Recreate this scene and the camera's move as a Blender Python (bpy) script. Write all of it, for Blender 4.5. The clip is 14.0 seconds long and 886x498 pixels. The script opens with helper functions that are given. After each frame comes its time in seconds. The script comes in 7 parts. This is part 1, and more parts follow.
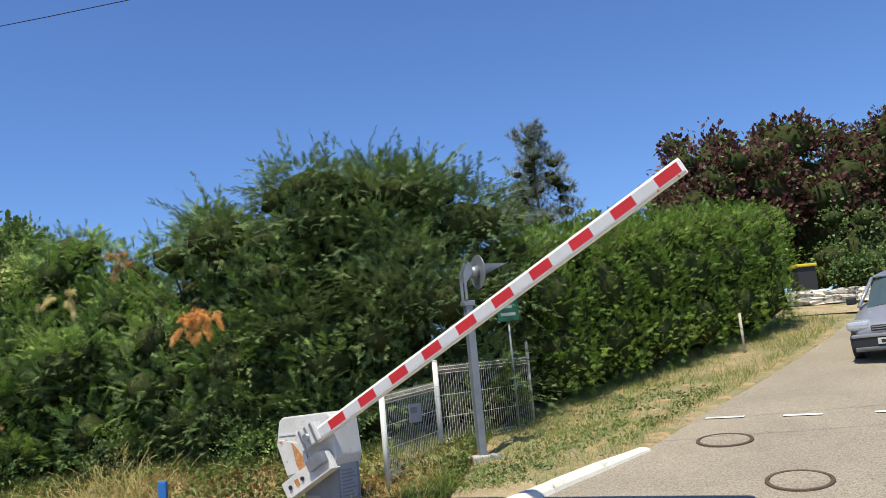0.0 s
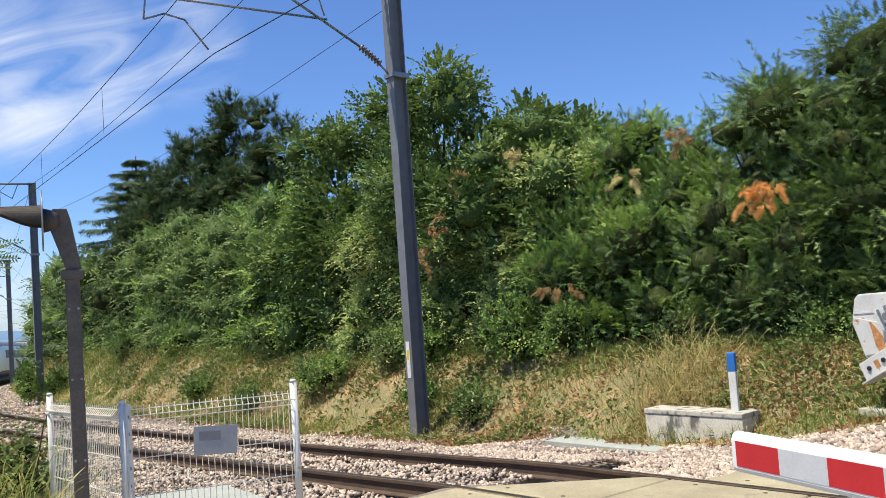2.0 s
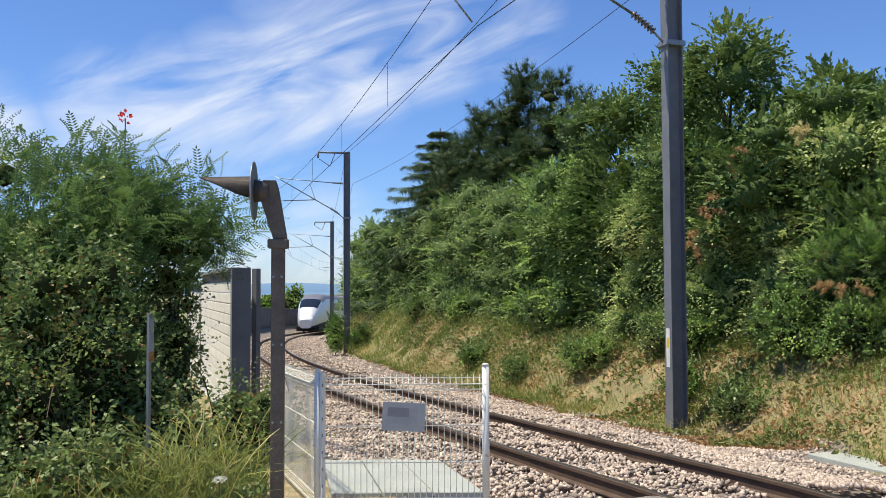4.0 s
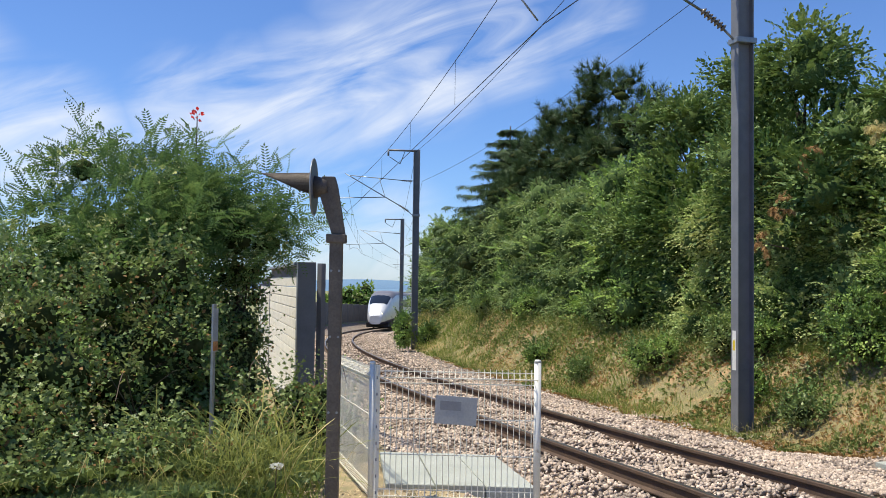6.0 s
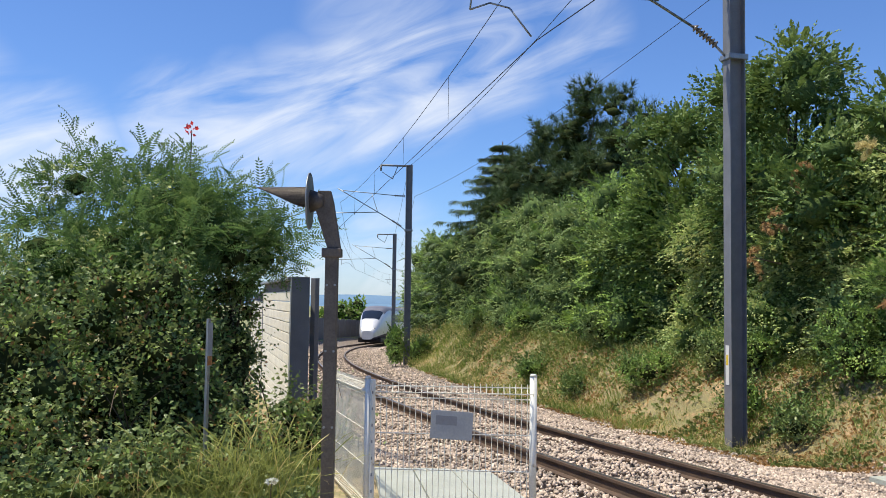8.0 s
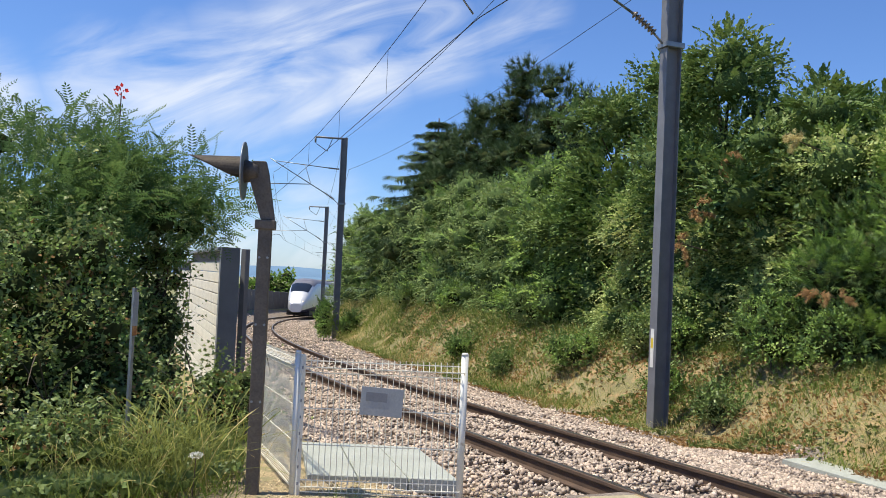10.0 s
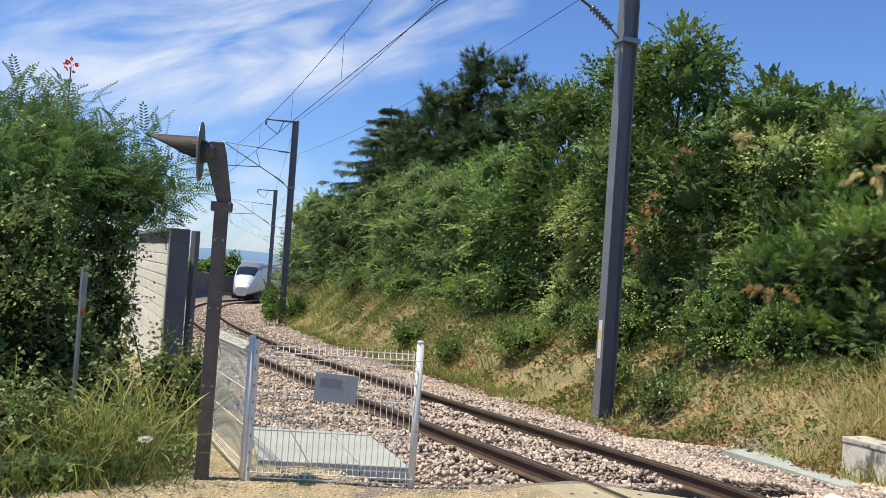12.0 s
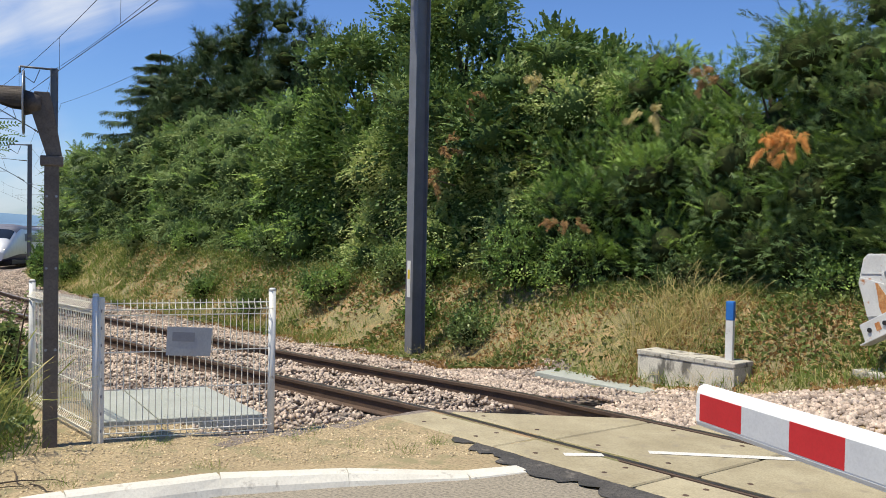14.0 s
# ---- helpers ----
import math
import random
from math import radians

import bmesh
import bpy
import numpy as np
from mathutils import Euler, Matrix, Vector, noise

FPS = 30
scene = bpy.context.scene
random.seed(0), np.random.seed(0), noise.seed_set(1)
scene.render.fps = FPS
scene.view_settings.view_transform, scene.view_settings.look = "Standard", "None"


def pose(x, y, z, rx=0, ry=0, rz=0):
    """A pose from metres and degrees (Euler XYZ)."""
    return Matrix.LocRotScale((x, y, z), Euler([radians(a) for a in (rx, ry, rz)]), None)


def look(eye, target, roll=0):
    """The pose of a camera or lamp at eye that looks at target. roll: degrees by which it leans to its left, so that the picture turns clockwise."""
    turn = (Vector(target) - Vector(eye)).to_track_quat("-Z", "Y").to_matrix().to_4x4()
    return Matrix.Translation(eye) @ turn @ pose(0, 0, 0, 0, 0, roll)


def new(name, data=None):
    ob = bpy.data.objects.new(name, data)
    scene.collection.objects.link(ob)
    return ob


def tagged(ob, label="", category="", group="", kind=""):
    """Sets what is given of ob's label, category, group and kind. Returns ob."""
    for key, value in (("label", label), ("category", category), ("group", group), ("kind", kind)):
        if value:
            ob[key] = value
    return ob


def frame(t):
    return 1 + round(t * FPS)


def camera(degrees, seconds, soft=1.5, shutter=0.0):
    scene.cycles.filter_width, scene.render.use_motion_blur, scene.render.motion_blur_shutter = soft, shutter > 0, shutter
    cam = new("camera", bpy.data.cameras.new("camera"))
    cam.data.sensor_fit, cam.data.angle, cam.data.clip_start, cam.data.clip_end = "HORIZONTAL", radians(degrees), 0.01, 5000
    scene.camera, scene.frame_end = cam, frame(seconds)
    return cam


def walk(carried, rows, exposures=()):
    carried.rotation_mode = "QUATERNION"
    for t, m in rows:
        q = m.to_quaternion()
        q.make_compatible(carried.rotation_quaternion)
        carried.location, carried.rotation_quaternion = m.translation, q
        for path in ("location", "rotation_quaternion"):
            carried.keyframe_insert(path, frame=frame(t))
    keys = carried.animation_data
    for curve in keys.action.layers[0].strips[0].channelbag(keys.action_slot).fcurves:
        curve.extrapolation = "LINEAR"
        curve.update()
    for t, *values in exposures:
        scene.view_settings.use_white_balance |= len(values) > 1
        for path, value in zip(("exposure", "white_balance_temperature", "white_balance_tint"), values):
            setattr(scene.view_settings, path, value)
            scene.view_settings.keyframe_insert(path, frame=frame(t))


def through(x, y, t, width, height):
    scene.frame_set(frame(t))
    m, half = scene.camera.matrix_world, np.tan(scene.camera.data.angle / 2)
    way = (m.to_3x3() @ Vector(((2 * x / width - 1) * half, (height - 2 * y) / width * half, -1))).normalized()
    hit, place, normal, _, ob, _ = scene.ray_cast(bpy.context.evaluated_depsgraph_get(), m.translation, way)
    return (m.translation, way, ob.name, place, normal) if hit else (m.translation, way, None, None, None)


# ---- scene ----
cam = camera(53.1, 14.0, soft=0.6)

PATH = [
    (0, (-0.491, -0.665, 1.887), (-0.373, 1.311, 2.175), -5.4),
    (0.5, (-0.356, -0.528, 1.877), (-0.547, 1.45, 2.105), -4.5),
    (1, (-0.405, -0.551, 1.868), (-0.861, 1.384, 2.081), -4.2),
    (1.5, (-0.536, -0.603, 1.821), (-1.357, 1.213, 1.993), -3.2),
    (2, (-0.579, -0.604, 1.833), (-1.638, 1.088, 1.953), -4.0),
    (2.5, (-0.427, -0.366, 1.808), (-1.652, 1.214, 1.853), -2.5),
    (3, (-0.353, -0.048, 1.814), (-1.701, 1.43, 1.835), -0.1),
    (3.5, (-0.35, 0.177, 1.889), (-1.829, 1.523, 1.944), -0.0),
    (4, (-0.209, 0.376, 1.905), (-1.782, 1.609, 1.989), -0.2),
    (6.5, (-0.036, 0.431, 1.88), (-1.705, 1.529, 1.965), 0.9),
    (7, (-0.029, 0.421, 1.877), (-1.698, 1.519, 1.977), 1.1),
    (9.5, (-0.111, 0.389, 1.879), (-1.723, 1.569, 1.98), 0.8),
    (10, (-0.118, 0.398, 1.89), (-1.683, 1.642, 1.954), 2.6),
    (10.5, (-0.183, 0.399, 1.885), (-1.714, 1.684, 1.919), 4.3),
    (11, (-0.236, 0.403, 1.869), (-1.762, 1.695, 1.892), 4.9),
    (11.5, (-0.178, 0.36, 1.888), (-1.704, 1.651, 1.954), 4.7),
    (12, (-0.185, 0.337, 1.886), (-1.674, 1.673, 1.929), 4.0),
    (12.5, (-0.348, 0.185, 1.88), (-1.763, 1.597, 1.833), 1.7),
    (13, (-0.318, 0.045, 1.89), (-1.696, 1.492, 1.807), 1.2),
    (13.5, (-0.35, -0.034, 1.875), (-1.58, 1.542, 1.803), 1.9),
    (14, (-0.498, -0.248, 1.822), (-1.601, 1.419, 1.768), 1.1),
]
walk(cam, [(t, look(eye, target, roll)) for t, eye, target, roll in PATH], ((0, 0.37), (0.5, 0.48), (2.5, 0.46), (3.0, 0.2), (3.5, 0.36), (4.0, 0.38), (9.5, 0.40), (11, 0.36), (12.5, 0.35), (14, 0.21)))

# ---- world: blue sky with thin cirrus ----
SUN_WAY = Vector((-0.76, -1.33, 3.87)).normalized()
world = bpy.data.worlds.new("sky")
scene.world = world
world.use_nodes = True
wn, wl = world.node_tree.nodes, world.node_tree.links
wn.clear()
w_out = wn.new("ShaderNodeOutputWorld")
w_bg = wn.new("ShaderNodeBackground")
w_sky = wn.new("ShaderNodeTexSky")
w_sky.sky_type = "NISHITA"
w_sky.sun_disc = False
w_sky.sun_elevation = math.asin(SUN_WAY.z)
w_sky.sun_rotation = math.atan2(SUN_WAY.x, SUN_WAY.y)
w_sky.altitude = 250
w_sky.air_density, w_sky.dust_density, w_sky.ozone_density = 1.0, 0.3, 2.5
w_bg.inputs["Strength"].default_value = 0.092
w_tc = wn.new("ShaderNodeTexCoord")


def w_math(op, a, b=None):
    nd = wn.new("ShaderNodeMath")
    nd.operation = op
    for k, v in ((0, a), (1, b)):
        if v is None:
            continue
        if isinstance(v, (int, float)):
            nd.inputs[k].default_value = v
        else:
            wl.new(v, nd.inputs[k])
    return nd.outputs[0]




def w_way(yaw, pitch):
    y, p = radians(yaw), radians(pitch)
    return Vector((-math.sin(y) * math.cos(p), math.cos(y) * math.cos(p), math.sin(p)))


def w_dot(way):
    dot = wn.new("ShaderNodeVectorMath")
    dot.operation = "DOT_PRODUCT"
    wl.new(w_tc.outputs["Generated"], dot.inputs[0])
    dot.inputs[1].default_value = way
    return dot.outputs["Value"]


# the cirrus is drawn out along one line of the sky
CIRRUS_MID = w_way(62, 12.5)
CIRRUS_LINE = (w_way(47, 18.5) - w_way(75, 9)).normalized()
CIRRUS_UP = CIRRUS_LINE.cross(CIRRUS_MID).normalized()
w_map = wn.new("ShaderNodeCombineXYZ")
wl.new(w_math("MULTIPLY", w_dot(CIRRUS_LINE), 2.6), w_map.inputs["X"])
wl.new(w_math("MULTIPLY", w_dot(CIRRUS_UP), 11.0), w_map.inputs["Y"])
w_noise = wn.new("ShaderNodeTexNoise")
w_noise.inputs["Scale"].default_value = 1.7
w_noise.inputs["Detail"].default_value = 7
w_noise.inputs["Roughness"].default_value = 0.55
w_noise.inputs["Distortion"].default_value = 0.9
wl.new(w_map.outputs["Vector"], w_noise.inputs["Vector"])


def w_patch(yaw, pitch, width):
    """1 near one direction of the sky, fading out over width degrees."""
    rng = wn.new("ShaderNodeMapRange")
    rng.interpolation_type = "SMOOTHSTEP"
    rng.inputs["From Min"].default_value = math.cos(radians(width))
    rng.inputs["From Max"].default_value = 1.0
    wl.new(w_dot(w_way(yaw, pitch)), rng.inputs["Value"])
    return rng.outputs[0]


w_veil = None
for yaw, pitch, width, amount in ((73, 10.6, 4.5, 0.8), (69, 10.9, 5, 1.0), (65, 11.8, 5.5, 1.0), (61.8, 12.9, 5.5, 1.0), (57.7, 14.2, 5.5, 1.0), (53, 15.6, 5, 0.85), (48, 17, 4.5, 0.6), (60, 17, 6, 0.6), (80.5, 7.6, 6, 1.0), (88, 9, 8, 0.9), (65, 6.0, 5, 0.45), (62, 1, 8, 0.75), (78, 3, 8, 0.7), (98, 14, 13, 0.7)):
    one = w_math("MULTIPLY", w_patch(yaw, pitch, width), amount)
    w_veil = one if w_veil is None else w_math("MAXIMUM", w_veil, one)
w_rng = wn.new("ShaderNodeMapRange")
w_rng.inputs["From Min"].default_value = 0.36
w_rng.inputs["From Max"].default_value = 0.78
wl.new(w_noise.outputs["Fac"], w_rng.inputs["Value"])
w_fac = w_math("MULTIPLY", w_rng.outputs[0], w_veil)
w_mix = wn.new("ShaderNodeMixRGB")
wl.new(w_math("MINIMUM", w_math("MULTIPLY", w_fac, 1.2), 0.75), w_mix.inputs["Fac"])
w_tint = wn.new("ShaderNodeMixRGB")
w_tint.blend_type = "MULTIPLY"
w_tint.inputs["Fac"].default_value = 1.0
w_tint.inputs["Color2"].default_value = (0.70, 0.92, 1.30, 1)
wl.new(w_sky.outputs["Color"], w_tint.inputs["Color1"])
wl.new(w_tint.outputs["Color"], w_mix.inputs["Color1"])
w_mix.inputs["Color2"].default_value = (7.6, 8.0, 8.6, 1)
wl.new(w_mix.outputs["Color"], w_bg.inputs["Color"])
wl.new(w_bg.outputs["Background"], w_out.inputs["Surface"])

sun = new("sun", bpy.data.lights.new("sun", "SUN"))
sun.data.energy = 5.0
sun.data.angle = radians(0.53)
sun.data.color = (1.0, 0.925, 0.76)
sun.matrix_world = look(SUN_WAY * 60, (0, 0, 0))

# ---- materials ----


def surface(name, c1, c2, scale=6.0, rough=0.7, bump=0.2, metal=0.0, fine=60.0, fine_mix=0.35, c3=None, c3_amount=0.0, stretch=(1, 1, 1), per_object=0.0, island=0.0, spec=0.4):
    """Two tones by a large noise, a fine grain, an optional third tone for stains, and a small relief."""
    m = bpy.data.materials.new(name)
    m.use_nodes = True
    n, l = m.node_tree.nodes, m.node_tree.links
    b = n["Principled BSDF"]
    b.inputs["Roughness"].default_value = rough
    b.inputs["Metallic"].default_value = metal
    b.inputs["Specular IOR Level"].default_value = spec
    tc = n.new("ShaderNodeTexCoord")
    mp = n.new("ShaderNodeMapping")
    mp.inputs["Scale"].default_value = stretch
    l.new(tc.outputs["Object"], mp.inputs["Vector"])

    def tex(sc, detail):
        t = n.new("ShaderNodeTexNoise")
        t.inputs["Scale"].default_value = sc
        t.inputs["Detail"].default_value = detail
        t.inputs["Roughness"].default_value = 0.6
        l.new(mp.outputs["Vector"], t.inputs["Vector"])
        return t.outputs["Fac"]

    def ramp(v, lo, hi):
        r = n.new("ShaderNodeMapRange")
        r.inputs["From Min"].default_value, r.inputs["From Max"].default_value = lo, hi
        l.new(v, r.inputs["Value"])
        return r.outputs[0]

    def mix(f, a, c):
        x = n.new("ShaderNodeMixRGB")
        for k, v in (("Fac", f), ("Color1", a), ("Color2", c)):
            if isinstance(v, (tuple, list)):
                x.inputs[k].default_value = (*v, 1)
            elif isinstance(v, float):
                x.inputs[k].default_value = v
            else:
                l.new(v, x.inputs[k])
        return x.outputs["Color"]

    big, small = tex(scale, 5), tex(fine, 3)
    col = mix(ramp(big, 0.35, 0.65), c1, c2)
    dark = n.new("ShaderNodeMixRGB")
    dark.blend_type = "MULTIPLY"
    dark.inputs["Fac"].default_value = fine_mix
    l.new(col, dark.inputs["Color1"])
    l.new(ramp(small, 0.25, 0.6), dark.inputs["Color2"])
    col = dark.outputs["Color"]
    if c3:
        col = mix(ramp(tex(scale * 2.3, 6), 0.62 - c3_amount * 0.3, 0.72 - c3_amount * 0.3), col, c3)
    if per_object or island:
        hs = n.new("ShaderNodeHueSaturation")
        if island:
            src = n.new("ShaderNodeNewGeometry").outputs["Random Per Island"]
        else:
            src = n.new("ShaderNodeObjectInfo").outputs["Random"]
        k = per_object or island
        r = n.new("ShaderNodeMapRange")
        r.inputs["To Min"].default_value, r.inputs["To Max"].default_value = 1 - k, 1 + k
        l.new(src, r.inputs["Value"])
        l.new(r.outputs[0], hs.inputs["Value"])
        l.new(col, hs.inputs["Color"])
        col = hs.outputs["Color"]
    l.new(col, b.inputs["Base Color"])
    if bump:
        bp = n.new("ShaderNodeBump")
        bp.inputs["Strength"].default_value = bump
        bp.inputs["Distance"].default_value = 0.02
        l.new(small, bp.inputs["Height"])
        l.new(bp.outputs["Normal"], b.inputs["Normal"])
    return m


def leaf(name, tones, rough=0.5, through=0.35, clump=0.8, gain=2.1, warm=1.32):
    """Foliage: a tone for each leaf, with drifts over the plant, and some light through the blade."""
    m = bpy.data.materials.new(name)
    m.use_nodes = True
    n, l = m.node_tree.nodes, m.node_tree.links
    b = n["Principled BSDF"]
    out = n["Material Output"]
    b.inputs["Roughness"].default_value = rough
    b.inputs["Specular IOR Level"].default_value = 0.22
    geo = n.new("ShaderNodeNewGeometry")
    tc = n.new("ShaderNodeTexCoord")
    ns = n.new("ShaderNodeTexNoise")
    ns.inputs["Scale"].default_value = clump
    ns.inputs["Detail"].default_value = 3
    l.new(tc.outputs["Object"], ns.inputs["Vector"])
    add = n.new("ShaderNodeMath")
    add.operation = "MULTIPLY_ADD"
    l.new(geo.outputs["Random Per Island"], add.inputs[0])
    add.inputs[1].default_value = 0.34
    sub = n.new("ShaderNodeMapRange")
    sub.inputs["From Min"].default_value, sub.inputs["From Max"].default_value = 0.3, 0.7
    sub.inputs["To Min"].default_value, sub.inputs["To Max"].default_value = 0.02, 0.56
    l.new(ns.outputs["Fac"], sub.inputs["Value"])
    l.new(sub.outputs[0], add.inputs[2])
    cr = n.new("ShaderNodeValToRGB")
    while len(cr.color_ramp.elements) < len(tones):
        cr.color_ramp.elements.new(0.5)
    for k, c in enumerate(tones):
        cr.color_ramp.elements[k].position = k / max(1, len(tones) - 1)
        cr.color_ramp.elements[k].color = (c[0] * gain * warm, c[1] * gain, c[2] * gain * (1.02 if warm > 1.05 else 0.82), 1)
    l.new(add.outputs[0], cr.inputs["Fac"])
    l.new(cr.outputs["Color"], b.inputs["Base Color"])
    tr = n.new("ShaderNodeBsdfTranslucent")
    l.new(cr.outputs["Color"], tr.inputs["Color"])
    mx = n.new("ShaderNodeMixShader")
    mx.inputs["Fac"].default_value = through
    l.new(b.outputs["BSDF"], mx.inputs[1])
    l.new(tr.outputs["BSDF"], mx.inputs[2])
    l.new(mx.outputs["Shader"], out.inputs["Surface"])
    return m


def plain(name, c, rough=0.5, metal=0.0, **kw):
    return surface(name, c, tuple(v * 0.88 for v in c), 9.0, rough, 0.05, metal, 120.0, 0.15, **kw)


M_asphalt = surface("asphalt", (0.36, 0.315, 0.24), (0.30, 0.262, 0.20), 0.7, 0.9, 0.8, 0, 42.0, 0.65)
M_tar = surface("fresh tar patch", (0.07, 0.066, 0.062), (0.12, 0.11, 0.10), 3, 0.85, 1.0, 0, 55.0, 0.6, (0.2, 0.18, 0.15), 0.1)
M_ground = surface("ochre gravel ground", (0.47, 0.37, 0.22), (0.36, 0.28, 0.165), 1.6, 0.95, 0.7, 0, 38.0, 0.6, (0.25, 0.22, 0.12), 0.35)
M_verge = surface("dry verge soil", (0.32, 0.265, 0.145), (0.21, 0.20, 0.085), 1.3, 0.95, 0.8, 0, 22.0, 0.6, (0.36, 0.245, 0.13), 0.35)
M_field = surface("far ground", (0.16, 0.19, 0.07), (0.24, 0.22, 0.10), 0.05, 0.95, 0.1, 0, 0.8, 0.3)
M_bed = surface("ballast bed", (0.30, 0.25, 0.21), (0.22, 0.18, 0.15), 3, 0.95, 0.9, 0, 30.0, 0.7)
M_stone = surface("ballast stone", (0.52, 0.405, 0.32), (0.42, 0.345, 0.285), 2.5, 0.9, 0.3, 0, 40.0, 0.35, (0.56, 0.46, 0.37), 0.3, island=0.45)
M_concrete = surface("weathered concrete", (0.56, 0.53, 0.45), (0.45, 0.42, 0.36), 3.0, 0.9, 0.35, 0, 45.0, 0.35, (0.13, 0.12, 0.10), 0.3)
M_plank = surface("crossing concrete panel", (0.44, 0.385, 0.255), (0.34, 0.29, 0.185), 1.8, 0.85, 0.3, 0, 60.0, 0.3, (0.28, 0.24, 0.17), 0.15, per_object=0.06)
M_slab = surface("grey concrete slab", (0.42, 0.44, 0.40), (0.35, 0.37, 0.33), 2.2, 0.85, 0.25, 0, 50.0, 0.3)
M_rail = surface("rusty rail steel", (0.13, 0.085, 0.06), (0.09, 0.06, 0.045), 5, 0.75, 0.2, 0.2, 70.0, 0.4)
M_railtop = surface("worn rail head", (0.30, 0.27, 0.24), (0.24, 0.21, 0.19), 4, 0.35, 0.05, 0.9, 60.0, 0.25)
M_sleeper = surface("concrete sleeper", (0.30, 0.26, 0.22), (0.20, 0.16, 0.13), 6, 0.9, 0.3, 0, 50.0, 0.4)
M_white = surface("white kerb paint", (0.70, 0.67, 0.58), (0.60, 0.57, 0.49), 4, 0.7, 0.1, 0, 60.0, 0.15, (0.36, 0.33, 0.28), 0.02)
M_line = surface("worn road paint", (0.74, 0.72, 0.66), (0.62, 0.60, 0.54), 6, 0.8, 0.2, 0, 70.0, 0.35)
M_post = surface("white painted post", (0.74, 0.74, 0.71), (0.64, 0.64, 0.60), 5, 0.45, 0.05, 0, 80.0, 0.15, (0.30, 0.25, 0.18), 0.0)
M_wire = plain("white coated wire", (0.84, 0.81, 0.70), 0.45)
M_mast = surface("dark grey painted steel", (0.20, 0.205, 0.22), (0.16, 0.165, 0.18), 3, 0.5, 0.05, 0.1, 70.0, 0.2)
M_galv = surface("galvanised steel", (0.33, 0.35, 0.37), (0.25, 0.27, 0.29), 5, 0.45, 0.05, 0.6, 60.0, 0.2)
M_oldsteel = surface("weathered brown steel", (0.16, 0.135, 0.115), (0.11, 0.095, 0.085), 4, 0.6, 0.1, 0.35, 60.0, 0.3)
M_red = surface("red reflective band", (0.52, 0.025, 0.03), (0.46, 0.02, 0.025), 5, 0.5, 0.02, 0, 90.0, 0.12)
M_bandgrey = surface("pale grey reflective band", (0.55, 0.56, 0.57), (0.50, 0.51, 0.53), 5, 0.5, 0.02, 0, 90.0, 0.12)
M_boom = surface("white boom enamel", (0.80, 0.80, 0.78), (0.74, 0.74, 0.72), 4, 0.4, 0.03, 0, 80.0, 0.1)
M_machine = surface("pale grey machine paint", (0.62, 0.62, 0.60), (0.54, 0.54, 0.52), 4, 0.5, 0.05, 0, 60.0, 0.15, (0.40, 0.16, 0.05), 0.02)
M_machined = surface("blue-grey machine base", (0.24, 0.27, 0.31), (0.19, 0.22, 0.26), 3, 0.6, 0.1, 0.1, 60.0, 0.25)
M_rust = surface("rust streak", (0.42, 0.15, 0.045), (0.56, 0.30, 0.12), 14, 0.85, 0.2, 0, 70.0, 0.4)
M_black = plain("black rubber", (0.02, 0.02, 0.022), 0.6)
M_sign = surface("grey sign plate", (0.36, 0.38, 0.41), (0.31, 0.33, 0.36), 4, 0.5, 0.03, 0.2, 60.0, 0.15)
M_signdark = plain("faded print", (0.22, 0.23, 0.26), 0.6)
M_blue = plain("blue paint", (0.03, 0.17, 0.52), 0.45)
M_green = plain("green sign enamel", (0.014, 0.11, 0.06), 0.4)
M_yellow = plain("yellow plate", (0.75, 0.55, 0.04), 0.5)
M_wallplank = surface("pale wall panel", (0.76, 0.72, 0.61), (0.68, 0.64, 0.54), 2.5, 0.85, 0.25, 0, 40.0, 0.3, (0.42, 0.39, 0.32), 0.0, per_object=0.06)
# wall tone with shade put in: far inner face, strip under the coping
M_walldark = surface("shaded grey noise wall", (0.17, 0.16, 0.15), (0.13, 0.125, 0.12), 1.0, 0.9, 0.3, 0, 20.0, 0.35)
M_insul = plain("brown glass insulator", (0.20, 0.17, 0.14), 0.25)
M_bark = surface("bark", (0.13, 0.095, 0.065), (0.075, 0.06, 0.045), 6, 0.95, 0.8, 0, 30.0, 0.6, stretch=(1, 1, 0.25))
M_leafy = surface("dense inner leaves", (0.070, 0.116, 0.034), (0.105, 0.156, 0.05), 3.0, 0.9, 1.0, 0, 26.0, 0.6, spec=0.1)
# shade deep among the leaves, put into a dark body colour
M_core = surface("shaded plant inside", (0.040, 0.058, 0.020), (0.062, 0.070, 0.030), 2.0, 1.0, 0.9, 0, 9.0, 0.6, spec=0.0)
# cypress: sunlit plumes and shaded gaps are tuned into a lighter and darker tone
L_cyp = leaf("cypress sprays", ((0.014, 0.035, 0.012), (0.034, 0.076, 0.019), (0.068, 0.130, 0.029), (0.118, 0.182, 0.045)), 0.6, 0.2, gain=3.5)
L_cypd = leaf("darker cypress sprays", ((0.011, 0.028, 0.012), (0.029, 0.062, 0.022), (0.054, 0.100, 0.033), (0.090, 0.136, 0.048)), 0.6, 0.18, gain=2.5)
L_clip = leaf("clipped hedge leaves", ((0.016, 0.045, 0.010), (0.040, 0.095, 0.015), (0.075, 0.150, 0.025), (0.13, 0.21, 0.045)), 0.5, 0.35, gain=2.2)
L_broad = leaf("broad shrub leaves", ((0.018, 0.045, 0.012), (0.040, 0.085, 0.022), (0.070, 0.125, 0.030), (0.12, 0.17, 0.055)), 0.6, 0.3, gain=3.9)
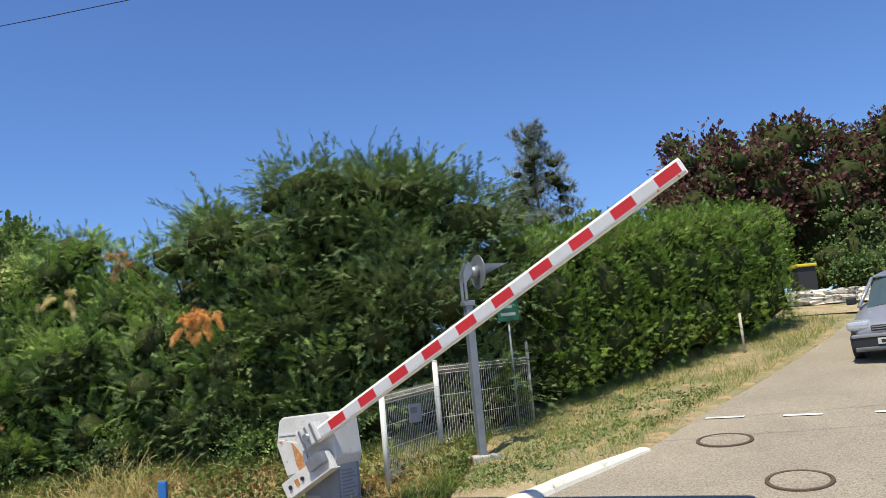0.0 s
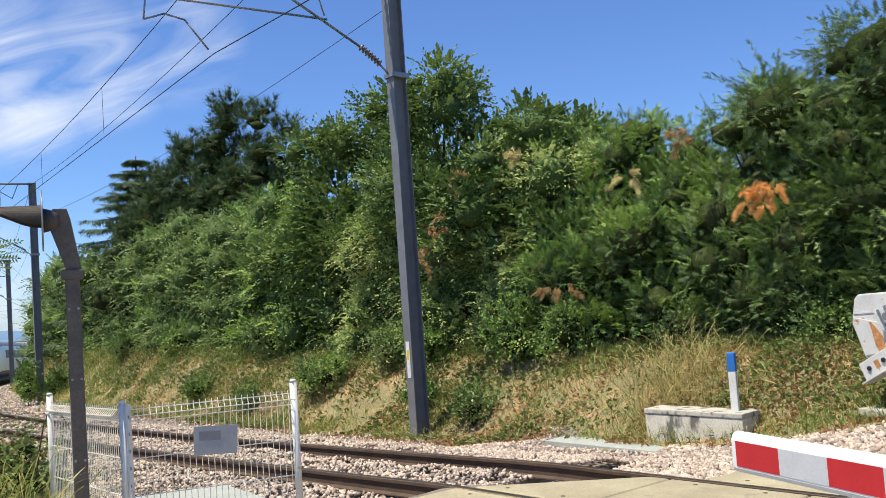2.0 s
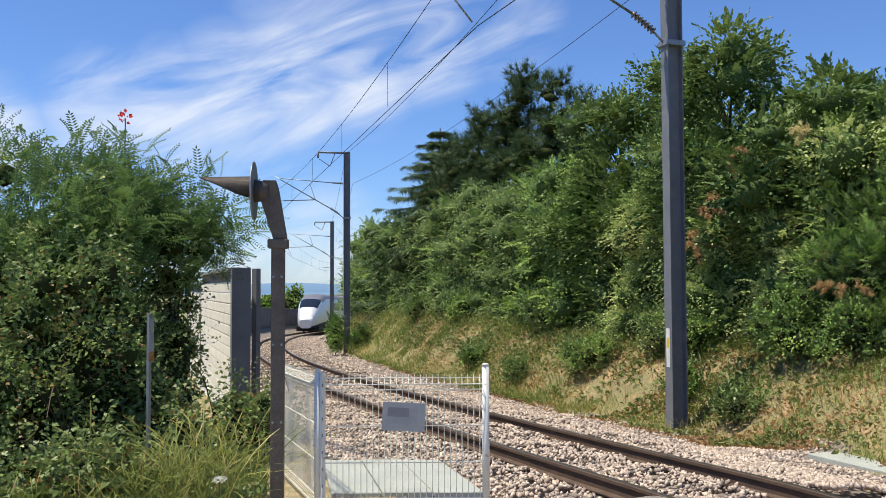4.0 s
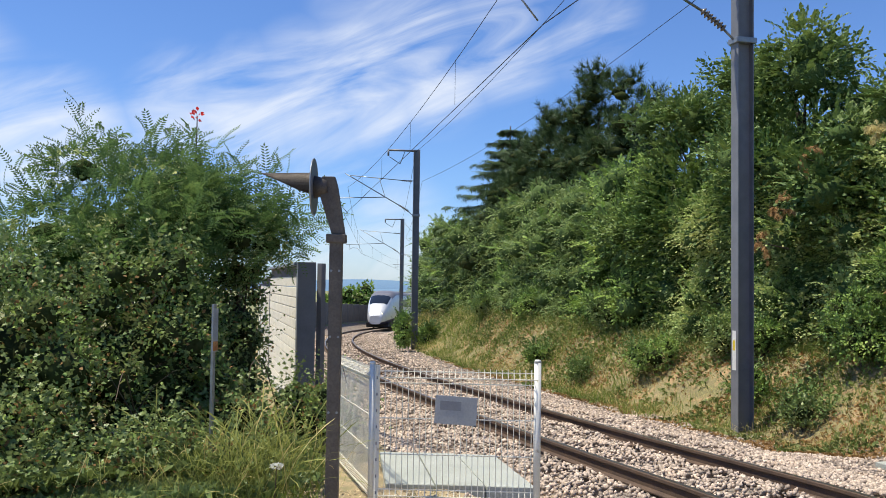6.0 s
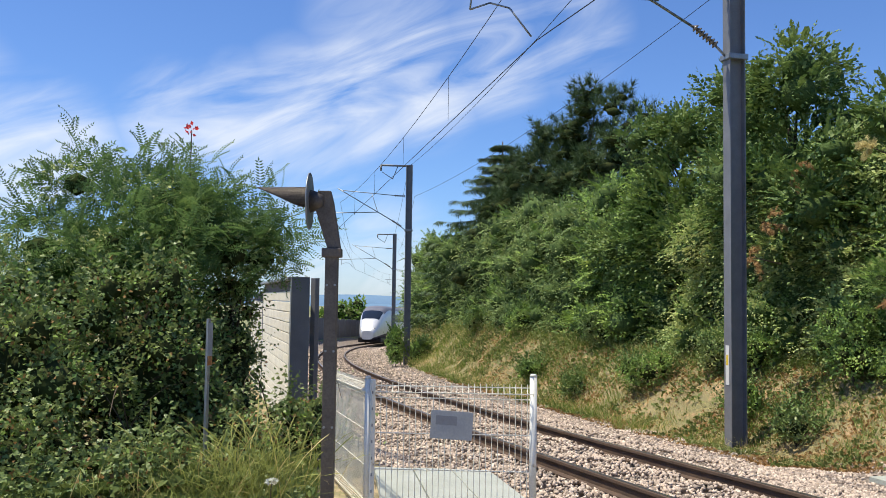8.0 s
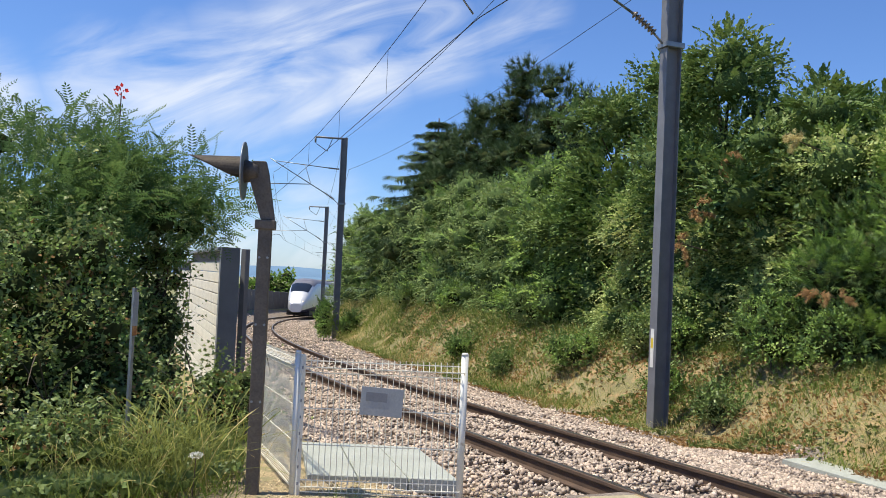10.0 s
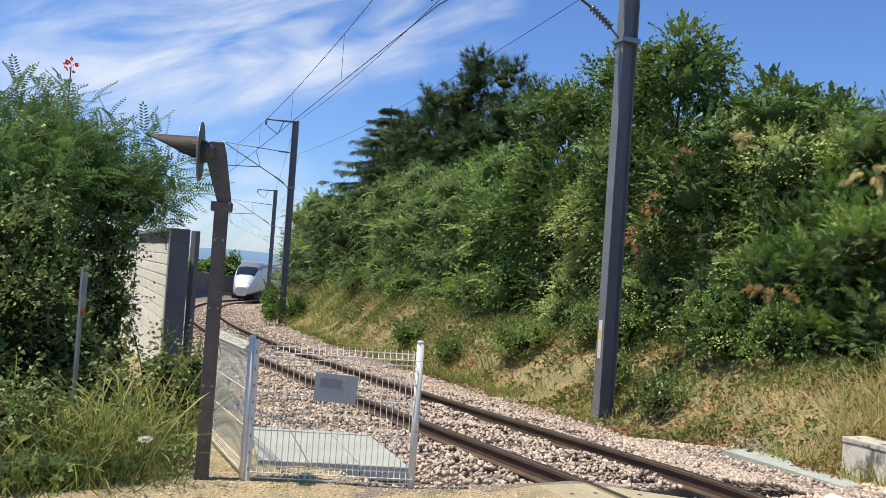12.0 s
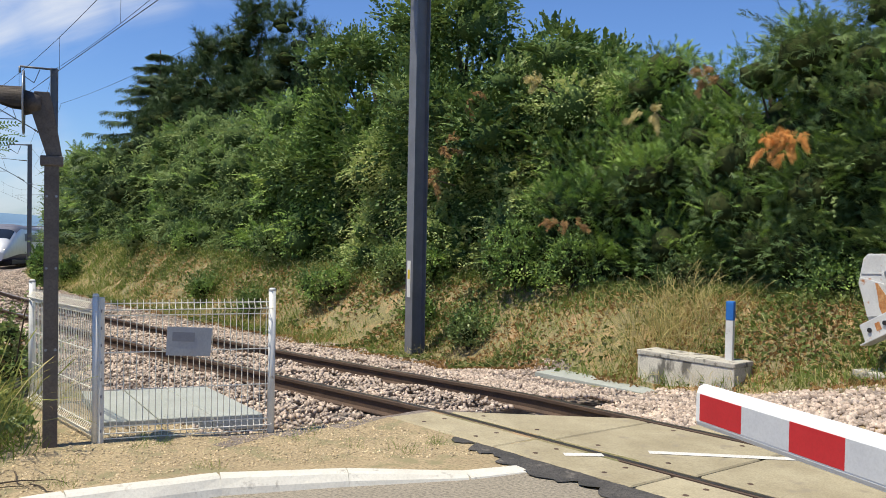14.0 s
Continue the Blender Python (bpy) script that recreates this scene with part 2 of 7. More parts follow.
L_far = leaf("duller hedge leaves", ((0.022, 0.048, 0.018), (0.044, 0.084, 0.030), (0.070, 0.118, 0.042), (0.11, 0.155, 0.06)), 0.6, 0.28, gain=2.9)
L_pale = leaf("pale hedge leaves", ((0.05, 0.085, 0.032), (0.085, 0.14, 0.05), (0.14, 0.19, 0.075), (0.19, 0.23, 0.10)), 0.5, 0.32, gain=3.2, warm=1.28)
L_maple = leaf("dark maple leaves", ((0.014, 0.036, 0.012), (0.028, 0.062, 0.018), (0.050, 0.09, 0.026), (0.07, 0.12, 0.04)), 0.5, 0.22, gain=3.0)
L_pine = leaf("pine needles", ((0.012, 0.028, 0.012), (0.022, 0.048, 0.018), (0.038, 0.070, 0.026)), 0.5, 0.15, gain=2.4)
L_spruce = leaf("blue spruce needles", ((0.045, 0.075, 0.060), (0.075, 0.115, 0.095), (0.105, 0.15, 0.125)), 0.5, 0.15)
L_plum = leaf("purple plum leaves", ((0.030, 0.010, 0.014), (0.060, 0.022, 0.028), (0.095, 0.045, 0.045), (0.05, 0.045, 0.025)), 0.45, 0.3, gain=1.5, warm=1.0)
L_rob = leaf("feathery leaves", ((0.022, 0.060, 0.018), (0.045, 0.098, 0.030), (0.080, 0.145, 0.042)), 0.45, 0.45, gain=2.2, warm=1.3)
L_bram = leaf("bramble leaves", ((0.018, 0.038, 0.014), (0.042, 0.078, 0.026), (0.075, 0.118, 0.042), (0.14, 0.145, 0.07)), 0.36, 0.25, gain=2.9)
L_bright = leaf("fresh weed leaves", ((0.05, 0.078, 0.020), (0.09, 0.128, 0.034), (0.14, 0.175, 0.06)), 0.5, 0.3, gain=1.6, warm=1.1)
L_dry = leaf("dry grass", ((0.34, 0.28, 0.13), (0.50, 0.42, 0.22), (0.62, 0.54, 0.32)), 0.6, 0.4, gain=1.15, warm=1.0)
L_grass = leaf("green grass", ((0.08, 0.13, 0.025), (0.14, 0.20, 0.045), (0.26, 0.27, 0.09)), 0.55, 0.4, gain=1.35, warm=1.0)
L_brown = leaf("withered twigs", ((0.20, 0.12, 0.06), (0.34, 0.20, 0.10), (0.42, 0.27, 0.14)), 0.7, 0.3, gain=1.0, warm=1.0)
L_orange = leaf("withered orange sprays", ((0.50, 0.22, 0.07), (0.66, 0.33, 0.12), (0.72, 0.42, 0.20)), 0.7, 0.35, gain=1.1, warm=1.0)

# ---- building helpers ----


def thing(name, m, label, category, group="", kind=""):
    ob = new(name)
    ob.empty_display_size = 0.2
    ob.matrix_basis = m
    return tagged(ob, label, category, group, kind)


def part(name, bm, material, parent, label=""):
    """Links a bmesh as one mesh object under a thing or under a part."""
    me = bpy.data.meshes.new(name)
    bm.to_mesh(me)
    bm.free()
    me.materials.append(material)
    ob = new(name, me)
    ob.parent = parent
    if label:
        ob["label"] = label
    return ob


def solo(name, bm, material, label, category, group="", kind=""):
    ob = part(name, bm, material, None)
    return tagged(ob, label, category, group, kind)


def fast(name, V, F, material, parent=None):
    """One mesh from arrays: vertices (n, 3) and faces (m, k)."""
    me = bpy.data.meshes.new(name)
    V, F = np.asarray(V, np.float32), np.asarray(F, np.int32)
    me.vertices.add(len(V))
    me.vertices.foreach_set("co", V.ravel())
    me.loops.add(F.size)
    me.loops.foreach_set("vertex_index", F.ravel())
    me.polygons.add(len(F))
    me.polygons.foreach_set("loop_start", np.arange(len(F), dtype=np.int32) * F.shape[1])
    me.update(calc_edges=True)
    me.materials.append(material)
    ob = new(name, me)
    ob.parent = parent
    return ob


def box(bm, a, b, bevel=0.0, m=None):
    lo, hi = [min(p, q) for p, q in zip(a, b)], [max(p, q) for p, q in zip(a, b)]
    g = bmesh.ops.create_cube(bm, size=1.0)
    for v in g["verts"]:
        v.co = Vector([lo[k] + (v.co[k] + 0.5) * (hi[k] - lo[k]) for k in range(3)])
    if bevel:
        es = {e for v in g["verts"] for e in v.link_edges}
        r = bmesh.ops.bevel(bm, geom=list(es), offset=bevel, segments=2, affect="EDGES", profile=0.6)
        vs = {v for f in r["faces"] for v in f.verts} | {v for v in g["verts"] if v.is_valid}
    else:
        vs = set(g["verts"])
    if m is not None:
        for v in vs:
            v.co = m @ v.co
    return bm


def boxed(a, b, bevel=0.0, m=None):
    return box(bmesh.new(), a, b, bevel, m)


def rod(bm, p, q, r0, r1=None, n=10, caps=True):
    p, q = Vector(p), Vector(q)
    r1 = r0 if r1 is None else r1
    w = (q - p).normalized()
    u = w.orthogonal().normalized()
    v = w.cross(u)
    rings = []
    for c, r in ((p, r0), (q, r1)):
        rings.append([bm.verts.new(c + u * (r * math.cos(2 * math.pi * k / n)) + v * (r * math.sin(2 * math.pi * k / n))) for k in range(n)])
    for k in range(n):
        f = bm.faces.new((rings[0][k], rings[0][(k + 1) % n], rings[1][(k + 1) % n], rings[1][k]))
        f.smooth = n > 6
    if caps:
        bm.faces.new(rings[0][::-1])
        bm.faces.new(rings[1])
    return bm


def rodded(p, q, r0, r1=None, n=10):
    return rod(bmesh.new(), p, q, r0, r1, n)


def sweep(bm, path, profile, closed=True, caps=True):
    """A profile of (side, up) points swept along a path of points, kept upright."""
    rings = []
    pts = [Vector(p) for p in path]
    for k, p in enumerate(pts):
        d = (pts[min(k + 1, len(pts) - 1)] - pts[max(k - 1, 0)])
        side = Vector((d.y, -d.x, 0)).normalized()
        rings.append([bm.verts.new(p + side * a + Vector((0, 0, b))) for a, b in profile])
    n = len(profile)
    for r, q in zip(rings, rings[1:]):
        for k in range(n if closed else n - 1):
            bm.faces.new((r[k], r[(k + 1) % n], q[(k + 1) % n], q[k]))
    if caps and closed:
        bm.faces.new(rings[0][::-1])
        bm.faces.new(rings[-1])
    bmesh.ops.recalc_face_normals(bm, faces=bm.faces[:])
    return bm


def prism(outline, y0, y1, bevel=0.0):
    """An (x, z) outline given depth along y."""
    bm = bmesh.new()
    a = [bm.verts.new((x, y0, z)) for x, z in outline]
    b = [bm.verts.new((x, y1, z)) for x, z in outline]
    n = len(outline)
    for k in range(n):
        bm.faces.new((a[k], a[(k + 1) % n], b[(k + 1) % n], b[k]))
    bm.faces.new(a[::-1])
    bm.faces.new(b)
    bmesh.ops.recalc_face_normals(bm, faces=bm.faces[:])
    if bevel:
        bmesh.ops.bevel(bm, geom=bm.edges[:], offset=bevel, segments=2, affect="EDGES", profile=0.6)
    return bm


# ---- the lie of the land ----
P0, HEAD, RADIUS, GRADE = (-5.35, 7.758), 0.2739, 215.0, 0.0322


def track(s, u=0.0):
    """Plan position s metres along the track from the crossing's edge, u metres to its far side, and the rail-top height."""
    a = HEAD + max(s, 0) / RADIUS
    b = min(s, 0)
    x = P0[0] - RADIUS * (math.sin(a) - math.sin(HEAD)) - b * math.cos(HEAD) + u * math.sin(a)
    y = P0[1] + RADIUS * (math.cos(HEAD) - math.cos(a)) + b * math.sin(HEAD) + u * math.cos(a)
    return x, y, -GRADE * max(s, 0)


def track_coords(x, y):
    """s and u of plan points (arrays)."""
    x, y = np.asarray(x, float), np.asarray(y, float)
    cx, cy = P0[0] + RADIUS * math.sin(HEAD), P0[1] + RADIUS * math.cos(HEAD)
    ang = np.arctan2(-(x - cx), -(y - cy))
    s = (ang - HEAD) * RADIUS
    u = RADIUS - np.hypot(x - cx, y - cy)
    ds, du = -(x - P0[0]) * math.cos(HEAD) + (y - P0[1]) * math.sin(HEAD), (x - P0[0]) * math.sin(HEAD) + (y - P0[1]) * math.cos(HEAD)
    flat = ds < 0
    return np.where(flat, ds, s), np.where(flat, du, u)


def step01(v, a, b):
    w = np.clip((v - a) / (b - a), 0, 1)
    return w * w * (3 - 2 * w)


def bumpy(x, y, f, k=0.0):
    return np.sin(x * f + k) * np.cos(y * f * 1.17 + 2 * k) * 0.5 + np.sin(x * f * 2.3 - y * f * 1.7 + k) * 0.3 + np.sin(y * f * 3.9 + x * f * 0.6) * 0.2


def road_z(u):
    return 0.175 * np.maximum(np.minimum(u, 4.0) - 1.25, 0) + 0.135 * np.maximum(u - 4.0, 0) + 0.001 * np.maximum(u - 4.0, 0) ** 2


def land(x, y):
    """Height of the ground sheet."""
    s, u = track_coords(x, y)
    far_grade = -GRADE * np.maximum(s, 0)
    # far side: a low bench, then a bank up to the hedge
    low = step01(s, 2.6, 5.4)
    bank = -0.38 - 0.2 * low + (1.2 + 0.2 * low) * step01(u, 3.6 + 0.55 * low, 6.0 + 0.3 * low) + 0.35 * step01(u, 6, 16) + 0.5 * step01(s, 9, 28) * step01(u, 4.2, 6.4) + far_grade * 0.75 + 0.06 * bumpy(x, y, 1.7) * step01(u, 3, 4)
    rise = road_z(np.minimum(u, 22)) + 0.04 * (np.clip(u, 22, 60) - 22)
    w = step01(-s, -0.3, 4.6)
    # the bench by the machine stays low near the rails
    far = bank * (1 - w) + rise * w
    # near side: level ground with a ballast shoulder away from the crossing, falling with the line
    near = far_grade * step01(-u, 0, 3) * 0.8 + 0.03 * bumpy(x, y, 1.1, 1.0) * step01(-u, 3, 5) * step01(s, 1, 3)
    w2 = step01(u, -0.9, 1.1)
    z = near * (1 - w2) + far * w2
    bed = far_grade - 0.30
    w3 = (1 - step01(np.abs(u), 1.9, 3.1)) * step01(s, -0.2, 0.6)
    return z * (1 - w3) + bed * w3


def land1(x, y):
    return float(land(np.array([x]), np.array([y]))[0])

# ---- ground, road and kerbs ----
ROAD_LEFT = ((-9.5, -14), (-7.0, -3), (-5.92, 0.8), (-5.62, 2.34), (-4.97, 3.86), (-3.84, 5.18), (-3.5, 5.8), (-2.5, 7.0), (-1.1, 8.3), (-0.02, 9.2), (1.15, 9.98), (2.68, 11.28), (4.2, 13.1), (6.1, 15.2), (9, 18.6), (14, 25), (30, 46))
ROAD_OFF = (5.2, -4.6)


def along(points, step):
    """Points every step metres along a polyline."""
    out = []
    for a, b in zip(points, points[1:]):
        n = max(1, round(math.dist(a, b) / step))
        out += [tuple(p + (q - p) * k / n for p, q in zip(a, b)) for k in range(n)]
    return out + [tuple(points[-1])]


def in_road(x, y):
    """1 inside the road, fading over its last few centimetres."""
    px, py = np.array([p[0] for p in ROAD_LEFT]), np.array([p[1] for p in ROAD_LEFT])
    # slide each point back along the road's width to its left edge
    best = np.full(np.shape(x), -9.0)
    for w in np.linspace(0.02, 0.98, 40):
        ex = np.interp(y - w * ROAD_OFF[1], py, px)
        best = np.maximum(best, 0.2 - np.abs(x - w * ROAD_OFF[0] - ex))
    return (best > 0).astype(float)


def ground_sheet():
    xs = np.concatenate([np.linspace(-2400, -125, 14), np.linspace(-118, -24, 110), np.linspace(-23.5, 13, 220), np.linspace(14, 60, 30), np.linspace(70, 2400, 12)])
    ys = np.concatenate([np.linspace(-2400, -30, 10), np.linspace(-26, -1, 18), np.linspace(-0.5, 20, 190), np.linspace(20.5, 75, 70), np.linspace(84, 2600, 14)])
    X, Y = np.meshgrid(xs, ys, indexing="ij")
    Xc, Yc = np.clip(X, -122, 60), np.clip(Y, -40, 80)
    Z = land(Xc, Yc) - 0.07 * in_road(X, Y)
    away = np.hypot(X - Xc, Y - Yc)
    Z = Z - 9 * step01(away, 0, 200) - 0.004 * away * (away > 100)
    nx, ny = len(xs), len(ys)
    I = np.arange(nx * ny).reshape(nx, ny)
    F = np.stack([I[:-1, :-1], I[1:, :-1], I[1:, 1:], I[:-1, 1:]], -1).reshape(-1, 4)
    ob = fast("ground", np.stack([X, Y, Z], -1).reshape(-1, 3), F, M_verge)
    me = ob.data
    for m in (M_ground, M_bed, M_field):
        me.materials.append(m)
    C = np.stack([X, Y], -1).reshape(-1, 2)[F].mean(1)
    s, u = track_coords(C[:, 0], C[:, 1])
    wob = 0.25 * bumpy(C[:, 0], C[:, 1], 2.6)
    idx = np.zeros(len(F), np.int32)
    gravel = (u < -1.0) & (s < 2.4 + wob * 3) & (C[:, 1] > 1.0)
    gravel |= (u > 1.2) & (u < 4.3 + wob) & (s < -1.9 + wob)
    idx[gravel] = 1
    idx[(u > 1.0) & (u < 3.3 + 0.75 * step01(s, 1, 3) + wob) & (s > -2.3 + wob)] = 2
    idx[(np.abs(C[:, 0]) > 66) | (C[:, 1] > 62) | (C[:, 1] < -28)] = 3
    idx[(u > -3.0 - wob) & (u < 2.8 + 1.1 * step01(s, 1, 3) + wob) & (s > -0.3) & (s < 135)] = 2
    me.polygons.foreach_set("material_index", idx)
    me.polygons.foreach_set("use_smooth", np.ones(len(F), bool))
    return tagged(ob, "dry verge, ochre gravel and grassy bank", "ground", kind="structure")


ground_sheet()


def road_sheet():
    pts = along(ROAD_LEFT, 0.28)
    nw = 26
    V = []
    for x, y in pts:
        for k in range(nw):
            w = k / (nw - 1)
            V.append((x + w * ROAD_OFF[0], y + w * ROAD_OFF[1]))
    V = np.array(V)
    s, u = track_coords(V[:, 0], V[:, 1])
    z = land(V[:, 0], V[:, 1]) + 0.004 * bumpy(V[:, 0], V[:, 1], 1.9)
    z -= 0.11 * (1 - step01(np.abs(u), 1.34, 1.42))
    I = np.arange(len(V)).reshape(len(pts), nw)
    F = np.stack([I[:-1, :-1], I[:-1, 1:], I[1:, 1:], I[1:, :-1]], -1).reshape(-1, 4)
    ob = fast("road", np.column_stack([V, z]), F, M_asphalt)
    ob.data.polygons.foreach_set("use_smooth", np.ones(len(F), bool))
    return tagged(ob, "pale worn asphalt road over the crossing", "road", kind="structure")


road_sheet()


def on_land(x, y, dz=0.0):
    return (x, y, land1(x, y) + dz)


def kerb(points, heights, label, wide=0.11):
    """Kerb stones between plan points, each with its own height at both ends."""
    holder = thing("kerb", pose(0, 0, 0), label, "kerb", "white kerbs", "structure")
    rk = np.random.RandomState(len(points))
    for a, b, ha, hb in zip(points, points[1:], heights, heights[1:]):
        e0, e1 = Vector(on_land(*a)), Vector(on_land(*b))
        d = Vector((b[0] - a[0], b[1] - a[1], 0))
        flat = d.length
        d.normalize()
        side = Vector((-d.y, d.x, 0))
        n = max(2, round(flat / 0.16))
        bm = bmesh.new()
        rows = []
        for k in range(n + 1):
            f = k / n
            c = e0.lerp(e1, f) + d * (0.002 if k == 0 else -0.002 if k == n else 0)
            c.z = land1(c.x, c.y)
            h = ha + (hb - ha) * f
            chip = 0.004 * rk.normal() - (0.012 if rk.uniform() < 0.12 else 0)
            prof = ((-0.09, -0.06), (-0.055, h * 0.4), (-0.015 + chip, h * 0.88), (0.015 + chip, h + 0.001 * rk.normal()), (wide - 0.02, h + 0.001 * rk.normal()), (wide, h * 0.85), (wide + 0.01, -0.1))
            rows.append([bm.verts.new(c + side * o + Vector((0, 0, z))) for o, z in prof])
        for p, q in zip(rows, rows[1:]):
            for k in range(len(p) - 1):
                bm.faces.new((p[k], p[k + 1], q[k + 1], q[k]))
        bm.faces.new(rows[0])
        bm.faces.new(rows[-1][::-1])
        bmesh.ops.recalc_face_normals(bm, faces=bm.faces[:])
        part("kerb_stone", bm, M_white, holder)


kerb(((-6.6, -1.6), (-6.22, -0.4), (-5.86, 1.0), (-5.66, 2.15), (-5.4, 3.0), (-4.97, 3.86), (-4.42, 4.53), (-3.84, 5.18), (-3.6, 5.6)), (0.12, 0.12, 0.12, 0.12, 0.12, 0.115, 0.09, 0.025, 0.012), "white painted concrete kerb beside ochre gravel")
kerb(((-0.88, 8.55), (-0.02, 9.2), (0.58, 9.6), (1.15, 9.98), (1.9, 10.6), (2.68, 11.28)), (0.03, 0.075, 0.10, 0.10, 0.09, 0.04), "chipped white kerb on the far side of the rails", 0.12)


def flat_patch(name, corners, material, dz, label, n=8):
    """A thin painted or laid patch between four plan corners, following the ground."""
    bm = bmesh.new()
    a, b, c, d = [Vector((*p, 0)) for p in corners]
    grid = []
    for i in range(n + 1):
        row = []
        for j in range(3):
            p = (a.lerp(b, i / n)).lerp(d.lerp(c, i / n), j / 2)
            row.append(bm.verts.new((p.x, p.y, land1(p.x, p.y) + dz)))
        grid.append(row)
    for i in range(n):
        for j in range(2):
            bm.faces.new((grid[i][j], grid[i + 1][j], grid[i + 1][j + 1], grid[i][j + 1]))
    bmesh.ops.recalc_face_normals(bm, faces=bm.faces[:])
    if bm.faces[0].normal.z < 0:
        bmesh.ops.reverse_faces(bm, faces=bm.faces[:])
    return solo(name, bm, material, label, "road marking" if material is M_line else "patch", kind="structure")


for k, (p, q) in enumerate((((3.96, 12.6), (4.46, 12.36)), ((4.92, 12.08), (5.4, 11.85)), ((6.0, 11.55), (6.5, 11.3)))):
    d = (0.06, 0.09)
    flat_patch("road_dash", (p, q, (q[0] + d[0], q[1] + d[1]), (p[0] + d[0], p[1] + d[1])), M_line, 0.012, "short white give-way dash on asphalt")


def manhole(x, y, r):
    """Round cover in a ring, lying in the sloping road."""
    e = 0.1
    nx, ny = (land1(x + e, y) - land1(x - e, y)) / (2 * e), (land1(x, y + e) - land1(x, y - e)) / (2 * e)
    up = Vector((-nx, -ny, 1)).normalized()
    q = Vector((0, 0, 1)).rotation_difference(up).to_matrix().to_4x4()
    ob = thing("manhole_cover", Matrix.Translation(on_land(x, y, 0.004)) @ q, "round iron manhole cover set in asphalt", "manhole cover", "manhole covers")
    bm = bmesh.new()
    rod(bm, (0, 0, -0.03), (0, 0, 0.012), r * 0.86, n=40)
    part("lid", bm, M_asphalt, ob, "asphalt-filled lid")
    bm = bmesh.new()
    n = 44
    rings = [[bm.verts.new((a * math.cos(2 * math.pi * k / n), a * math.sin(2 * math.pi * k / n), z)) for k in range(n)] for a, z in ((r * 0.88, -0.02), (r * 0.88, 0.015), (r, 0.015), (r * 1.02, -0.02))]
    for p, q2 in zip(rings, rings[1:]):
        for k in range(n):
            bm.faces.new((p[k], p[(k + 1) % n], q2[(k + 1) % n], q2[k]))
    part("ring", bm, M_rail, ob, "rusty iron ring")


manhole(3.72, 9.05, 0.36)
manhole(3.72, 11.2, 0.37)

# ---- railway ----
RAIL_PROFILE = ((-0.07, -0.17), (-0.07, -0.157), (-0.012, -0.14), (-0.01, -0.05), (-0.036, -0.038), (-0.036, -0.006), (-0.028, 0.0), (0.028, 0.0), (0.036, -0.006), (0.036, -0.038), (0.01, -0.05), (0.012, -0.14), (0.07, -0.157), (0.07, -0.17))
CANT = 0.036


def cant_z(u):
    return -CANT * (u + 0.7525) / 1.505


S_LINE = [-30, -12] + [k * 0.6 - 8 for k in range(40)] + [16.5 + k * 1.5 for k in range(70)]
for side in (-1, 1):
    path = [(track(s, side * 0.7525)[0], track(s, side * 0.7525)[1], track(s)[2] + cant_z(side * 0.7525)) for s in S_LINE]
    rail = solo("rail", sweep(bmesh.new(), path, RAIL_PROFILE), M_rail, "rusty steel rail with a worn head on concrete sleepers", "rail", "rails")
    head = sweep(bmesh.new(), [(x, y, z + 0.003) for x, y, z in path], [(-0.024, -0.002), (-0.024, 0.0), (0.024, 0.0), (0.024, -0.002)])
    part("rail_head", head, M_railtop, rail, "brighter worn running surface")

bm0 = bmesh.new()
box(bm0, (-0.13, -1.25, -0.2), (0.13, 1.25, 0), 0.02)
sleeper_mesh = bpy.data.meshes.new("sleeper")
bm0.to_mesh(sleeper_mesh)
bm0.free()
sleeper_mesh.materials.append(M_sleeper)
for k in range(120):
    s = 0.35 + 0.6 * k
    x, y, z = track(s)
    ob = new("sleeper", sleeper_mesh)
    ob.matrix_basis = pose(x, y, z - 0.215, math.degrees(math.atan2(CANT, 1.505)) * -1, 0, -math.degrees(HEAD + s / RADIUS))
    tagged(ob, "concrete sleeper half buried in ballast", "sleeper", "track sleepers")

rs = np.random.RandomState(4)


def spread(P, S, V0, F0, spin=None):
    """Many small copies of one shape joined: places (n, 3), sizes (n,) or (n, 3), and turns (n, 3, 3)."""
    n = len(P)
    S = np.asarray(S, float)
    S = S[:, None] if S.ndim == 1 else S
    W = V0[None] * S[:, None, :]
    if spin is not None:
        W = np.einsum("nij,nkj->nki", spin, W)
    W = W + P[:, None, :]
    F = F0[None] + (np.arange(n) * len(V0))[:, None, None]
    return W.reshape(-1, 3), F.reshape(-1, F0.shape[1])


def frames(D, N):
    """Turns whose y is D and whose z is near N."""
    D = D / np.linalg.norm(D, axis=1, keepdims=True)
    X = np.cross(D, N)
    X /= np.linalg.norm(X, axis=1, keepdims=True) + 1e-9
    Z = np.cross(X, D)
    return np.stack([X, D, Z], -1)


def ball_dirs(n, r=rs):
    v = r.normal(size=(n, 3))
    return v / np.linalg.norm(v, axis=1, keepdims=True)


OCT_V = np.array([(1, 0, 0.1), (0.1, 1, 0), (-1, 0.1, 0), (0, -1, -0.1), (0.1, 0.1, 0.85), (0, 0, -0.8)], float)
OCT_F = np.array([(0, 1, 4), (1, 2, 4), (2, 3, 4), (3, 0, 4), (1, 0, 5), (2, 1, 5), (3, 2, 5), (0, 3, 5)])


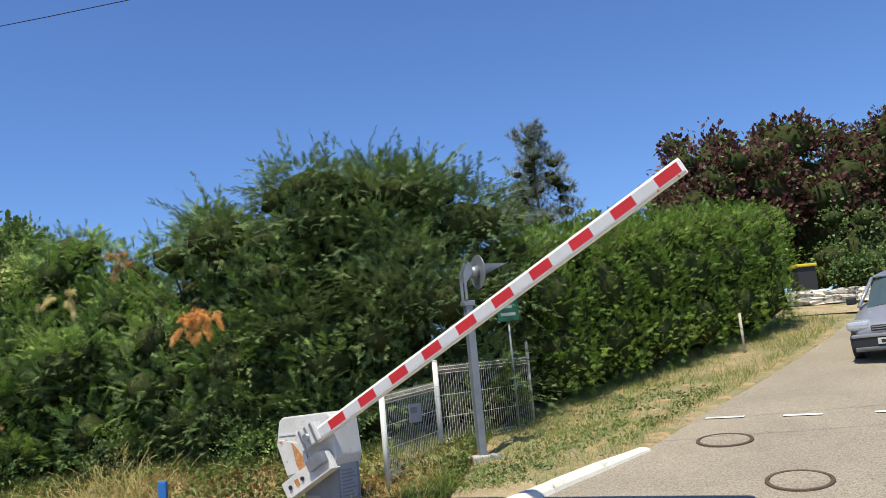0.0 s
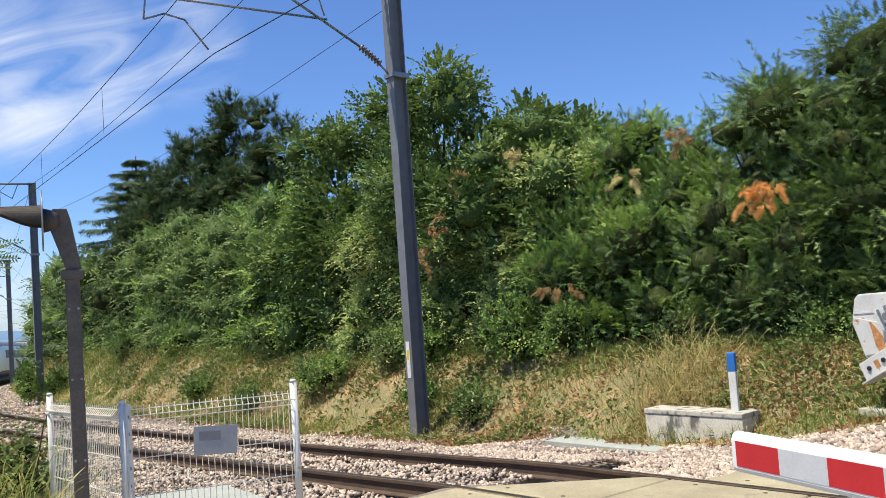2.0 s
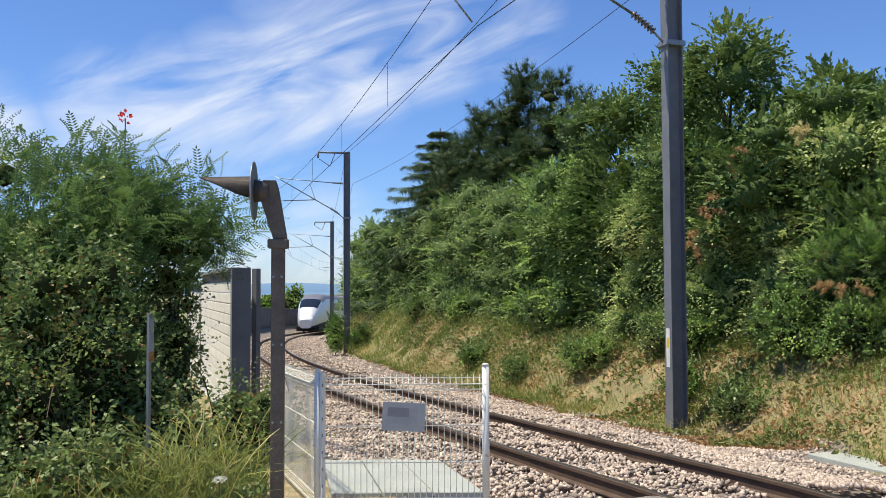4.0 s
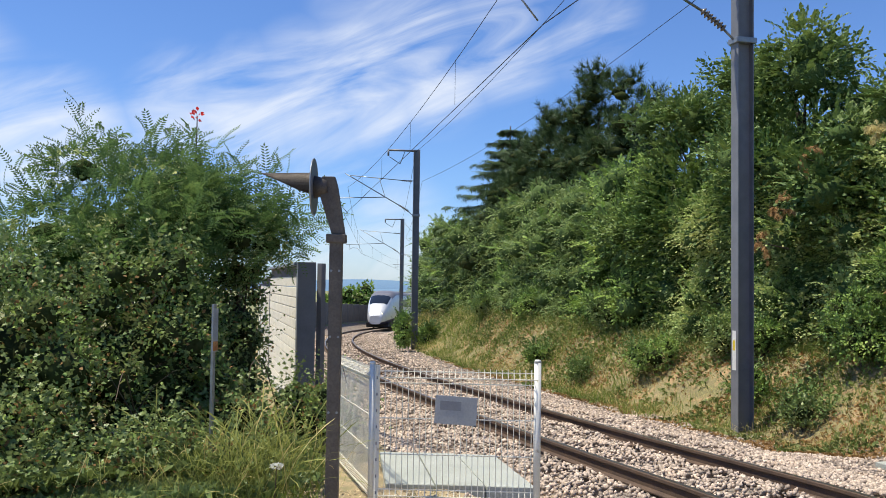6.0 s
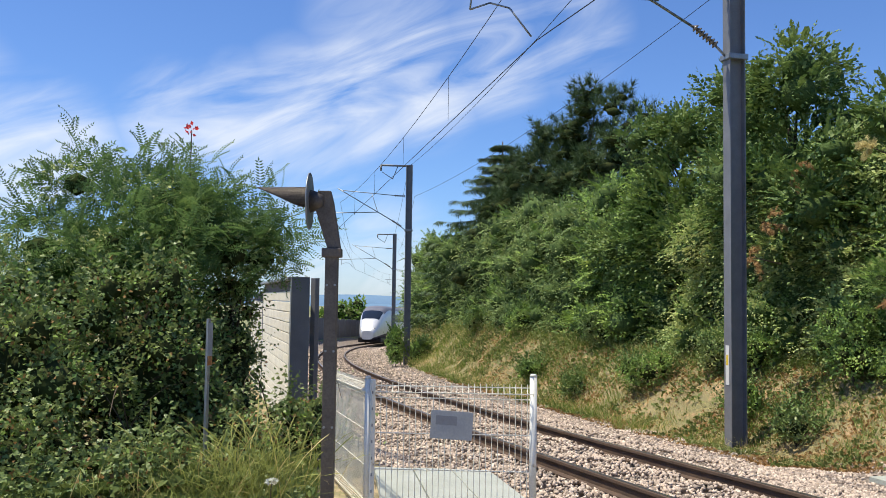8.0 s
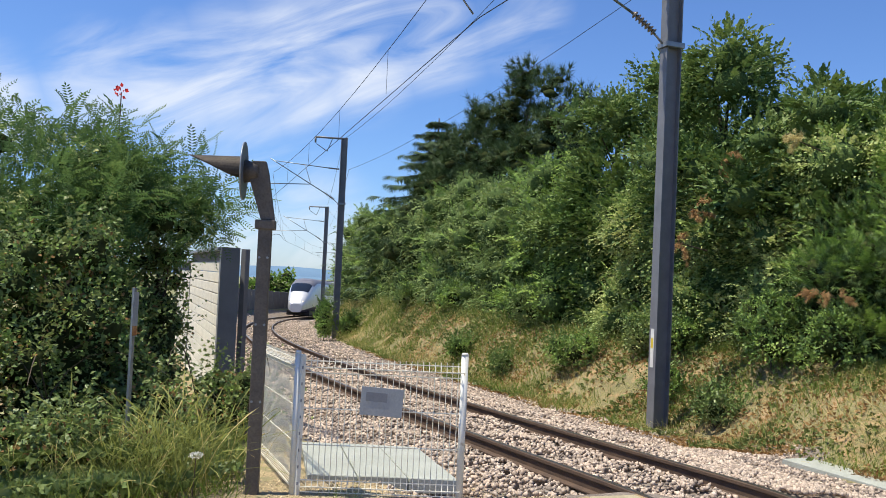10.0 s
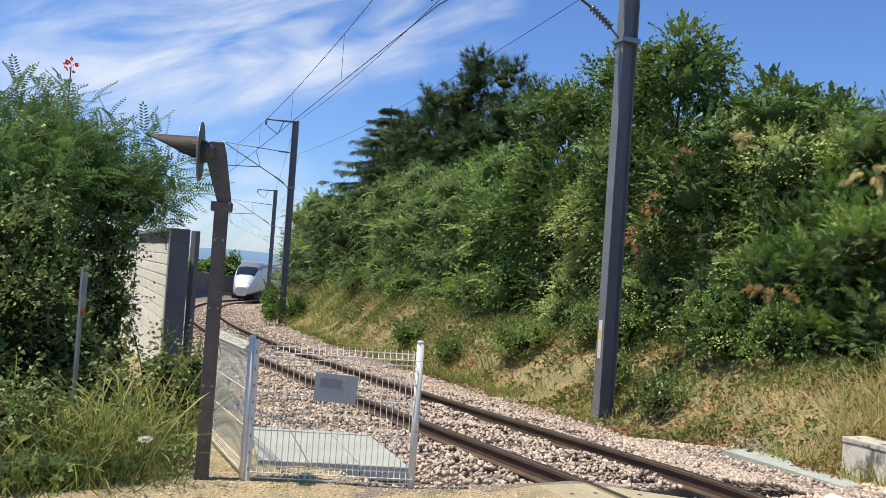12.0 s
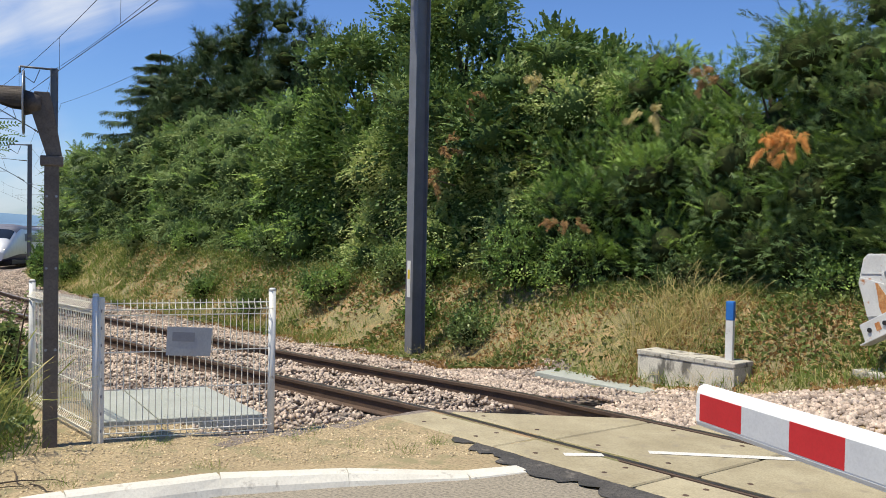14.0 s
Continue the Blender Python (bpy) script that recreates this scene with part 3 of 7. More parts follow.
def ballast():
    n1, n2 = 31000, 9000
    s = np.concatenate([rs.uniform(-0.1, 15, n1), rs.uniform(14, 70, n2)])
    u = np.concatenate([rs.uniform(-3.0, 4.1, n1), rs.uniform(-2.8, 3.9, n2)])
    u = np.where((u > 3.3) & (s < 2.5), u - 2.0, u)
    size = np.concatenate([rs.uniform(0.018, 0.039, n1), rs.uniform(0.034, 0.065, n2)])
    extra = 7000
    s = np.concatenate([s, rs.uniform(-5.5, 0.3, extra)])
    u = np.concatenate([u, rs.uniform(1.35, 3.7, extra)])
    size = np.concatenate([size, rs.uniform(0.022, 0.05, extra)])
    keep = (np.abs(np.abs(u) - 0.7525) > 0.075) & ~((s < 0.1) & (u < 1.45))
    keep &= ~((s < -1.8) & (u > 1.5 + 2.2 * np.clip((s + 5.5) / 3.5, 0, 1) + rs.normal(0, 0.15, len(s))))
    keep &= ~((s < 1.0) & (u < -1.3) & (rs.uniform(size=len(s)) < 0.7))
    s, u, size = s[keep], u[keep], size[keep]
    a = HEAD + np.maximum(s, 0) / RADIUS
    b = np.minimum(s, 0)
    x = P0[0] - RADIUS * (np.sin(a) - math.sin(HEAD)) - b * math.cos(HEAD) + u * np.sin(a)
    y = P0[1] + RADIUS * (math.cos(HEAD) - np.cos(a)) + b * math.sin(HEAD) + u * np.cos(a)
    top = -GRADE * np.maximum(s, 0) - 0.168 + 0.04 * bumpy(x, y, 2.2)
    flat = 1 - step01(np.abs(u), 1.5, 2.7)
    g = land(x, y)
    z = np.where(s > 0, np.maximum(top * flat + (g + 0.01) * (1 - flat), g), g + 0.015)
    n = len(s)
    spin = frames(ball_dirs(n), ball_dirs(n))
    V, F = spread(np.column_stack([x, y, z]), size[:, None] * rs.uniform(0.7, 1.3, (n, 3)), OCT_V, OCT_F, spin)
    ob = fast("ballast", V, F, M_stone)
    return tagged(ob, "pinkish grey crushed stone ballast round the rails", "ballast", kind="stuff")


ballast()


deck = thing("crossing_deck", pose(0, 0, 0), "sandy concrete panels laid between and beside the rails", "crossing deck", kind="structure")


def panel(s0, s1, u0, u1, name="crossing_panel", slant=0.0, z=0.0):
    """A concrete slab between track coordinates; slant pulls its first end back on the far edge."""
    bm = bmesh.new()
    c = [(s0 - 0.012, u0), (s1 + 0.012, u0), (s1 + 0.012, u1), (s0 - 0.012 - slant, u1)]
    vs = []
    for dz in (-0.14, 0.0):
        vs.append([bm.verts.new((track(a, b)[0], track(a, b)[1], z + dz + cant_z(b))) for a, b in c])
    bm.faces.new(vs[0])
    bm.faces.new(vs[1][::-1])
    for k in range(4):
        bm.faces.new((vs[0][k], vs[1][k], vs[1][(k + 1) % 4], vs[0][(k + 1) % 4]))
    bmesh.ops.recalc_face_normals(bm, faces=bm.faces[:])
    bmesh.ops.bevel(bm, geom=bm.edges[:], offset=0.012, segments=1, affect="EDGES")
    ob = part(name, bm, M_plank, deck)
    for ds in (0.25, 0.75):
        a = s0 + (s1 - s0) * ds
        for b in (u0 + 0.12, u1 - 0.12):
            if slant and b > 0 and ds < 0.5:
                continue
            x, y, _ = track(a, b)
            part("bolt_hole", rodded((x, y, z + cant_z(b) - 0.01), (x, y, z + cant_z(b) + 0.003), 0.022, n=10), M_rail, ob)


edges = [-0.35, -1.75, -3.15, -4.55, -5.95, -7.35, -8.75, -10.15]
for k, (a, b) in enumerate(zip(edges, edges[1:])):
    panel(a, b, -0.66, 0.66, slant=1.15 if k == 0 else 0)
    panel(a + 0.1, b + 0.1, -1.32, -0.83)
    if k:
        panel(a - 0.3, b - 0.3, 0.83, 1.4)

# tar strip along the near panels and the white stop line across the crossing
tar = bmesh.new()
rt = np.random.RandomState(12)
edge_a, edge_b = [], []
for k in range(145):
    s = -1.2 - 9.5 * k / 144
    wide = 0.36 * min(1.0, 0.08 + k / 34)
    for row, u in ((edge_a, -1.345 + 0.006 * rt.normal()), (edge_b, -1.36 - wide + 0.045 * rt.normal() - 0.06 * math.sin(2.3 * s) - 0.03 * math.sin(7.1 * s))):
        x, y, _ = track(s, u)
        row.append(tar.verts.new((x, y, land1(x, y) + 0.010)))
for k in range(144):
    tar.faces.new((edge_a[k], edge_a[k + 1], edge_b[k + 1], edge_b[k]))
bmesh.ops.recalc_face_normals(tar, faces=tar.faces[:])
if sum(f.normal.z for f in tar.faces) < 0:
    bmesh.ops.reverse_faces(tar, faces=tar.faces[:])
solo("tar_strip", tar, M_tar, "uneven dark tar joint beside the crossing panels", "patch", kind="structure")

bm = bmesh.new()
for p, q in (((-3.55, 6.17), (-3.3, 6.37)), ((-3.05, 6.72), (-1.75, 7.5))):
    d = Vector((q[0] - p[0], q[1] - p[1], 0)).normalized()
    n = Vector((-d.y, d.x, 0)) * 0.05
    quad = []
    for c in ((*p,), (*q,)):
        for sg in (-1, 1):
            w = Vector((*c, 0)) + n * sg
            uu = float(track_coords(np.array([w.x]), np.array([w.y]))[1][0])
            quad.append(bm.verts.new((w.x, w.y, cant_z(uu) + 0.004)))
    bm.faces.new((quad[0], quad[2], quad[3], quad[1]))
bmesh.ops.recalc_face_normals(bm, faces=bm.faces[:])
solo("edge_line", bm, M_line, "worn white edge line painted across the crossing panels", "road marking", kind="structure")

# ---- foliage shapes ----
BROAD_V = np.array([(0, 0, 0), (0.36, 0.45, 0.10), (0, 1, -0.05), (-0.36, 0.45, 0.10)])
BROAD_F = np.array([(0, 1, 2), (0, 2, 3)])


def finger_shape(rows):
    V, F = [], []
    for (x0, y0, z0), (x1, y1, z1), w in rows:
        d = np.array((x1 - x0, y1 - y0, 0.0))
        d /= np.linalg.norm(d)
        side = np.array((-d[1], d[0], 0)) * w
        p = np.array((x0, y0, z0))
        q = np.array((x1, y1, z1))
        k = len(V)
        V += [p - side, p + side, q]
        F.append((k, k + 1, k + 2))
    return np.array(V), np.array(F)


SPRAY_V, SPRAY_F = finger_shape([((0, 0, 0), (0, 1, -0.12), 0.042)] + [((0, 0.12 + 0.21 * k, 0), (sg * (0.40 - 0.07 * k), 0.44 + 0.21 * k, -0.07 - 0.02 * k), 0.055) for k in range(3) for sg in (-1, 1)])
TUFT_V, TUFT_F = finger_shape([((0, 0, 0), (0.55 * math.cos(a), 0.75 + 0.25 * math.sin(3 * a), 0.55 * math.sin(a)), 0.035) for a in [k * 2 * math.pi / 9 for k in range(9)]] + [((0, 0, 0), (0, 1.05, 0), 0.04)])
PIN_V = np.concatenate([BROAD_V * (0.085, 0.2 - 0.08 * abs(y - 0.4), 0.2) @ np.array([[c, s_, 0], [-s_, c, 0], [0, 0, 1]]) + (0, y, -0.42 * y * y) for y in np.linspace(0.14, 0.9, 9) for c, s_ in ((math.cos(1.15), math.sin(1.15)), (math.cos(1.15), -math.sin(1.15)))] + [BROAD_V * (0.085, 0.16, 0.2) + (0, 0.93, -0.38)])
PIN_F = np.concatenate([BROAD_F + 4 * k for k in range(19)])
TRI_V = np.concatenate([BROAD_V * k @ np.array([[c, s_, 0], [-s_, c, 0], [0, 0, 1]]) for k, c, s_ in ((0.95, 1, 0), (0.75, math.cos(1.15), math.sin(1.15)), (0.75, math.cos(1.15), -math.sin(1.15)))])
TRI_F = np.concatenate([BROAD_F + 4 * k for k in range(3)])
BLADE_V = np.array([(-0.012, 0, 0), (0.012, 0, 0), (-0.010, 0.5, 0.03), (0.010, 0.5, 0.03), (0, 1.0, 0.2)])
BLADE_F = np.array([(0, 1, 3), (0, 3, 2), (2, 3, 4)])
ARCH_V = np.array([p for y, z, w in ((0, 0, 0.006), (0.34, 0.02, 0.0045), (0.62, 0.10, 0.0035), (0.82, 0.24, 0.005), (0.95, 0.42, 0.008)) for p in ((-w, y, z), (w, y, z))] + [(0, 1.0, 0.55)])
ARCH_F = np.array([f for k in range(0, 8, 2) for f in ((k, k + 1, k + 3), (k, k + 3, k + 2))] + [(8, 9, 10)])
SHAPES = {"broad": (BROAD_V, BROAD_F), "spray": (SPRAY_V, SPRAY_F), "tuft": (TUFT_V, TUFT_F), "pinnate": (PIN_V, PIN_F), "trefoil": (TRI_V, TRI_F), "blade": (BLADE_V, BLADE_F), "arch": (ARCH_V, ARCH_F)}


def clump_leaves(clumps, n, shape, size, r, up=0.5, droop=0.0, depth=0.3, out=1.0, keep_low=False):
    """Leaves over the skins of many ellipsoid clumps (centre, radii), more of them on the larger ones."""
    C = np.array([c for c, _ in clumps], float)
    R = np.array([q for _, q in clumps], float)
    area = (R[:, 0] * R[:, 1] + R[:, 0] * R[:, 2] + R[:, 1] * R[:, 2])
    pick = r.choice(len(C), n, p=area / area.sum())
    d = r.normal(size=(n, 3))
    d /= np.linalg.norm(d, axis=1, keepdims=True)
    rad = 1.0 - depth * r.uniform(size=n) ** 1.6 + 0.12 * r.normal(size=n).clip(-1, 2)
    P = C[pick] + R[pick] * d * rad[:, None]
    ok = np.ones(n, bool)
    for c, q in zip(C, R):
        ok &= (((P - c) / q) ** 2).sum(1) > 0.55
    if not keep_low:
        ok &= (d[:, 2] > -0.75)
    P, d = P[ok], d[ok]
    m = len(P)
    D = d * out + r.normal(size=(m, 3)) * 0.45 + (0, 0, up - droop)
    N = d * 0.9 + (0, 0, 0.6) + r.normal(size=(m, 3)) * 0.42
    V0, F0 = SHAPES[shape]
    return spread(P, size * r.uniform(0.65, 1.3, m), V0, F0, frames(D, N))


ICO = bmesh.new()
bmesh.ops.create_icosphere(ICO, subdivisions=1, radius=1.0)
ICO_V = np.array([v.co[:] for v in ICO.verts])
ICO_F = np.array([[v.index for v in f.verts] for f in ICO.faces])
ICO.free()


def cores(clumps, k, r):
    """The dark inside of a plant: a lumpy body a little smaller than each clump."""
    V, F = [], []
    for i, (c, q) in enumerate(clumps):
        lump = 1 + 0.12 * r.normal(size=(len(ICO_V), 1)).clip(-1.5, 1.5)
        V.append(ICO_V * lump * np.array(q) * k + np.array(c))
        F.append(ICO_F + i * len(ICO_V))
    return np.concatenate(V), np.concatenate(F)


def limbs(bm, base, height, r0, tips, r):
    """A tapered trunk, with limbs to the tips."""
    base = Vector(base)
    prev, pr = base, r0
    for k in range(1, 6):
        f = k / 5
        p = base + Vector((0.12 * r.normal() * f, 0.12 * r.normal() * f, height * f))
        rad = r0 * (1 - 0.75 * f)
        rod(bm, prev, p, pr, rad, 8, caps=(k == 1))
        prev, pr = p, rad
    for t in tips:
        t = Vector(t)
        f = min(0.95, max(0.25, (t.z - base.z) / height * 0.6))
        a = base + Vector((0, 0, height * f))
        mid = a.lerp(t, 0.5) + Vector((0.08 * r.normal(), 0.08 * r.normal(), 0.1 * height * 0.1))
        rod(bm, a, mid, r0 * 0.34, r0 * 0.2, 6, caps=False)
        rod(bm, mid, t, r0 * 0.2, r0 * 0.05, 6, caps=False)
    return bm


def shoots(clumps, n, reach, shape, size, r, up=0.8, per=7):
    """Loose shoots that stand out of the skins of the clumps, each with its own leaves."""
    C = np.array([c for c, _ in clumps], float)
    R = np.array([q for _, q in clumps], float)
    pick = r.randint(0, len(C), n)
    d = r.normal(size=(n, 3))
    d[:, 2] = np.abs(d[:, 2])
    d /= np.linalg.norm(d, axis=1, keepdims=True)
    A = C[pick] + R[pick] * d * 0.9
    W = d + (0, 0, up) + 0.3 * r.normal(size=(n, 3))
    W /= np.linalg.norm(W, axis=1, keepdims=True)
    L = reach * r.uniform(0.5, 1.2, n)
    P, D = [], []
    for k in range(per):
        f = (k + 0.5) / per
        P.append(A + W * (L * f)[:, None] + np.array((0, 0, -0.12)) * (L * f * f)[:, None])
        D.append(W * (0.5 + f) + 0.55 * r.normal(size=(n, 3)))
    P, D = np.concatenate(P), np.concatenate(D)
    V0, F0 = SHAPES[shape]
    return spread(P, size * r.uniform(0.7, 1.2, len(P)), V0, F0, frames(D, (0, 0, 1) + 0.5 * r.normal(size=(len(P), 3))))


def plumes(clumps, n, plume, size, r, rise=0.35, per=10, shape="spray", hang=0.28):
    """Flat feathered branches that sweep out of the clumps, their tips hanging a little, with sprays on both sides."""
    C = np.array([c for c, _ in clumps], float)
    R = np.array([q for _, q in clumps], float)
    area = R[:, 0] * R[:, 2] + R[:, 1] * R[:, 2]
    pick = r.choice(len(C), n, p=area / area.sum())
    d = r.normal(size=(n, 3))
    d[:, 2] = np.abs(d[:, 2]) * 0.9 - 0.25
    d /= np.linalg.norm(d, axis=1, keepdims=True)
    A = C[pick] + R[pick] * d * 0.78
    W = d + (0, 0, rise) + 0.22 * r.normal(size=(n, 3))
    W /= np.linalg.norm(W, axis=1, keepdims=True)
    side = np.cross(W, (0, 0, 1.0)) + 0.25 * r.normal(size=(n, 3))
    side /= np.linalg.norm(side, axis=1, keepdims=True)
    N = np.cross(side, W)
    L = plume * r.uniform(0.55, 1.25, n)
    P, D, S = [], [], []
    for k in range(per):
        f = (k + 0.6) / per
        sg = -1.0 if k % 2 else 1.0
        P.append(A + W * (L * f)[:, None] + np.array((0, 0, -hang)) * (L * f * f)[:, None])
        D.append(W * (0.75 + 0.5 * f) + side * sg * (0.75 - 0.5 * f) + (0, 0, -0.25 * f) + 0.16 * r.normal(size=(n, 3)))
        S.append(size * (1.15 - 0.5 * f) * r.uniform(0.8, 1.2, n))
    P, D, S = np.concatenate(P), np.concatenate(D), np.concatenate(S)
    V0, F0 = SHAPES[shape]
    return spread(P, S, V0, F0, frames(D, np.tile(N, (per, 1)) + 0.25 * r.normal(size=P.shape)))


def plant(name, x, y, clumps, leaves, label, category, group="", core=0.84, trunk=None, seed=1, z=None, core_mat=None):
    """A plant at (x, y): clumps in its own coordinates and leaves = [(part name, n, shape, size, material, options)]."""
    r = np.random.RandomState(seed)
    ob = thing(name, pose(x, y, land1(x, y) if z is None else z), label, category, group)
    h = max(c[2] for c, _ in clumps)
    tips = [c for c, _ in clumps[:14]]
    part("trunk", limbs(bmesh.new(), (0, 0, -0.15), h * 0.92, trunk or 0.05 + 0.018 * h, tips, r), M_bark, ob)
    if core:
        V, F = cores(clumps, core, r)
        # the default dark colour of this body stands in for shade between leaves
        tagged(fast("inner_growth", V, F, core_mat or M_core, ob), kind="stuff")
    for pname, n, shape, size, mat, opt in leaves:
        if "plume" in opt:
            V, F = plumes(clumps, n, size=size, r=r, shape=shape, **opt)
        elif "reach" in opt:
            V, F = shoots(clumps, n, shape=shape, size=size, r=r, **opt)
        else:
            V, F = clump_leaves(clumps, n, shape, size, r, **opt)
        leafy = fast(pname, V, F, mat, ob)
        if pname in ("shoot_growth", "feathered_growth", "leafy_growth"):
            tagged(leafy, kind="stuff")
    return ob


def shrub_clumps(w, d, h, n, r, lo=0.1, big=0.36):
    """Clumps filling a bush of width w, depth d and height h."""
    out = [((0, 0, h * 0.45), (w * 0.40, d * 0.40, h * 0.46))]
    for k in range(n):
        a = r.uniform(0, 2 * math.pi)
        zz = r.uniform(lo, 0.93)
        wide = math.sqrt(max(0.06, 1 - (max(0, zz - 0.42) / 0.58) ** 2))
        e = r.uniform(0.62, 0.95) * wide
        c = (math.cos(a) * w / 2 * e, math.sin(a) * d / 2 * e, zz * h)
        q = r.uniform(0.55, 1.1) * big
        out.append((c, (q * r.uniform(0.85, 1.3) * min(w, h) * 0.5, q * r.uniform(0.85, 1.2) * min(d, h) * 0.5, q * min(w, h) * 0.45)))
    return out

# ---- the hedge beyond the rails ----
HEDGE = (
    # s, u, width, depth, height, kind
    (-1.2, 7.5, 3.0, 3.0, 4.4, "cyp"), (0.8, 7.6, 3.2, 3.0, 4.2, "cyp"), (-0.2, 9.4, 3.4, 2.6, 4.3, "cyp"), (2.6, 7.4, 3.0, 2.8, 3.3, "cyp"), (3.4, 8.4, 3.4, 3.0, 4.6, "cyp"),
    (4.3, 6.95, 2.4, 2.0, 3.1, "cyp"), (5.4, 7.5, 3.4, 3.0, 4.2, "broad"), (6.4, 8.6, 3.6, 3.0, 5.2, "mix"), (8.0, 7.4, 3.0, 3.0, 4.0, "broad"), (9.4, 8.4, 3.4, 3.2, 5.0, "mix"),
    (10.8, 7.4, 3.0, 2.8, 4.3, "broad"), (12.8, 7.8, 3.2, 3.0, 4.9, "mix"), (15.0, 7.6, 3.2, 3.0, 4.9, "broad"), (17.4, 7.7, 3.4, 3.0, 5.1, "mix"),
    (20.0, 7.7, 3.6, 3.0, 5.1, "broad"), (22.8, 7.8, 3.6, 3.2, 5.2, "mix"), (25.8, 7.8, 3.8, 3.2, 5.2, "broad"), (29.0, 7.9, 4.0, 3.2, 5.2, "mix"),
    (32.6, 7.9, 4.2, 3.2, 5.2, "broad"), (36.4, 8.0, 4.4, 3.2, 5.2, "broad"), (40.6, 7.4, 4.8, 3.4, 5.2, "mix"), (45.4, 6.9, 5.2, 3.4, 5.4, "mix"), (51, 6.8, 6, 3.4, 5.6, "broad"), (57.5, 7.0, 6, 3.4, 5.8, "mix"),
)
for k, (s, u, w, d, h, kind) in enumerate(HEDGE):
    r = np.random.RandomState(100 + k)
    x, y, _ = track(s, u)
    cl = shrub_clumps(w * 1.12, d, h, 30, r, big=0.29) + [((w * (0.27 * j - 0.4), 0.15 * r.normal(), 0.4), (w * 0.24, d * 0.44, 0.6)) for j in range(4)]
    m = 1.3 if 4.5 < s < 11 else 1.0 if s < 14 else (0.6 if s < 26 else 0.36)
    big = 1.0 if s < 14 else (1.3 if s < 26 else 1.75)
    L_face = L_pale if 3.5 < s < 14 else L_far if s > 19 else L_broad
    if kind == "cyp":
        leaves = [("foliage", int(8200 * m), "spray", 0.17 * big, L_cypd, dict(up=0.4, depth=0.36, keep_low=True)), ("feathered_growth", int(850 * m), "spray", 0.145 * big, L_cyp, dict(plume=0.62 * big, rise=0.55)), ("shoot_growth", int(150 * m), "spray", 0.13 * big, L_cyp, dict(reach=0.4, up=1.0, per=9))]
        label, cat = "shaggy green cypress bush in an overgrown hedge", "cypress bush"
    elif kind == "mix":
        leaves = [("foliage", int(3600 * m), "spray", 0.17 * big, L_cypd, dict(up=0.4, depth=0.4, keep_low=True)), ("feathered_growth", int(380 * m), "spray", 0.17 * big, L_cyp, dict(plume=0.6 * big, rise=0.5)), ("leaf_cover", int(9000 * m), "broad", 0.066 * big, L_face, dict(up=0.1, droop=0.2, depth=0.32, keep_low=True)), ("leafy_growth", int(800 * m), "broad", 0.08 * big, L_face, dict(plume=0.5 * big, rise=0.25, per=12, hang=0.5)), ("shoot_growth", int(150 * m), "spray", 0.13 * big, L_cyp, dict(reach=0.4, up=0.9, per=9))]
        label, cat = "mixed cypress and broadleaf bush in an overgrown hedge", "hedge bush"
    else:
        leaves = [("foliage", int(19000 * m), "broad", 0.066 * big, L_face, dict(up=0.1, droop=0.2, depth=0.32, keep_low=True)), ("leafy_growth", int(1600 * m), "broad", 0.08 * big, L_face, dict(plume=0.5 * big, rise=0.25, per=12, hang=0.55)), ("shoot_growth", int(320 * m), "broad", 0.066 * big, L_broad, dict(reach=0.45, up=0.9))]
        label, cat = "dense green broadleaf bush in an overgrown hedge", "hedge bush"
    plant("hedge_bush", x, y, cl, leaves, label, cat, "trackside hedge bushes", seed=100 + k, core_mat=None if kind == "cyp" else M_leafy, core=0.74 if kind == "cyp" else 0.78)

# tall cypress by the barrier
r = np.random.RandomState(7)
cl = shrub_clumps(5.4, 3.6, 4.75, 50, r, big=0.25) + [((-2.3, -0.6, 3.6), (0.7, 0.8, 0.5)), ((-0.7, -0.3, 4.4), (0.9, 0.9, 0.5)), *[((0.85 * j - 2.3, -0.7 + 0.2 * r.normal(), 0.5), (0.7, 0.9, 0.75)) for j in range(6)], ((0.6, -0.5, 4.1), (1.1, 1.0, 0.5)), ((1.9, -0.3, 3.6), (1.0, 0.9, 0.6))]
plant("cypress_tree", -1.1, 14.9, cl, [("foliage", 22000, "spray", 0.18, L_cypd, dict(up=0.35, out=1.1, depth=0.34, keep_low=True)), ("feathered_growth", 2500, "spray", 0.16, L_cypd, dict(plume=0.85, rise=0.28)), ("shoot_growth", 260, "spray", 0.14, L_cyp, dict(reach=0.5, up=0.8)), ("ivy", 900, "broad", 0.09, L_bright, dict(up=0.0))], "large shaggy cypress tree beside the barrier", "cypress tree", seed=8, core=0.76)

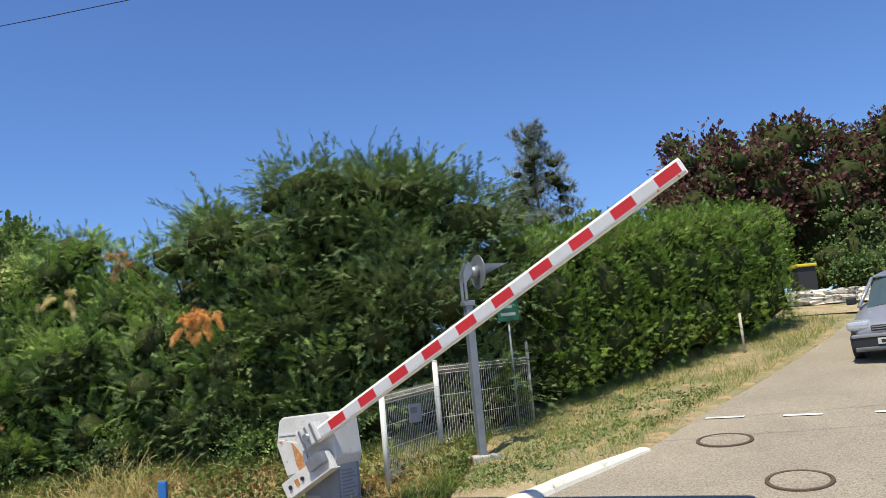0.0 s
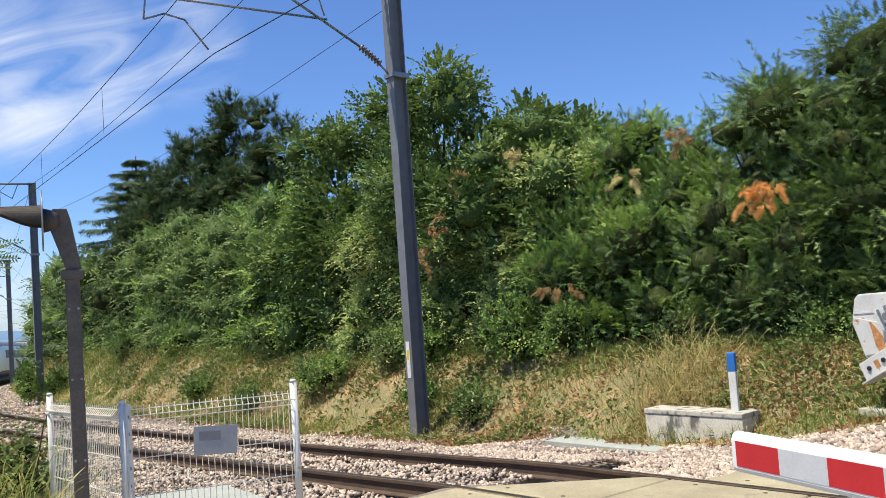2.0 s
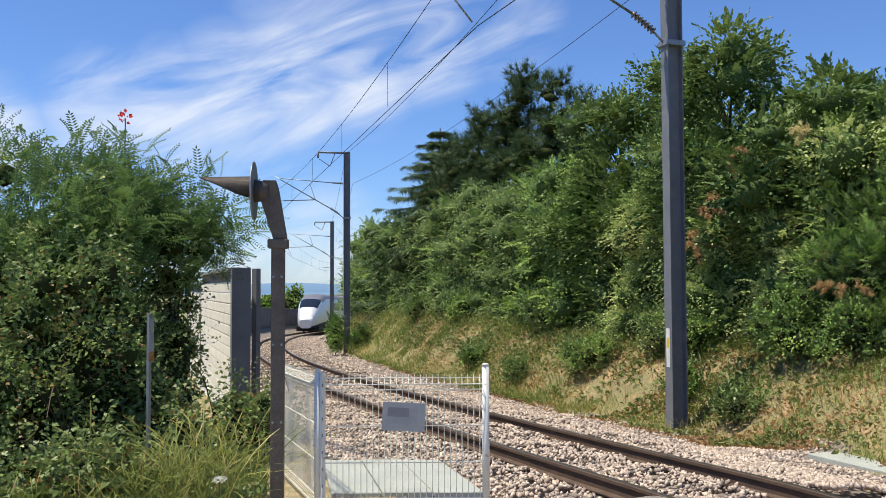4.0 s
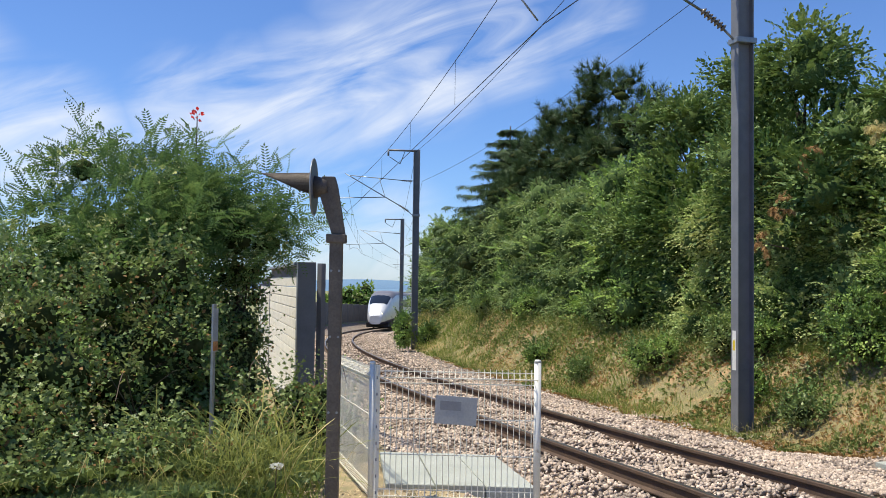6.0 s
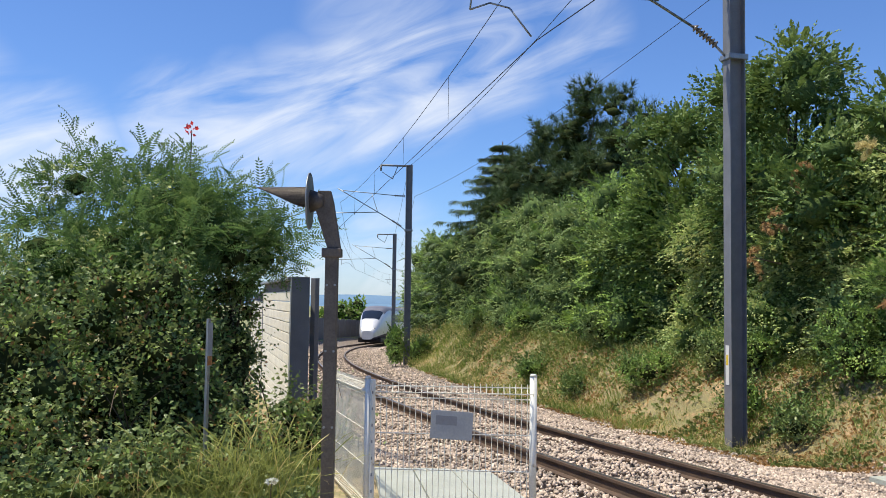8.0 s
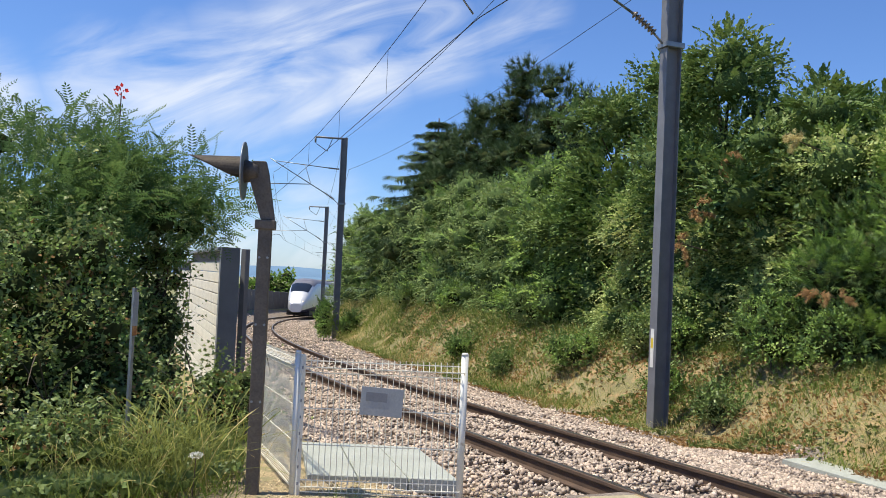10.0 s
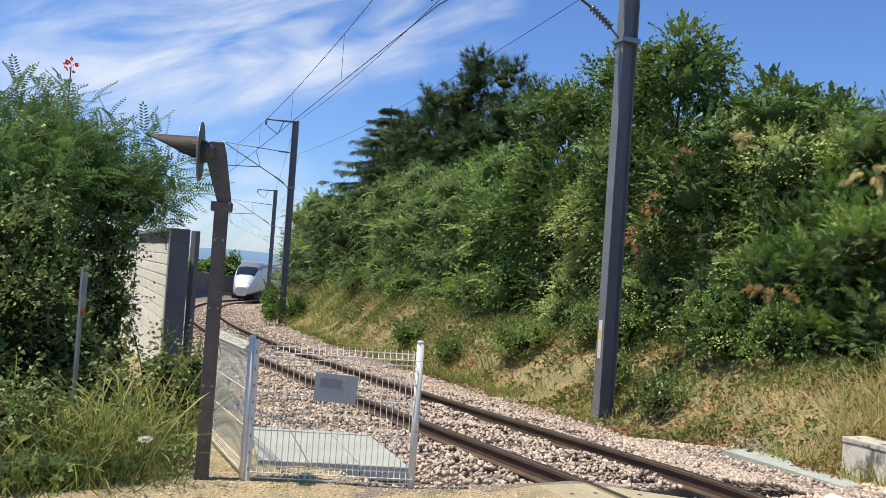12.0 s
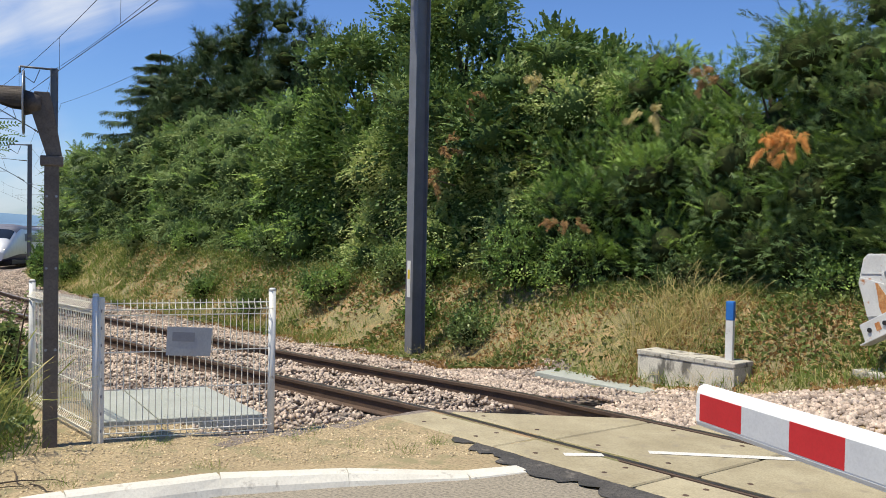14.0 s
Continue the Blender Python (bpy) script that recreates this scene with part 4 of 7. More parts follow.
# clipped hedge along the road
for k in range(6):
    f = k / 5
    r = np.random.RandomState(300 + k)
    x, y = 2.1 + (8.3 - 2.1) * f, 15.9 + (21.2 - 15.9) * f
    cl = [((0, -0.1, 0.5), (1.0, 1.0, 0.7)), ((0, 0, 1.6), (0.95, 0.95, 1.7)), ((0.4, 0.2, 2.9), (0.9, 0.9, 0.75)), ((-0.4, -0.4, 2.95), (0.9, 0.9, 0.7)), ((0.3, -0.45, 0.9), (0.75, 0.7, 0.9)), ((-0.5, -0.5, 1.2), (0.7, 0.7, 1.1)), ((0.55, 0.0, 1.9), (0.7, 0.75, 0.9)), ((0.1, -0.6, 2.1), (0.7, 0.6, 0.9))]
    cl = [((c[0], c[1], c[2] * 0.88), (q[0], q[1], q[2] * 0.88)) for c, q in cl]
    plant("clipped_hedge", x, y, cl, [("foliage", 5600, "spray", 0.14, L_clip, dict(up=0.3, depth=0.3)), ("feathered_growth", 240, "spray", 0.13, L_clip, dict(plume=0.3, rise=0.6)), ("shoot_growth", 120, "spray", 0.13, L_clip, dict(reach=0.25, up=0.8))], "tall clipped green hedge beside the road", "hedge", "clipped hedge by the road", seed=300 + k, core=0.76)

# ---- trees behind the hedge ----
def round_tree(name, x, y, h, w, leaves, label, seed, trunk=0.16, n=26, lo=0.3, core_mat=None):
    r = np.random.RandomState(seed)
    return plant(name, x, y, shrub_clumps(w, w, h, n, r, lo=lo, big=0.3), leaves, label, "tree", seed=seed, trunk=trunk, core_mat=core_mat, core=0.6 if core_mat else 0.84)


round_tree("maple_tree", -12.1, 18.0, 7.1, 5.2, [("foliage", 23000, "broad", 0.095, L_maple, dict(up=0.1, depth=0.45, keep_low=True)), ("leafy_growth", 1500, "broad", 0.13, L_maple, dict(plume=0.55, rise=0.3, per=12, hang=0.3)), ("shoot_growth", 420, "broad", 0.095, L_maple, dict(reach=0.45, up=0.8))], "dark green rounded maple tree behind the hedge", 41, core_mat=M_leafy)
round_tree("maple_tree", -9.6, 17.3, 5.45, 4.6, [("foliage", 17000, "broad", 0.095, L_maple, dict(up=0.1, depth=0.45, keep_low=True)), ("leafy_growth", 1500, "broad", 0.13, L_maple, dict(plume=0.55, rise=0.3, per=12, hang=0.3)), ("shoot_growth", 300, "broad", 0.095, L_maple, dict(reach=0.5, up=0.9))], "dark green tree crown rising behind the hedge", 43, core_mat=M_leafy)
round_tree("maple_tree", -16.0, 19.4, 6.7, 5.2, [("foliage", 19000, "broad", 0.1, L_maple, dict(up=0.1, depth=0.45, keep_low=True)), ("leafy_growth", 1500, "broad", 0.13, L_maple, dict(plume=0.55, rise=0.3, per=12, hang=0.3)), ("shoot_growth", 400, "broad", 0.1, L_maple, dict(reach=0.7, up=0.9))], "dark green leafy tree behind the hedge", 42, core_mat=M_leafy)


def pine(x, y, h, w, seed, label, mat=None, size=0.5, n=1150, sharp=1.0, z=None):
    r = np.random.RandomState(seed)
    cl = []
    for k in range(26):
        f = 0.12 + 0.86 * k / 25
        reach = w / 2 * (1 - f) ** sharp + 0.12
        for _ in range(3 if f < 0.8 else 2):
            a = r.uniform(0, 2 * math.pi)
            e = reach * r.uniform(0.45, 1.0)
            q = 0.28 + 0.16 * reach * r.uniform(0.6, 1.2)
            cl.append(((math.cos(a) * e, math.sin(a) * e, f * h), (q * 1.3, q * 1.3, q * 0.75)))
    return plant("pine_tree" if mat is None else "spruce_tree", x, y, cl, [("foliage", n * 4, "tuft", size * 0.8, mat or L_pine, dict(up=0.6, depth=0.5)), ("shoot_growth", 160, "tuft", size * 0.8, mat or L_pine, dict(reach=0.7, up=0.9))], label, "conifer", seed=seed, trunk=0.14, core=0.62, z=z)


def fir(x, y, h, w, seed, label):
    """A conifer of separate whorls: boughs that reach out, sag and lift at the tip, with sprays hanging along them."""
    r = np.random.RandomState(seed)
    ob = thing("fir_tree", pose(x, y, land1(x, y)), label, "conifer")
    part("trunk", rodded((0, 0, -0.2), (0, 0, h), 0.2, 0.03, 10), M_bark, ob)
    V0, F0 = SHAPES["spray"]
    for k in range(17):
        f = 0.14 + 0.84 * k / 16
        P, D, S = [], [], []
        bm = bmesh.new()
        for j in range(7):
            a = 2 * math.pi * (j + 0.5 * (k % 2) + 0.2 * r.normal()) / 7
            reach = (w / 2 * (1 - f) ** 0.7 + 0.25) * r.uniform(0.75, 1.15)
            way = np.array((math.cos(a), math.sin(a), 0.0))
            side = np.array((-way[1], way[0], 0.0))
            last = None
            for q in np.linspace(0.05, 1, 17):
                p = way * reach * q + (0, 0, f * h - reach * (0.42 * q - 0.26 * q * q))
                if last is not None:
                    rod(bm, last, p, 0.02 * (1.1 - q), n=4, caps=False)
                last = p
                for sg in (-1, 1):
                    P.append(p)
                    D.append(way * 0.8 + side * sg * (0.9 - 0.4 * q) + (0, 0, -0.35) + 0.15 * r.normal(size=3))
                    S.append((1.0 - 0.4 * q) * min(1.0, 0.5 + reach / 4) * r.uniform(0.8, 1.2))
        P, D = np.array(P), np.array(D)
        whorl = part("bough_whorl", bm, M_bark, ob)
        tagged(whorl, kind="stuff")
        tagged(fast("needle_growth", *spread(P, S, V0, F0, frames(D, (0, 0, 1) + 0.3 * r.normal(size=P.shape))), L_pine, whorl), kind="stuff")
    return ob


pine(-30.6, 27.9, 9.2, 6.0, 57, "dark dense pine tree behind the hedge", sharp=0.5)
pine(-34.2, 27.8, 8.2, 6.4, 58, "dark low pine tree behind the hedge", sharp=0.6)
pine(-28.8, 27.6, 10.6, 6.4, 51, "tall dark pine tree behind the hedge", sharp=0.6)
pine(-26.0, 26.9, 9.6, 6.2, 52, "dark bushy pine tree behind the hedge", sharp=0.5)
pine(-32.2, 27.8, 9.4, 6.0, 53, "dark spreading pine tree behind the hedge", sharp=0.5)
fir(-39.5, 31.0, 10.4, 11.0, 54, "dark fir tree with long drooping boughs")
pine(7.9, 47.5, 9.9, 9.5, 55, "blue-grey spruce tree behind the cypress", mat=L_spruce, size=0.5, z=5.4)
for k, (x, y, h, w) in enumerate(((13.4, 36.0, 8.0, 6.5), (18.2, 38.0, 8.6, 7.5), (24.0, 38.5, 8.5, 8.0))):
    round_tree("plum_tree", x, y, h, w, [("foliage", 9000, "broad", 0.24, L_plum, dict(up=0.2)), ("green_foliage", 2500, "broad", 0.22, L_maple, dict(up=0.1))], "purple-leaved plum tree behind the hedge", 61 + k, n=30)

# ---- welded mesh fences ----
def wire_panel(name, parent, p, q, z0, h, material, lean=0.0, step=0.05):
    """A folded wire panel between two plan points; z0 is its foot at each end."""
    p, q = Vector((*p, 0)), Vector((*q, 0))
    d = (q - p)
    length = d.length
    d.normalize()
    side = Vector((d.y, -d.x, 0))
    bm = bmesh.new()
    prof = ((0.0, 0.0), (0.05, 0.035), (0.10, 0.0), (h * 0.35, 0.0), (h * 0.62, 0.0), (h - 0.13, 0.0), (h - 0.08, 0.045), (h - 0.03, 0.0), (h, 0.0))

    def at(t, z, o):
        return p + d * t + side * o + Vector((0, 0, z0[0] + (z0[1] - z0[0]) * t / length + z))

    n = int(length / step)
    for k in range(n + 1):
        t = length * k / n
        for (za, oa), (zb, ob_) in zip(prof, prof[1:]):
            rod(bm, at(t, za, oa), at(t, zb, ob_), 0.0034, n=4, caps=False)
    for z, o in prof[:-1]:
        rod(bm, at(0, z, o), at(length, z, o), 0.0052, n=4, caps=False)
    return part(name, bm, material, parent)


def fence_post(parent, x, y, z, h, r=0.03, material=None, label=""):
    bm = bmesh.new()
    rod(bm, (x, y, z - 0.1), (x, y, z + h - 0.02), r, n=14)
    rod(bm, (x, y, z + h - 0.02), (x, y, z + h), r * 1.12, r * 0.7, n=14)
    return part("post", bm, material or M_post, parent, label)


def sign_plate(parent, centre, right, w, h, tilt=0.0, print_block=True):
    """A thin plate with a block of unreadable print."""
    right = Vector((*right, 0)).normalized()
    face = Vector((right.y, -right.x, 0))
    m = Matrix((( right.x, face.x, 0, centre[0]), (right.y, face.y, 0, centre[1]), (0, 0, 1, centre[2]), (0, 0, 0, 1))) @ pose(0, 0, 0, 0, tilt, 0)
    plate = part("sign_plate", boxed((-w / 2, -0.003, -h / 2), (w / 2, 0.003, h / 2), 0.0015, m), M_sign, parent, "grey metal sign plate with faded print")
    if print_block:
        part("print_bar", boxed((-w * 0.38, 0.0035, 0.0), (w * 0.12, 0.006, h * 0.32), 0, m), M_signdark, plate)
    return plate


fence = thing("wire_fence", pose(0, 0, 0), "white welded wire fence corner beside the rails", "fence")
A, B, C = (-6.79, 4.21), (-5.95, 5.33), (-8.8, 4.87)
fence_post(fence, *B, 0.0, 1.25, 0.031)
bm = bmesh.new()
rod(bm, (A[0] - 0.02, A[1] - 0.015, -0.1), (A[0] - 0.02, A[1] - 0.015, 1.19), 0.026, n=14)
rod(bm, (A[0] - 0.02, A[1] - 0.015, 1.19), (A[0] - 0.02, A[1] - 0.015, 1.21), 0.029, 0.02, n=14)
box(bm, (A[0] - 0.01, A[1] - 0.006, -0.1), (A[0] + 0.036, A[1] + 0.03, 1.18), 0.004)
part("post", bm, M_post, fence, "white post with a perforated flat beside it")
for k in range(16):
    part("post_hole", boxed((A[0] + 0.0355, A[1] - 0.006, 0.08 + 0.07 * k), (A[0] + 0.038, A[1] + 0.006, 0.105 + 0.07 * k)), M_signdark, fence) if k % 2 == 0 else None
fence_post(fence, *C, -0.05, 1.25, 0.031)
wire_panel("wire_panel", fence, (A[0] + 0.03, A[1] + 0.03), B, (0.02, 0.02), 1.14, M_wire)
wire_panel("wire_panel", fence, C, A, (-0.03, 0.02), 1.14, M_wire)
mid = Vector((*A, 0)).lerp(Vector((*B, 0)), 0.5)
sign_plate(fence, (mid.x + 0.05, mid.y - 0.03, 0.81), (B[0] - A[0], B[1] - A[1]), 0.36, 0.24, 3)

SLAB = [Vector((*p, 0)) for p in ((-7.3, 4.62), (-6.45, 5.75), (-7.9, 6.35), (-8.7, 5.35))]
pit = thing("cable_pit_cover", pose(0, 0, 0), "flat grey concrete cover slabs behind the fence", "concrete slab")
for k in range(3):
    f0, f1 = k / 3 + 0.004, (k + 1) / 3 - 0.004
    quad = [SLAB[0].lerp(SLAB[1], f0), SLAB[0].lerp(SLAB[1], f1), SLAB[3].lerp(SLAB[2], f1), SLAB[3].lerp(SLAB[2], f0)]
    slab = bmesh.new()
    lo = [slab.verts.new((p.x, p.y, -0.12)) for p in quad]
    hi = [slab.verts.new((p.x, p.y, 0.02 + 0.004 * (k % 2))) for p in quad]
    slab.faces.new(lo[::-1])
    slab.faces.new(hi)
    for a in range(4):
        slab.faces.new((lo[a], lo[(a + 1) % 4], hi[(a + 1) % 4], hi[a]))
    bmesh.ops.recalc_face_normals(slab, faces=slab.faces[:])
    bmesh.ops.bevel(slab, geom=slab.edges[:], offset=0.008, segments=1, affect="EDGES")
    part("cover_slab", slab, M_slab, pit)

far_fence = thing("wire_fence", pose(0, 0, 0), "white wire fence and gate panel under the cypress", "fence")
FP = ((-0.78, 11.35), (0.02, 12.75), (1.62, 14.1))
FZ = [land1(*p) for p in FP]
fence_post(far_fence, *FP[0], FZ[0], 1.32, 0.04)
fence_post(far_fence, *FP[1], FZ[1], 1.38, 0.04)
fence_post(far_fence, *FP[2], FZ[2], 1.35, 0.025, M_concrete, "bare grey post")
wire_panel("wire_panel", far_fence, FP[0], FP[1], (FZ[0] + 0.12, FZ[1] - 0.05), 1.12, M_wire)
wire_panel("wire_panel", far_fence, FP[1], FP[2], (FZ[1] + 0.1, FZ[2] - 0.1), 1.2, M_wire)
m2 = Vector((*FP[0], 0)).lerp(Vector((*FP[1], 0)), 0.5)
sign_plate(far_fence, (m2.x + 0.04, m2.y - 0.04, FZ[0] + 0.93), (FP[1][0] - FP[0][0], FP[1][1] - FP[0][1]), 0.36, 0.26)
roadside = thing("marker_post", pose(*on_land(6.9, 18.2)), "thin grey post at the hedge foot", "post")
part("shaft", rodded((0, 0, -0.1), (0, 0, 0.85), 0.03, n=10), M_concrete, roadside)

# ---- flashing light posts ----
def signal_light(m, tall, material, label, slim=False):
    """A post with a collar, a leaning neck, a round backing disc and a long visor towards local +x."""
    ob = thing("crossing_light", m, label, "crossing light", "crossing lights")
    bm = bmesh.new()
    w = 0.055
    box(bm, (-w, -0.055, -0.1), (w, 0.055, tall), 0.008)
    post = part("post", bm, material, ob)
    for z in (tall - 0.28, tall - 0.85, tall - 1.5):
        for x in (-0.035, 0.035):
            part("bolt", rodded((x, -0.055, z), (x, -0.063, z), 0.011, n=8), M_galv, post)
            part("bolt", rodded((x, 0.055, z), (x, 0.063, z), 0.011, n=8), M_galv, post)
    part("collar", boxed((-0.085, -0.075, tall - 0.04), (0.085, 0.075, tall + 0.04), 0.012), material, ob)
    neck = prism(((-0.075, tall + 0.04), (0.04, tall + 0.04), (0.15, tall + 0.38), (0.13, tall + 0.54), (0.02, tall + 0.54), (-0.005, tall + 0.45)), -0.045, 0.045, 0.006)
    if slim:
        neck.free()
        for yy in (-0.07, 0.07):
            part("neck_strap", prism(((-0.06, tall + 0.05), (-0.02, tall + 0.05), (-0.02, tall + 0.3), (0.08, tall + 0.42), (0.08, tall + 0.58), (0.03, tall + 0.6), (-0.06, tall + 0.42)), yy - 0.012, yy + 0.012, 0.003), material, ob, "flat bracket strap")
    else:
        part("neck", neck, material, ob)
    zc = tall + 0.45
    part("lamp_housing", rodded((0.08, 0, zc), (0.2, 0, zc), 0.07, 0.1, 18), material, ob)
    disc = bmesh.new()
    rod(disc, (0.2, 0, zc), (0.212, 0, zc), 0.25, n=36)
    part("backing_disc", disc, M_galv, ob, "round pale-edged backing disc")
    vis = bmesh.new()
    n = 20
    rows = []
    for t in np.linspace(0, 1, 7):
        row = []
        for k in range(n + 1):
            a = math.pi * (-0.12 + 1.24 * k / n)
            r = 0.125 - 0.03 * t
            up = math.sin(a)
            if up < 0 or t > 0.25:
                lim = max(up * r, r - (r + 0.04) * (1 - (t - 0.25) / 0.75) if t > 0.25 else -1)
            else:
                lim = up * r
            row.append(vis.verts.new((0.212 + 0.46 * t, math.cos(a) * r, zc + (lim if t > 0.25 else up * r) + 0.02 * t)))
        rows.append(row)
    for p, q in zip(rows, rows[1:]):
        for k in range(n):
            vis.faces.new((p[k], p[k + 1], q[k + 1], q[k]))
    bmesh.ops.solidify(vis, geom=vis.faces[:], thickness=0.004)
    part("visor", vis, material, ob, "long pointed sheet-metal visor")
    return ob


signal_light(pose(-7.0, 3.92, 0, 0, 0, math.degrees(math.atan2(-0.84, -0.55))), 2.27, M_oldsteel, "brown weathered crossing light post with pointed visor")
lx, ly = 0.55, 12.05
signal_light(pose(lx, ly, land1(lx, ly), 0, 0, 20), 2.2, M_galv, "grey galvanised crossing light post beside the wire fence", True)
part("footing", boxed((-0.22, -0.2, -0.2), (0.22, 0.2, 0.06), 0.02), M_concrete, bpy.data.objects["crossing_light.001"], "small concrete footing")

# small green sign on a thin pole under the cypress
gs = thing("name_sign", pose(*on_land(1.3, 13.55)), "small green sign on a thin pole under the cypress", "sign")
part("pole", rodded((0, 0, -0.1), (0, 0, 2.1), 0.018, n=10), M_galv, gs)
gp = part("panel", boxed((-0.17, -0.04, 1.75), (0.17, -0.025, 2.1), 0.004), M_green, gs, "green enamel panel")
for zz, ww in ((1.98, 0.07), (1.86, 0.12)):
    part("print_bar", boxed((-ww, -0.0425, zz - 0.025), (ww, -0.0405, zz + 0.025)), M_sign, gp)

# narrow sign on a stake among the brambles
st = thing("stake_sign", pose(-8.5, 3.36, 0, 0, 0, 128), "narrow sign plate on a galvanised stake in tall grass", "sign post")
part("stake", boxed((-0.022, -0.014, -0.1), (0.022, 0.014, 1.66), 0.004), M_galv, st)
pl = part("sign_plate", boxed((-0.045, -0.022, 1.2), (0.045, -0.016, 1.62), 0.002), M_sign, st, "narrow pale plate with a faded red foot")
part("print_bar", boxed((-0.04, -0.0245, 1.21), (0.04, -0.0225, 1.3)), M_rust, pl)

# ---- barrier machines and booms ----
BAND = 0.3


def boom(name, parent, pivot, angle, bands, y, first_red_from_tip=True):
    """A striped boom from the pivot along local +x, raised by angle degrees."""
    m = Matrix.Translation(pivot) @ pose(0, 0, 0, 0, -angle, 0)
    length = bands * BAND + 0.05
    prof = ((-0.035, -0.095), (0.035, -0.095), (0.045, -0.075), (0.045, 0.06), (0.03, 0.09), (0.0, 0.1), (-0.03, 0.09), (-0.045, 0.06), (-0.045, -0.075))
    bm = bmesh.new()
    sec = []
    for x in (0.0, length):
        sec.append([bm.verts.new(m @ Vector((x, a, b))) for a, b in prof])
    n = len(prof)
    for k in range(n):
        bm.faces.new((sec[0][k], sec[0][(k + 1) % n], sec[1][(k + 1) % n], sec[1][k]))
    bm.faces.new(sec[0])
    bm.faces.new(sec[1][::-1])
    bmesh.ops.recalc_face_normals(bm, faces=bm.faces[:])
    body = part(name, bm, M_boom, parent, "white boom with red and pale bands")
    for k in range(bands):
        x1 = length - 0.03 - k * BAND
        for sgn in (-1, 1):
            part("band", boxed((x1 - BAND, sgn * 0.0445, -0.066), (x1, sgn * 0.0475, 0.058), 0, m), M_red if k % 2 == 0 else M_bandgrey, body)
    for k in (0.3, 1.2):
        part("rivet", rodded(m @ Vector((length - k * BAND, -0.05, -0.085)), m @ Vector((length - k * BAND, -0.03, -0.085)), 0.012, n=8), M_rust, body)
    return body


def barrier(m, angle, bands, label, tag=True):
    ob = thing("level_crossing_barrier", m, label, "barrier", "level crossing barriers")
    part("plinth", boxed((-0.62, -0.42, -0.5), (0.5, 0.45, 0.0), 0.02), M_concrete, ob, "low weathered concrete plinth")
    base = part("base_cabinet", boxed((-0.3, -0.2, 0.0), (0.32, 0.26, 0.9), 0.012), M_machined, ob, "blue-grey steel base cabinet")
    case = prism(((-0.56, 0.62), (-0.74, 1.08), (-0.67, 1.4), (-0.6, 1.46), (0.22, 1.49), (0.31, 1.42), (0.36, 0.9), (0.3, 0.72)), -0.24, 0.3, 0.02)
    case = part("casing", case, M_machine, ob, "pale grey casing with a sloping end")
    door = prism(((-0.55, 0.66), (-0.7, 1.07), (-0.69, 1.16), (-0.2, 1.08), (-0.12, 0.74)), -0.262, -0.243, 0.004)
    part("access_plate", door, M_machine, case)
    part("ridge", prism(((-0.69, 1.2), (-0.69, 1.225), (0.33, 1.27), (0.33, 1.245)), -0.25, -0.242, 0.002), M_machine, case)
    rust = prism(((-0.44, 1.1), (-0.4, 1.1), (-0.24, 0.93), (-0.2, 0.76), (-0.3, 0.7), (-0.36, 0.8), (-0.4, 0.98)), -0.2655, -0.2625)
    part("rust_streak", rust, M_rust, case, "orange rust streak")
    tilt = Matrix.Translation((0, -0.28, 1.18)) @ pose(0, 0, 0, 0, -angle, 0)
    part("pivot_shaft", rodded((0, -0.45, 1.18), (0, 0.2, 1.18), 0.05, n=16), M_galv, ob)
    clamp = part("boom_clamp", boxed((-0.18, -0.075, -0.13), (0.2, 0.075, 0.13), 0.015, tilt @ pose(0, -0.05, 0)), M_machine, ob)
    for x in (-0.1, 0.02, 0.13):
        part("clamp_band", boxed((x - 0.02, -0.085, -0.138), (x + 0.02, -0.07, 0.138), 0.003, tilt @ pose(0, -0.05, 0)), M_galv, clamp)
    arm = Matrix.Translation((0, -0.3, 0.72)) @ pose(0, 0, 0, 0, -angle * 0.5 - 14, 0)
    cw = part("counterweight_arm", boxed((-0.6, -0.05, -0.13), (0.36, 0.05, 0.12), 0.012, arm), M_machine, ob)
    part("arm_shelf", boxed((-0.62, -0.12, -0.15), (0.38, 0.07, -0.13), 0.004, arm), M_machine, cw)
    for x in (-0.46, -0.2):
        part("bolt", rodded(arm @ Vector((x, -0.05, 0)), arm @ Vector((x, -0.07, 0)), 0.03, n=12), M_black, cw)
    part("rust_spot", boxed((-0.36, -0.0525, -0.05), (-0.28, -0.0505, 0.05), 0, arm), M_rust, cw)
    part("counterweight", boxed((0.02, -0.14, -0.02), (0.34, 0.06, 0.14), 0.012, arm), M_galv, cw)
    part("cable", rodded((-0.17, -0.3, 1.02), (-0.1, -0.34, 1.16), 0.012, n=8), M_black, case)
    plate = part("notice", boxed((-0.24, -0.2045, 0.16), (-0.02, -0.2025, 0.38)), M_sign, base, "small pale notice plate")
    part("arrow_bar", boxed((-0.2, -0.2065, 0.185), (-0.06, -0.2045, 0.2)), M_black, plate)
    txt = bpy.data.curves.new("notice_text", "FONT")
    txt.body = "IMPAIR"
    txt.size = 0.062
    txt.align_x = "CENTER"
    t_ob = new("notice_text", txt)
    t_ob.matrix_basis = pose(-0.13, -0.2066, 0.245, 90, 0, 0)
    txt.materials.append(M_black)
    t_ob.parent = plate
    side = part("data_plate", boxed((0.3215, -0.16, 0.25), (0.3235, 0.2, 0.78)), M_sign, base, "pale data sheet")
    for k in range(9):
        part("print_bar", boxed((0.3237, -0.13, 0.3 + 0.048 * k), (0.3247, 0.17 - 0.04 * (k % 3), 0.318 + 0.048 * k)), M_signdark, side)
    boom("boom", ob, (0.1, -0.33, 1.18), angle, bands, -0.33)
    return ob


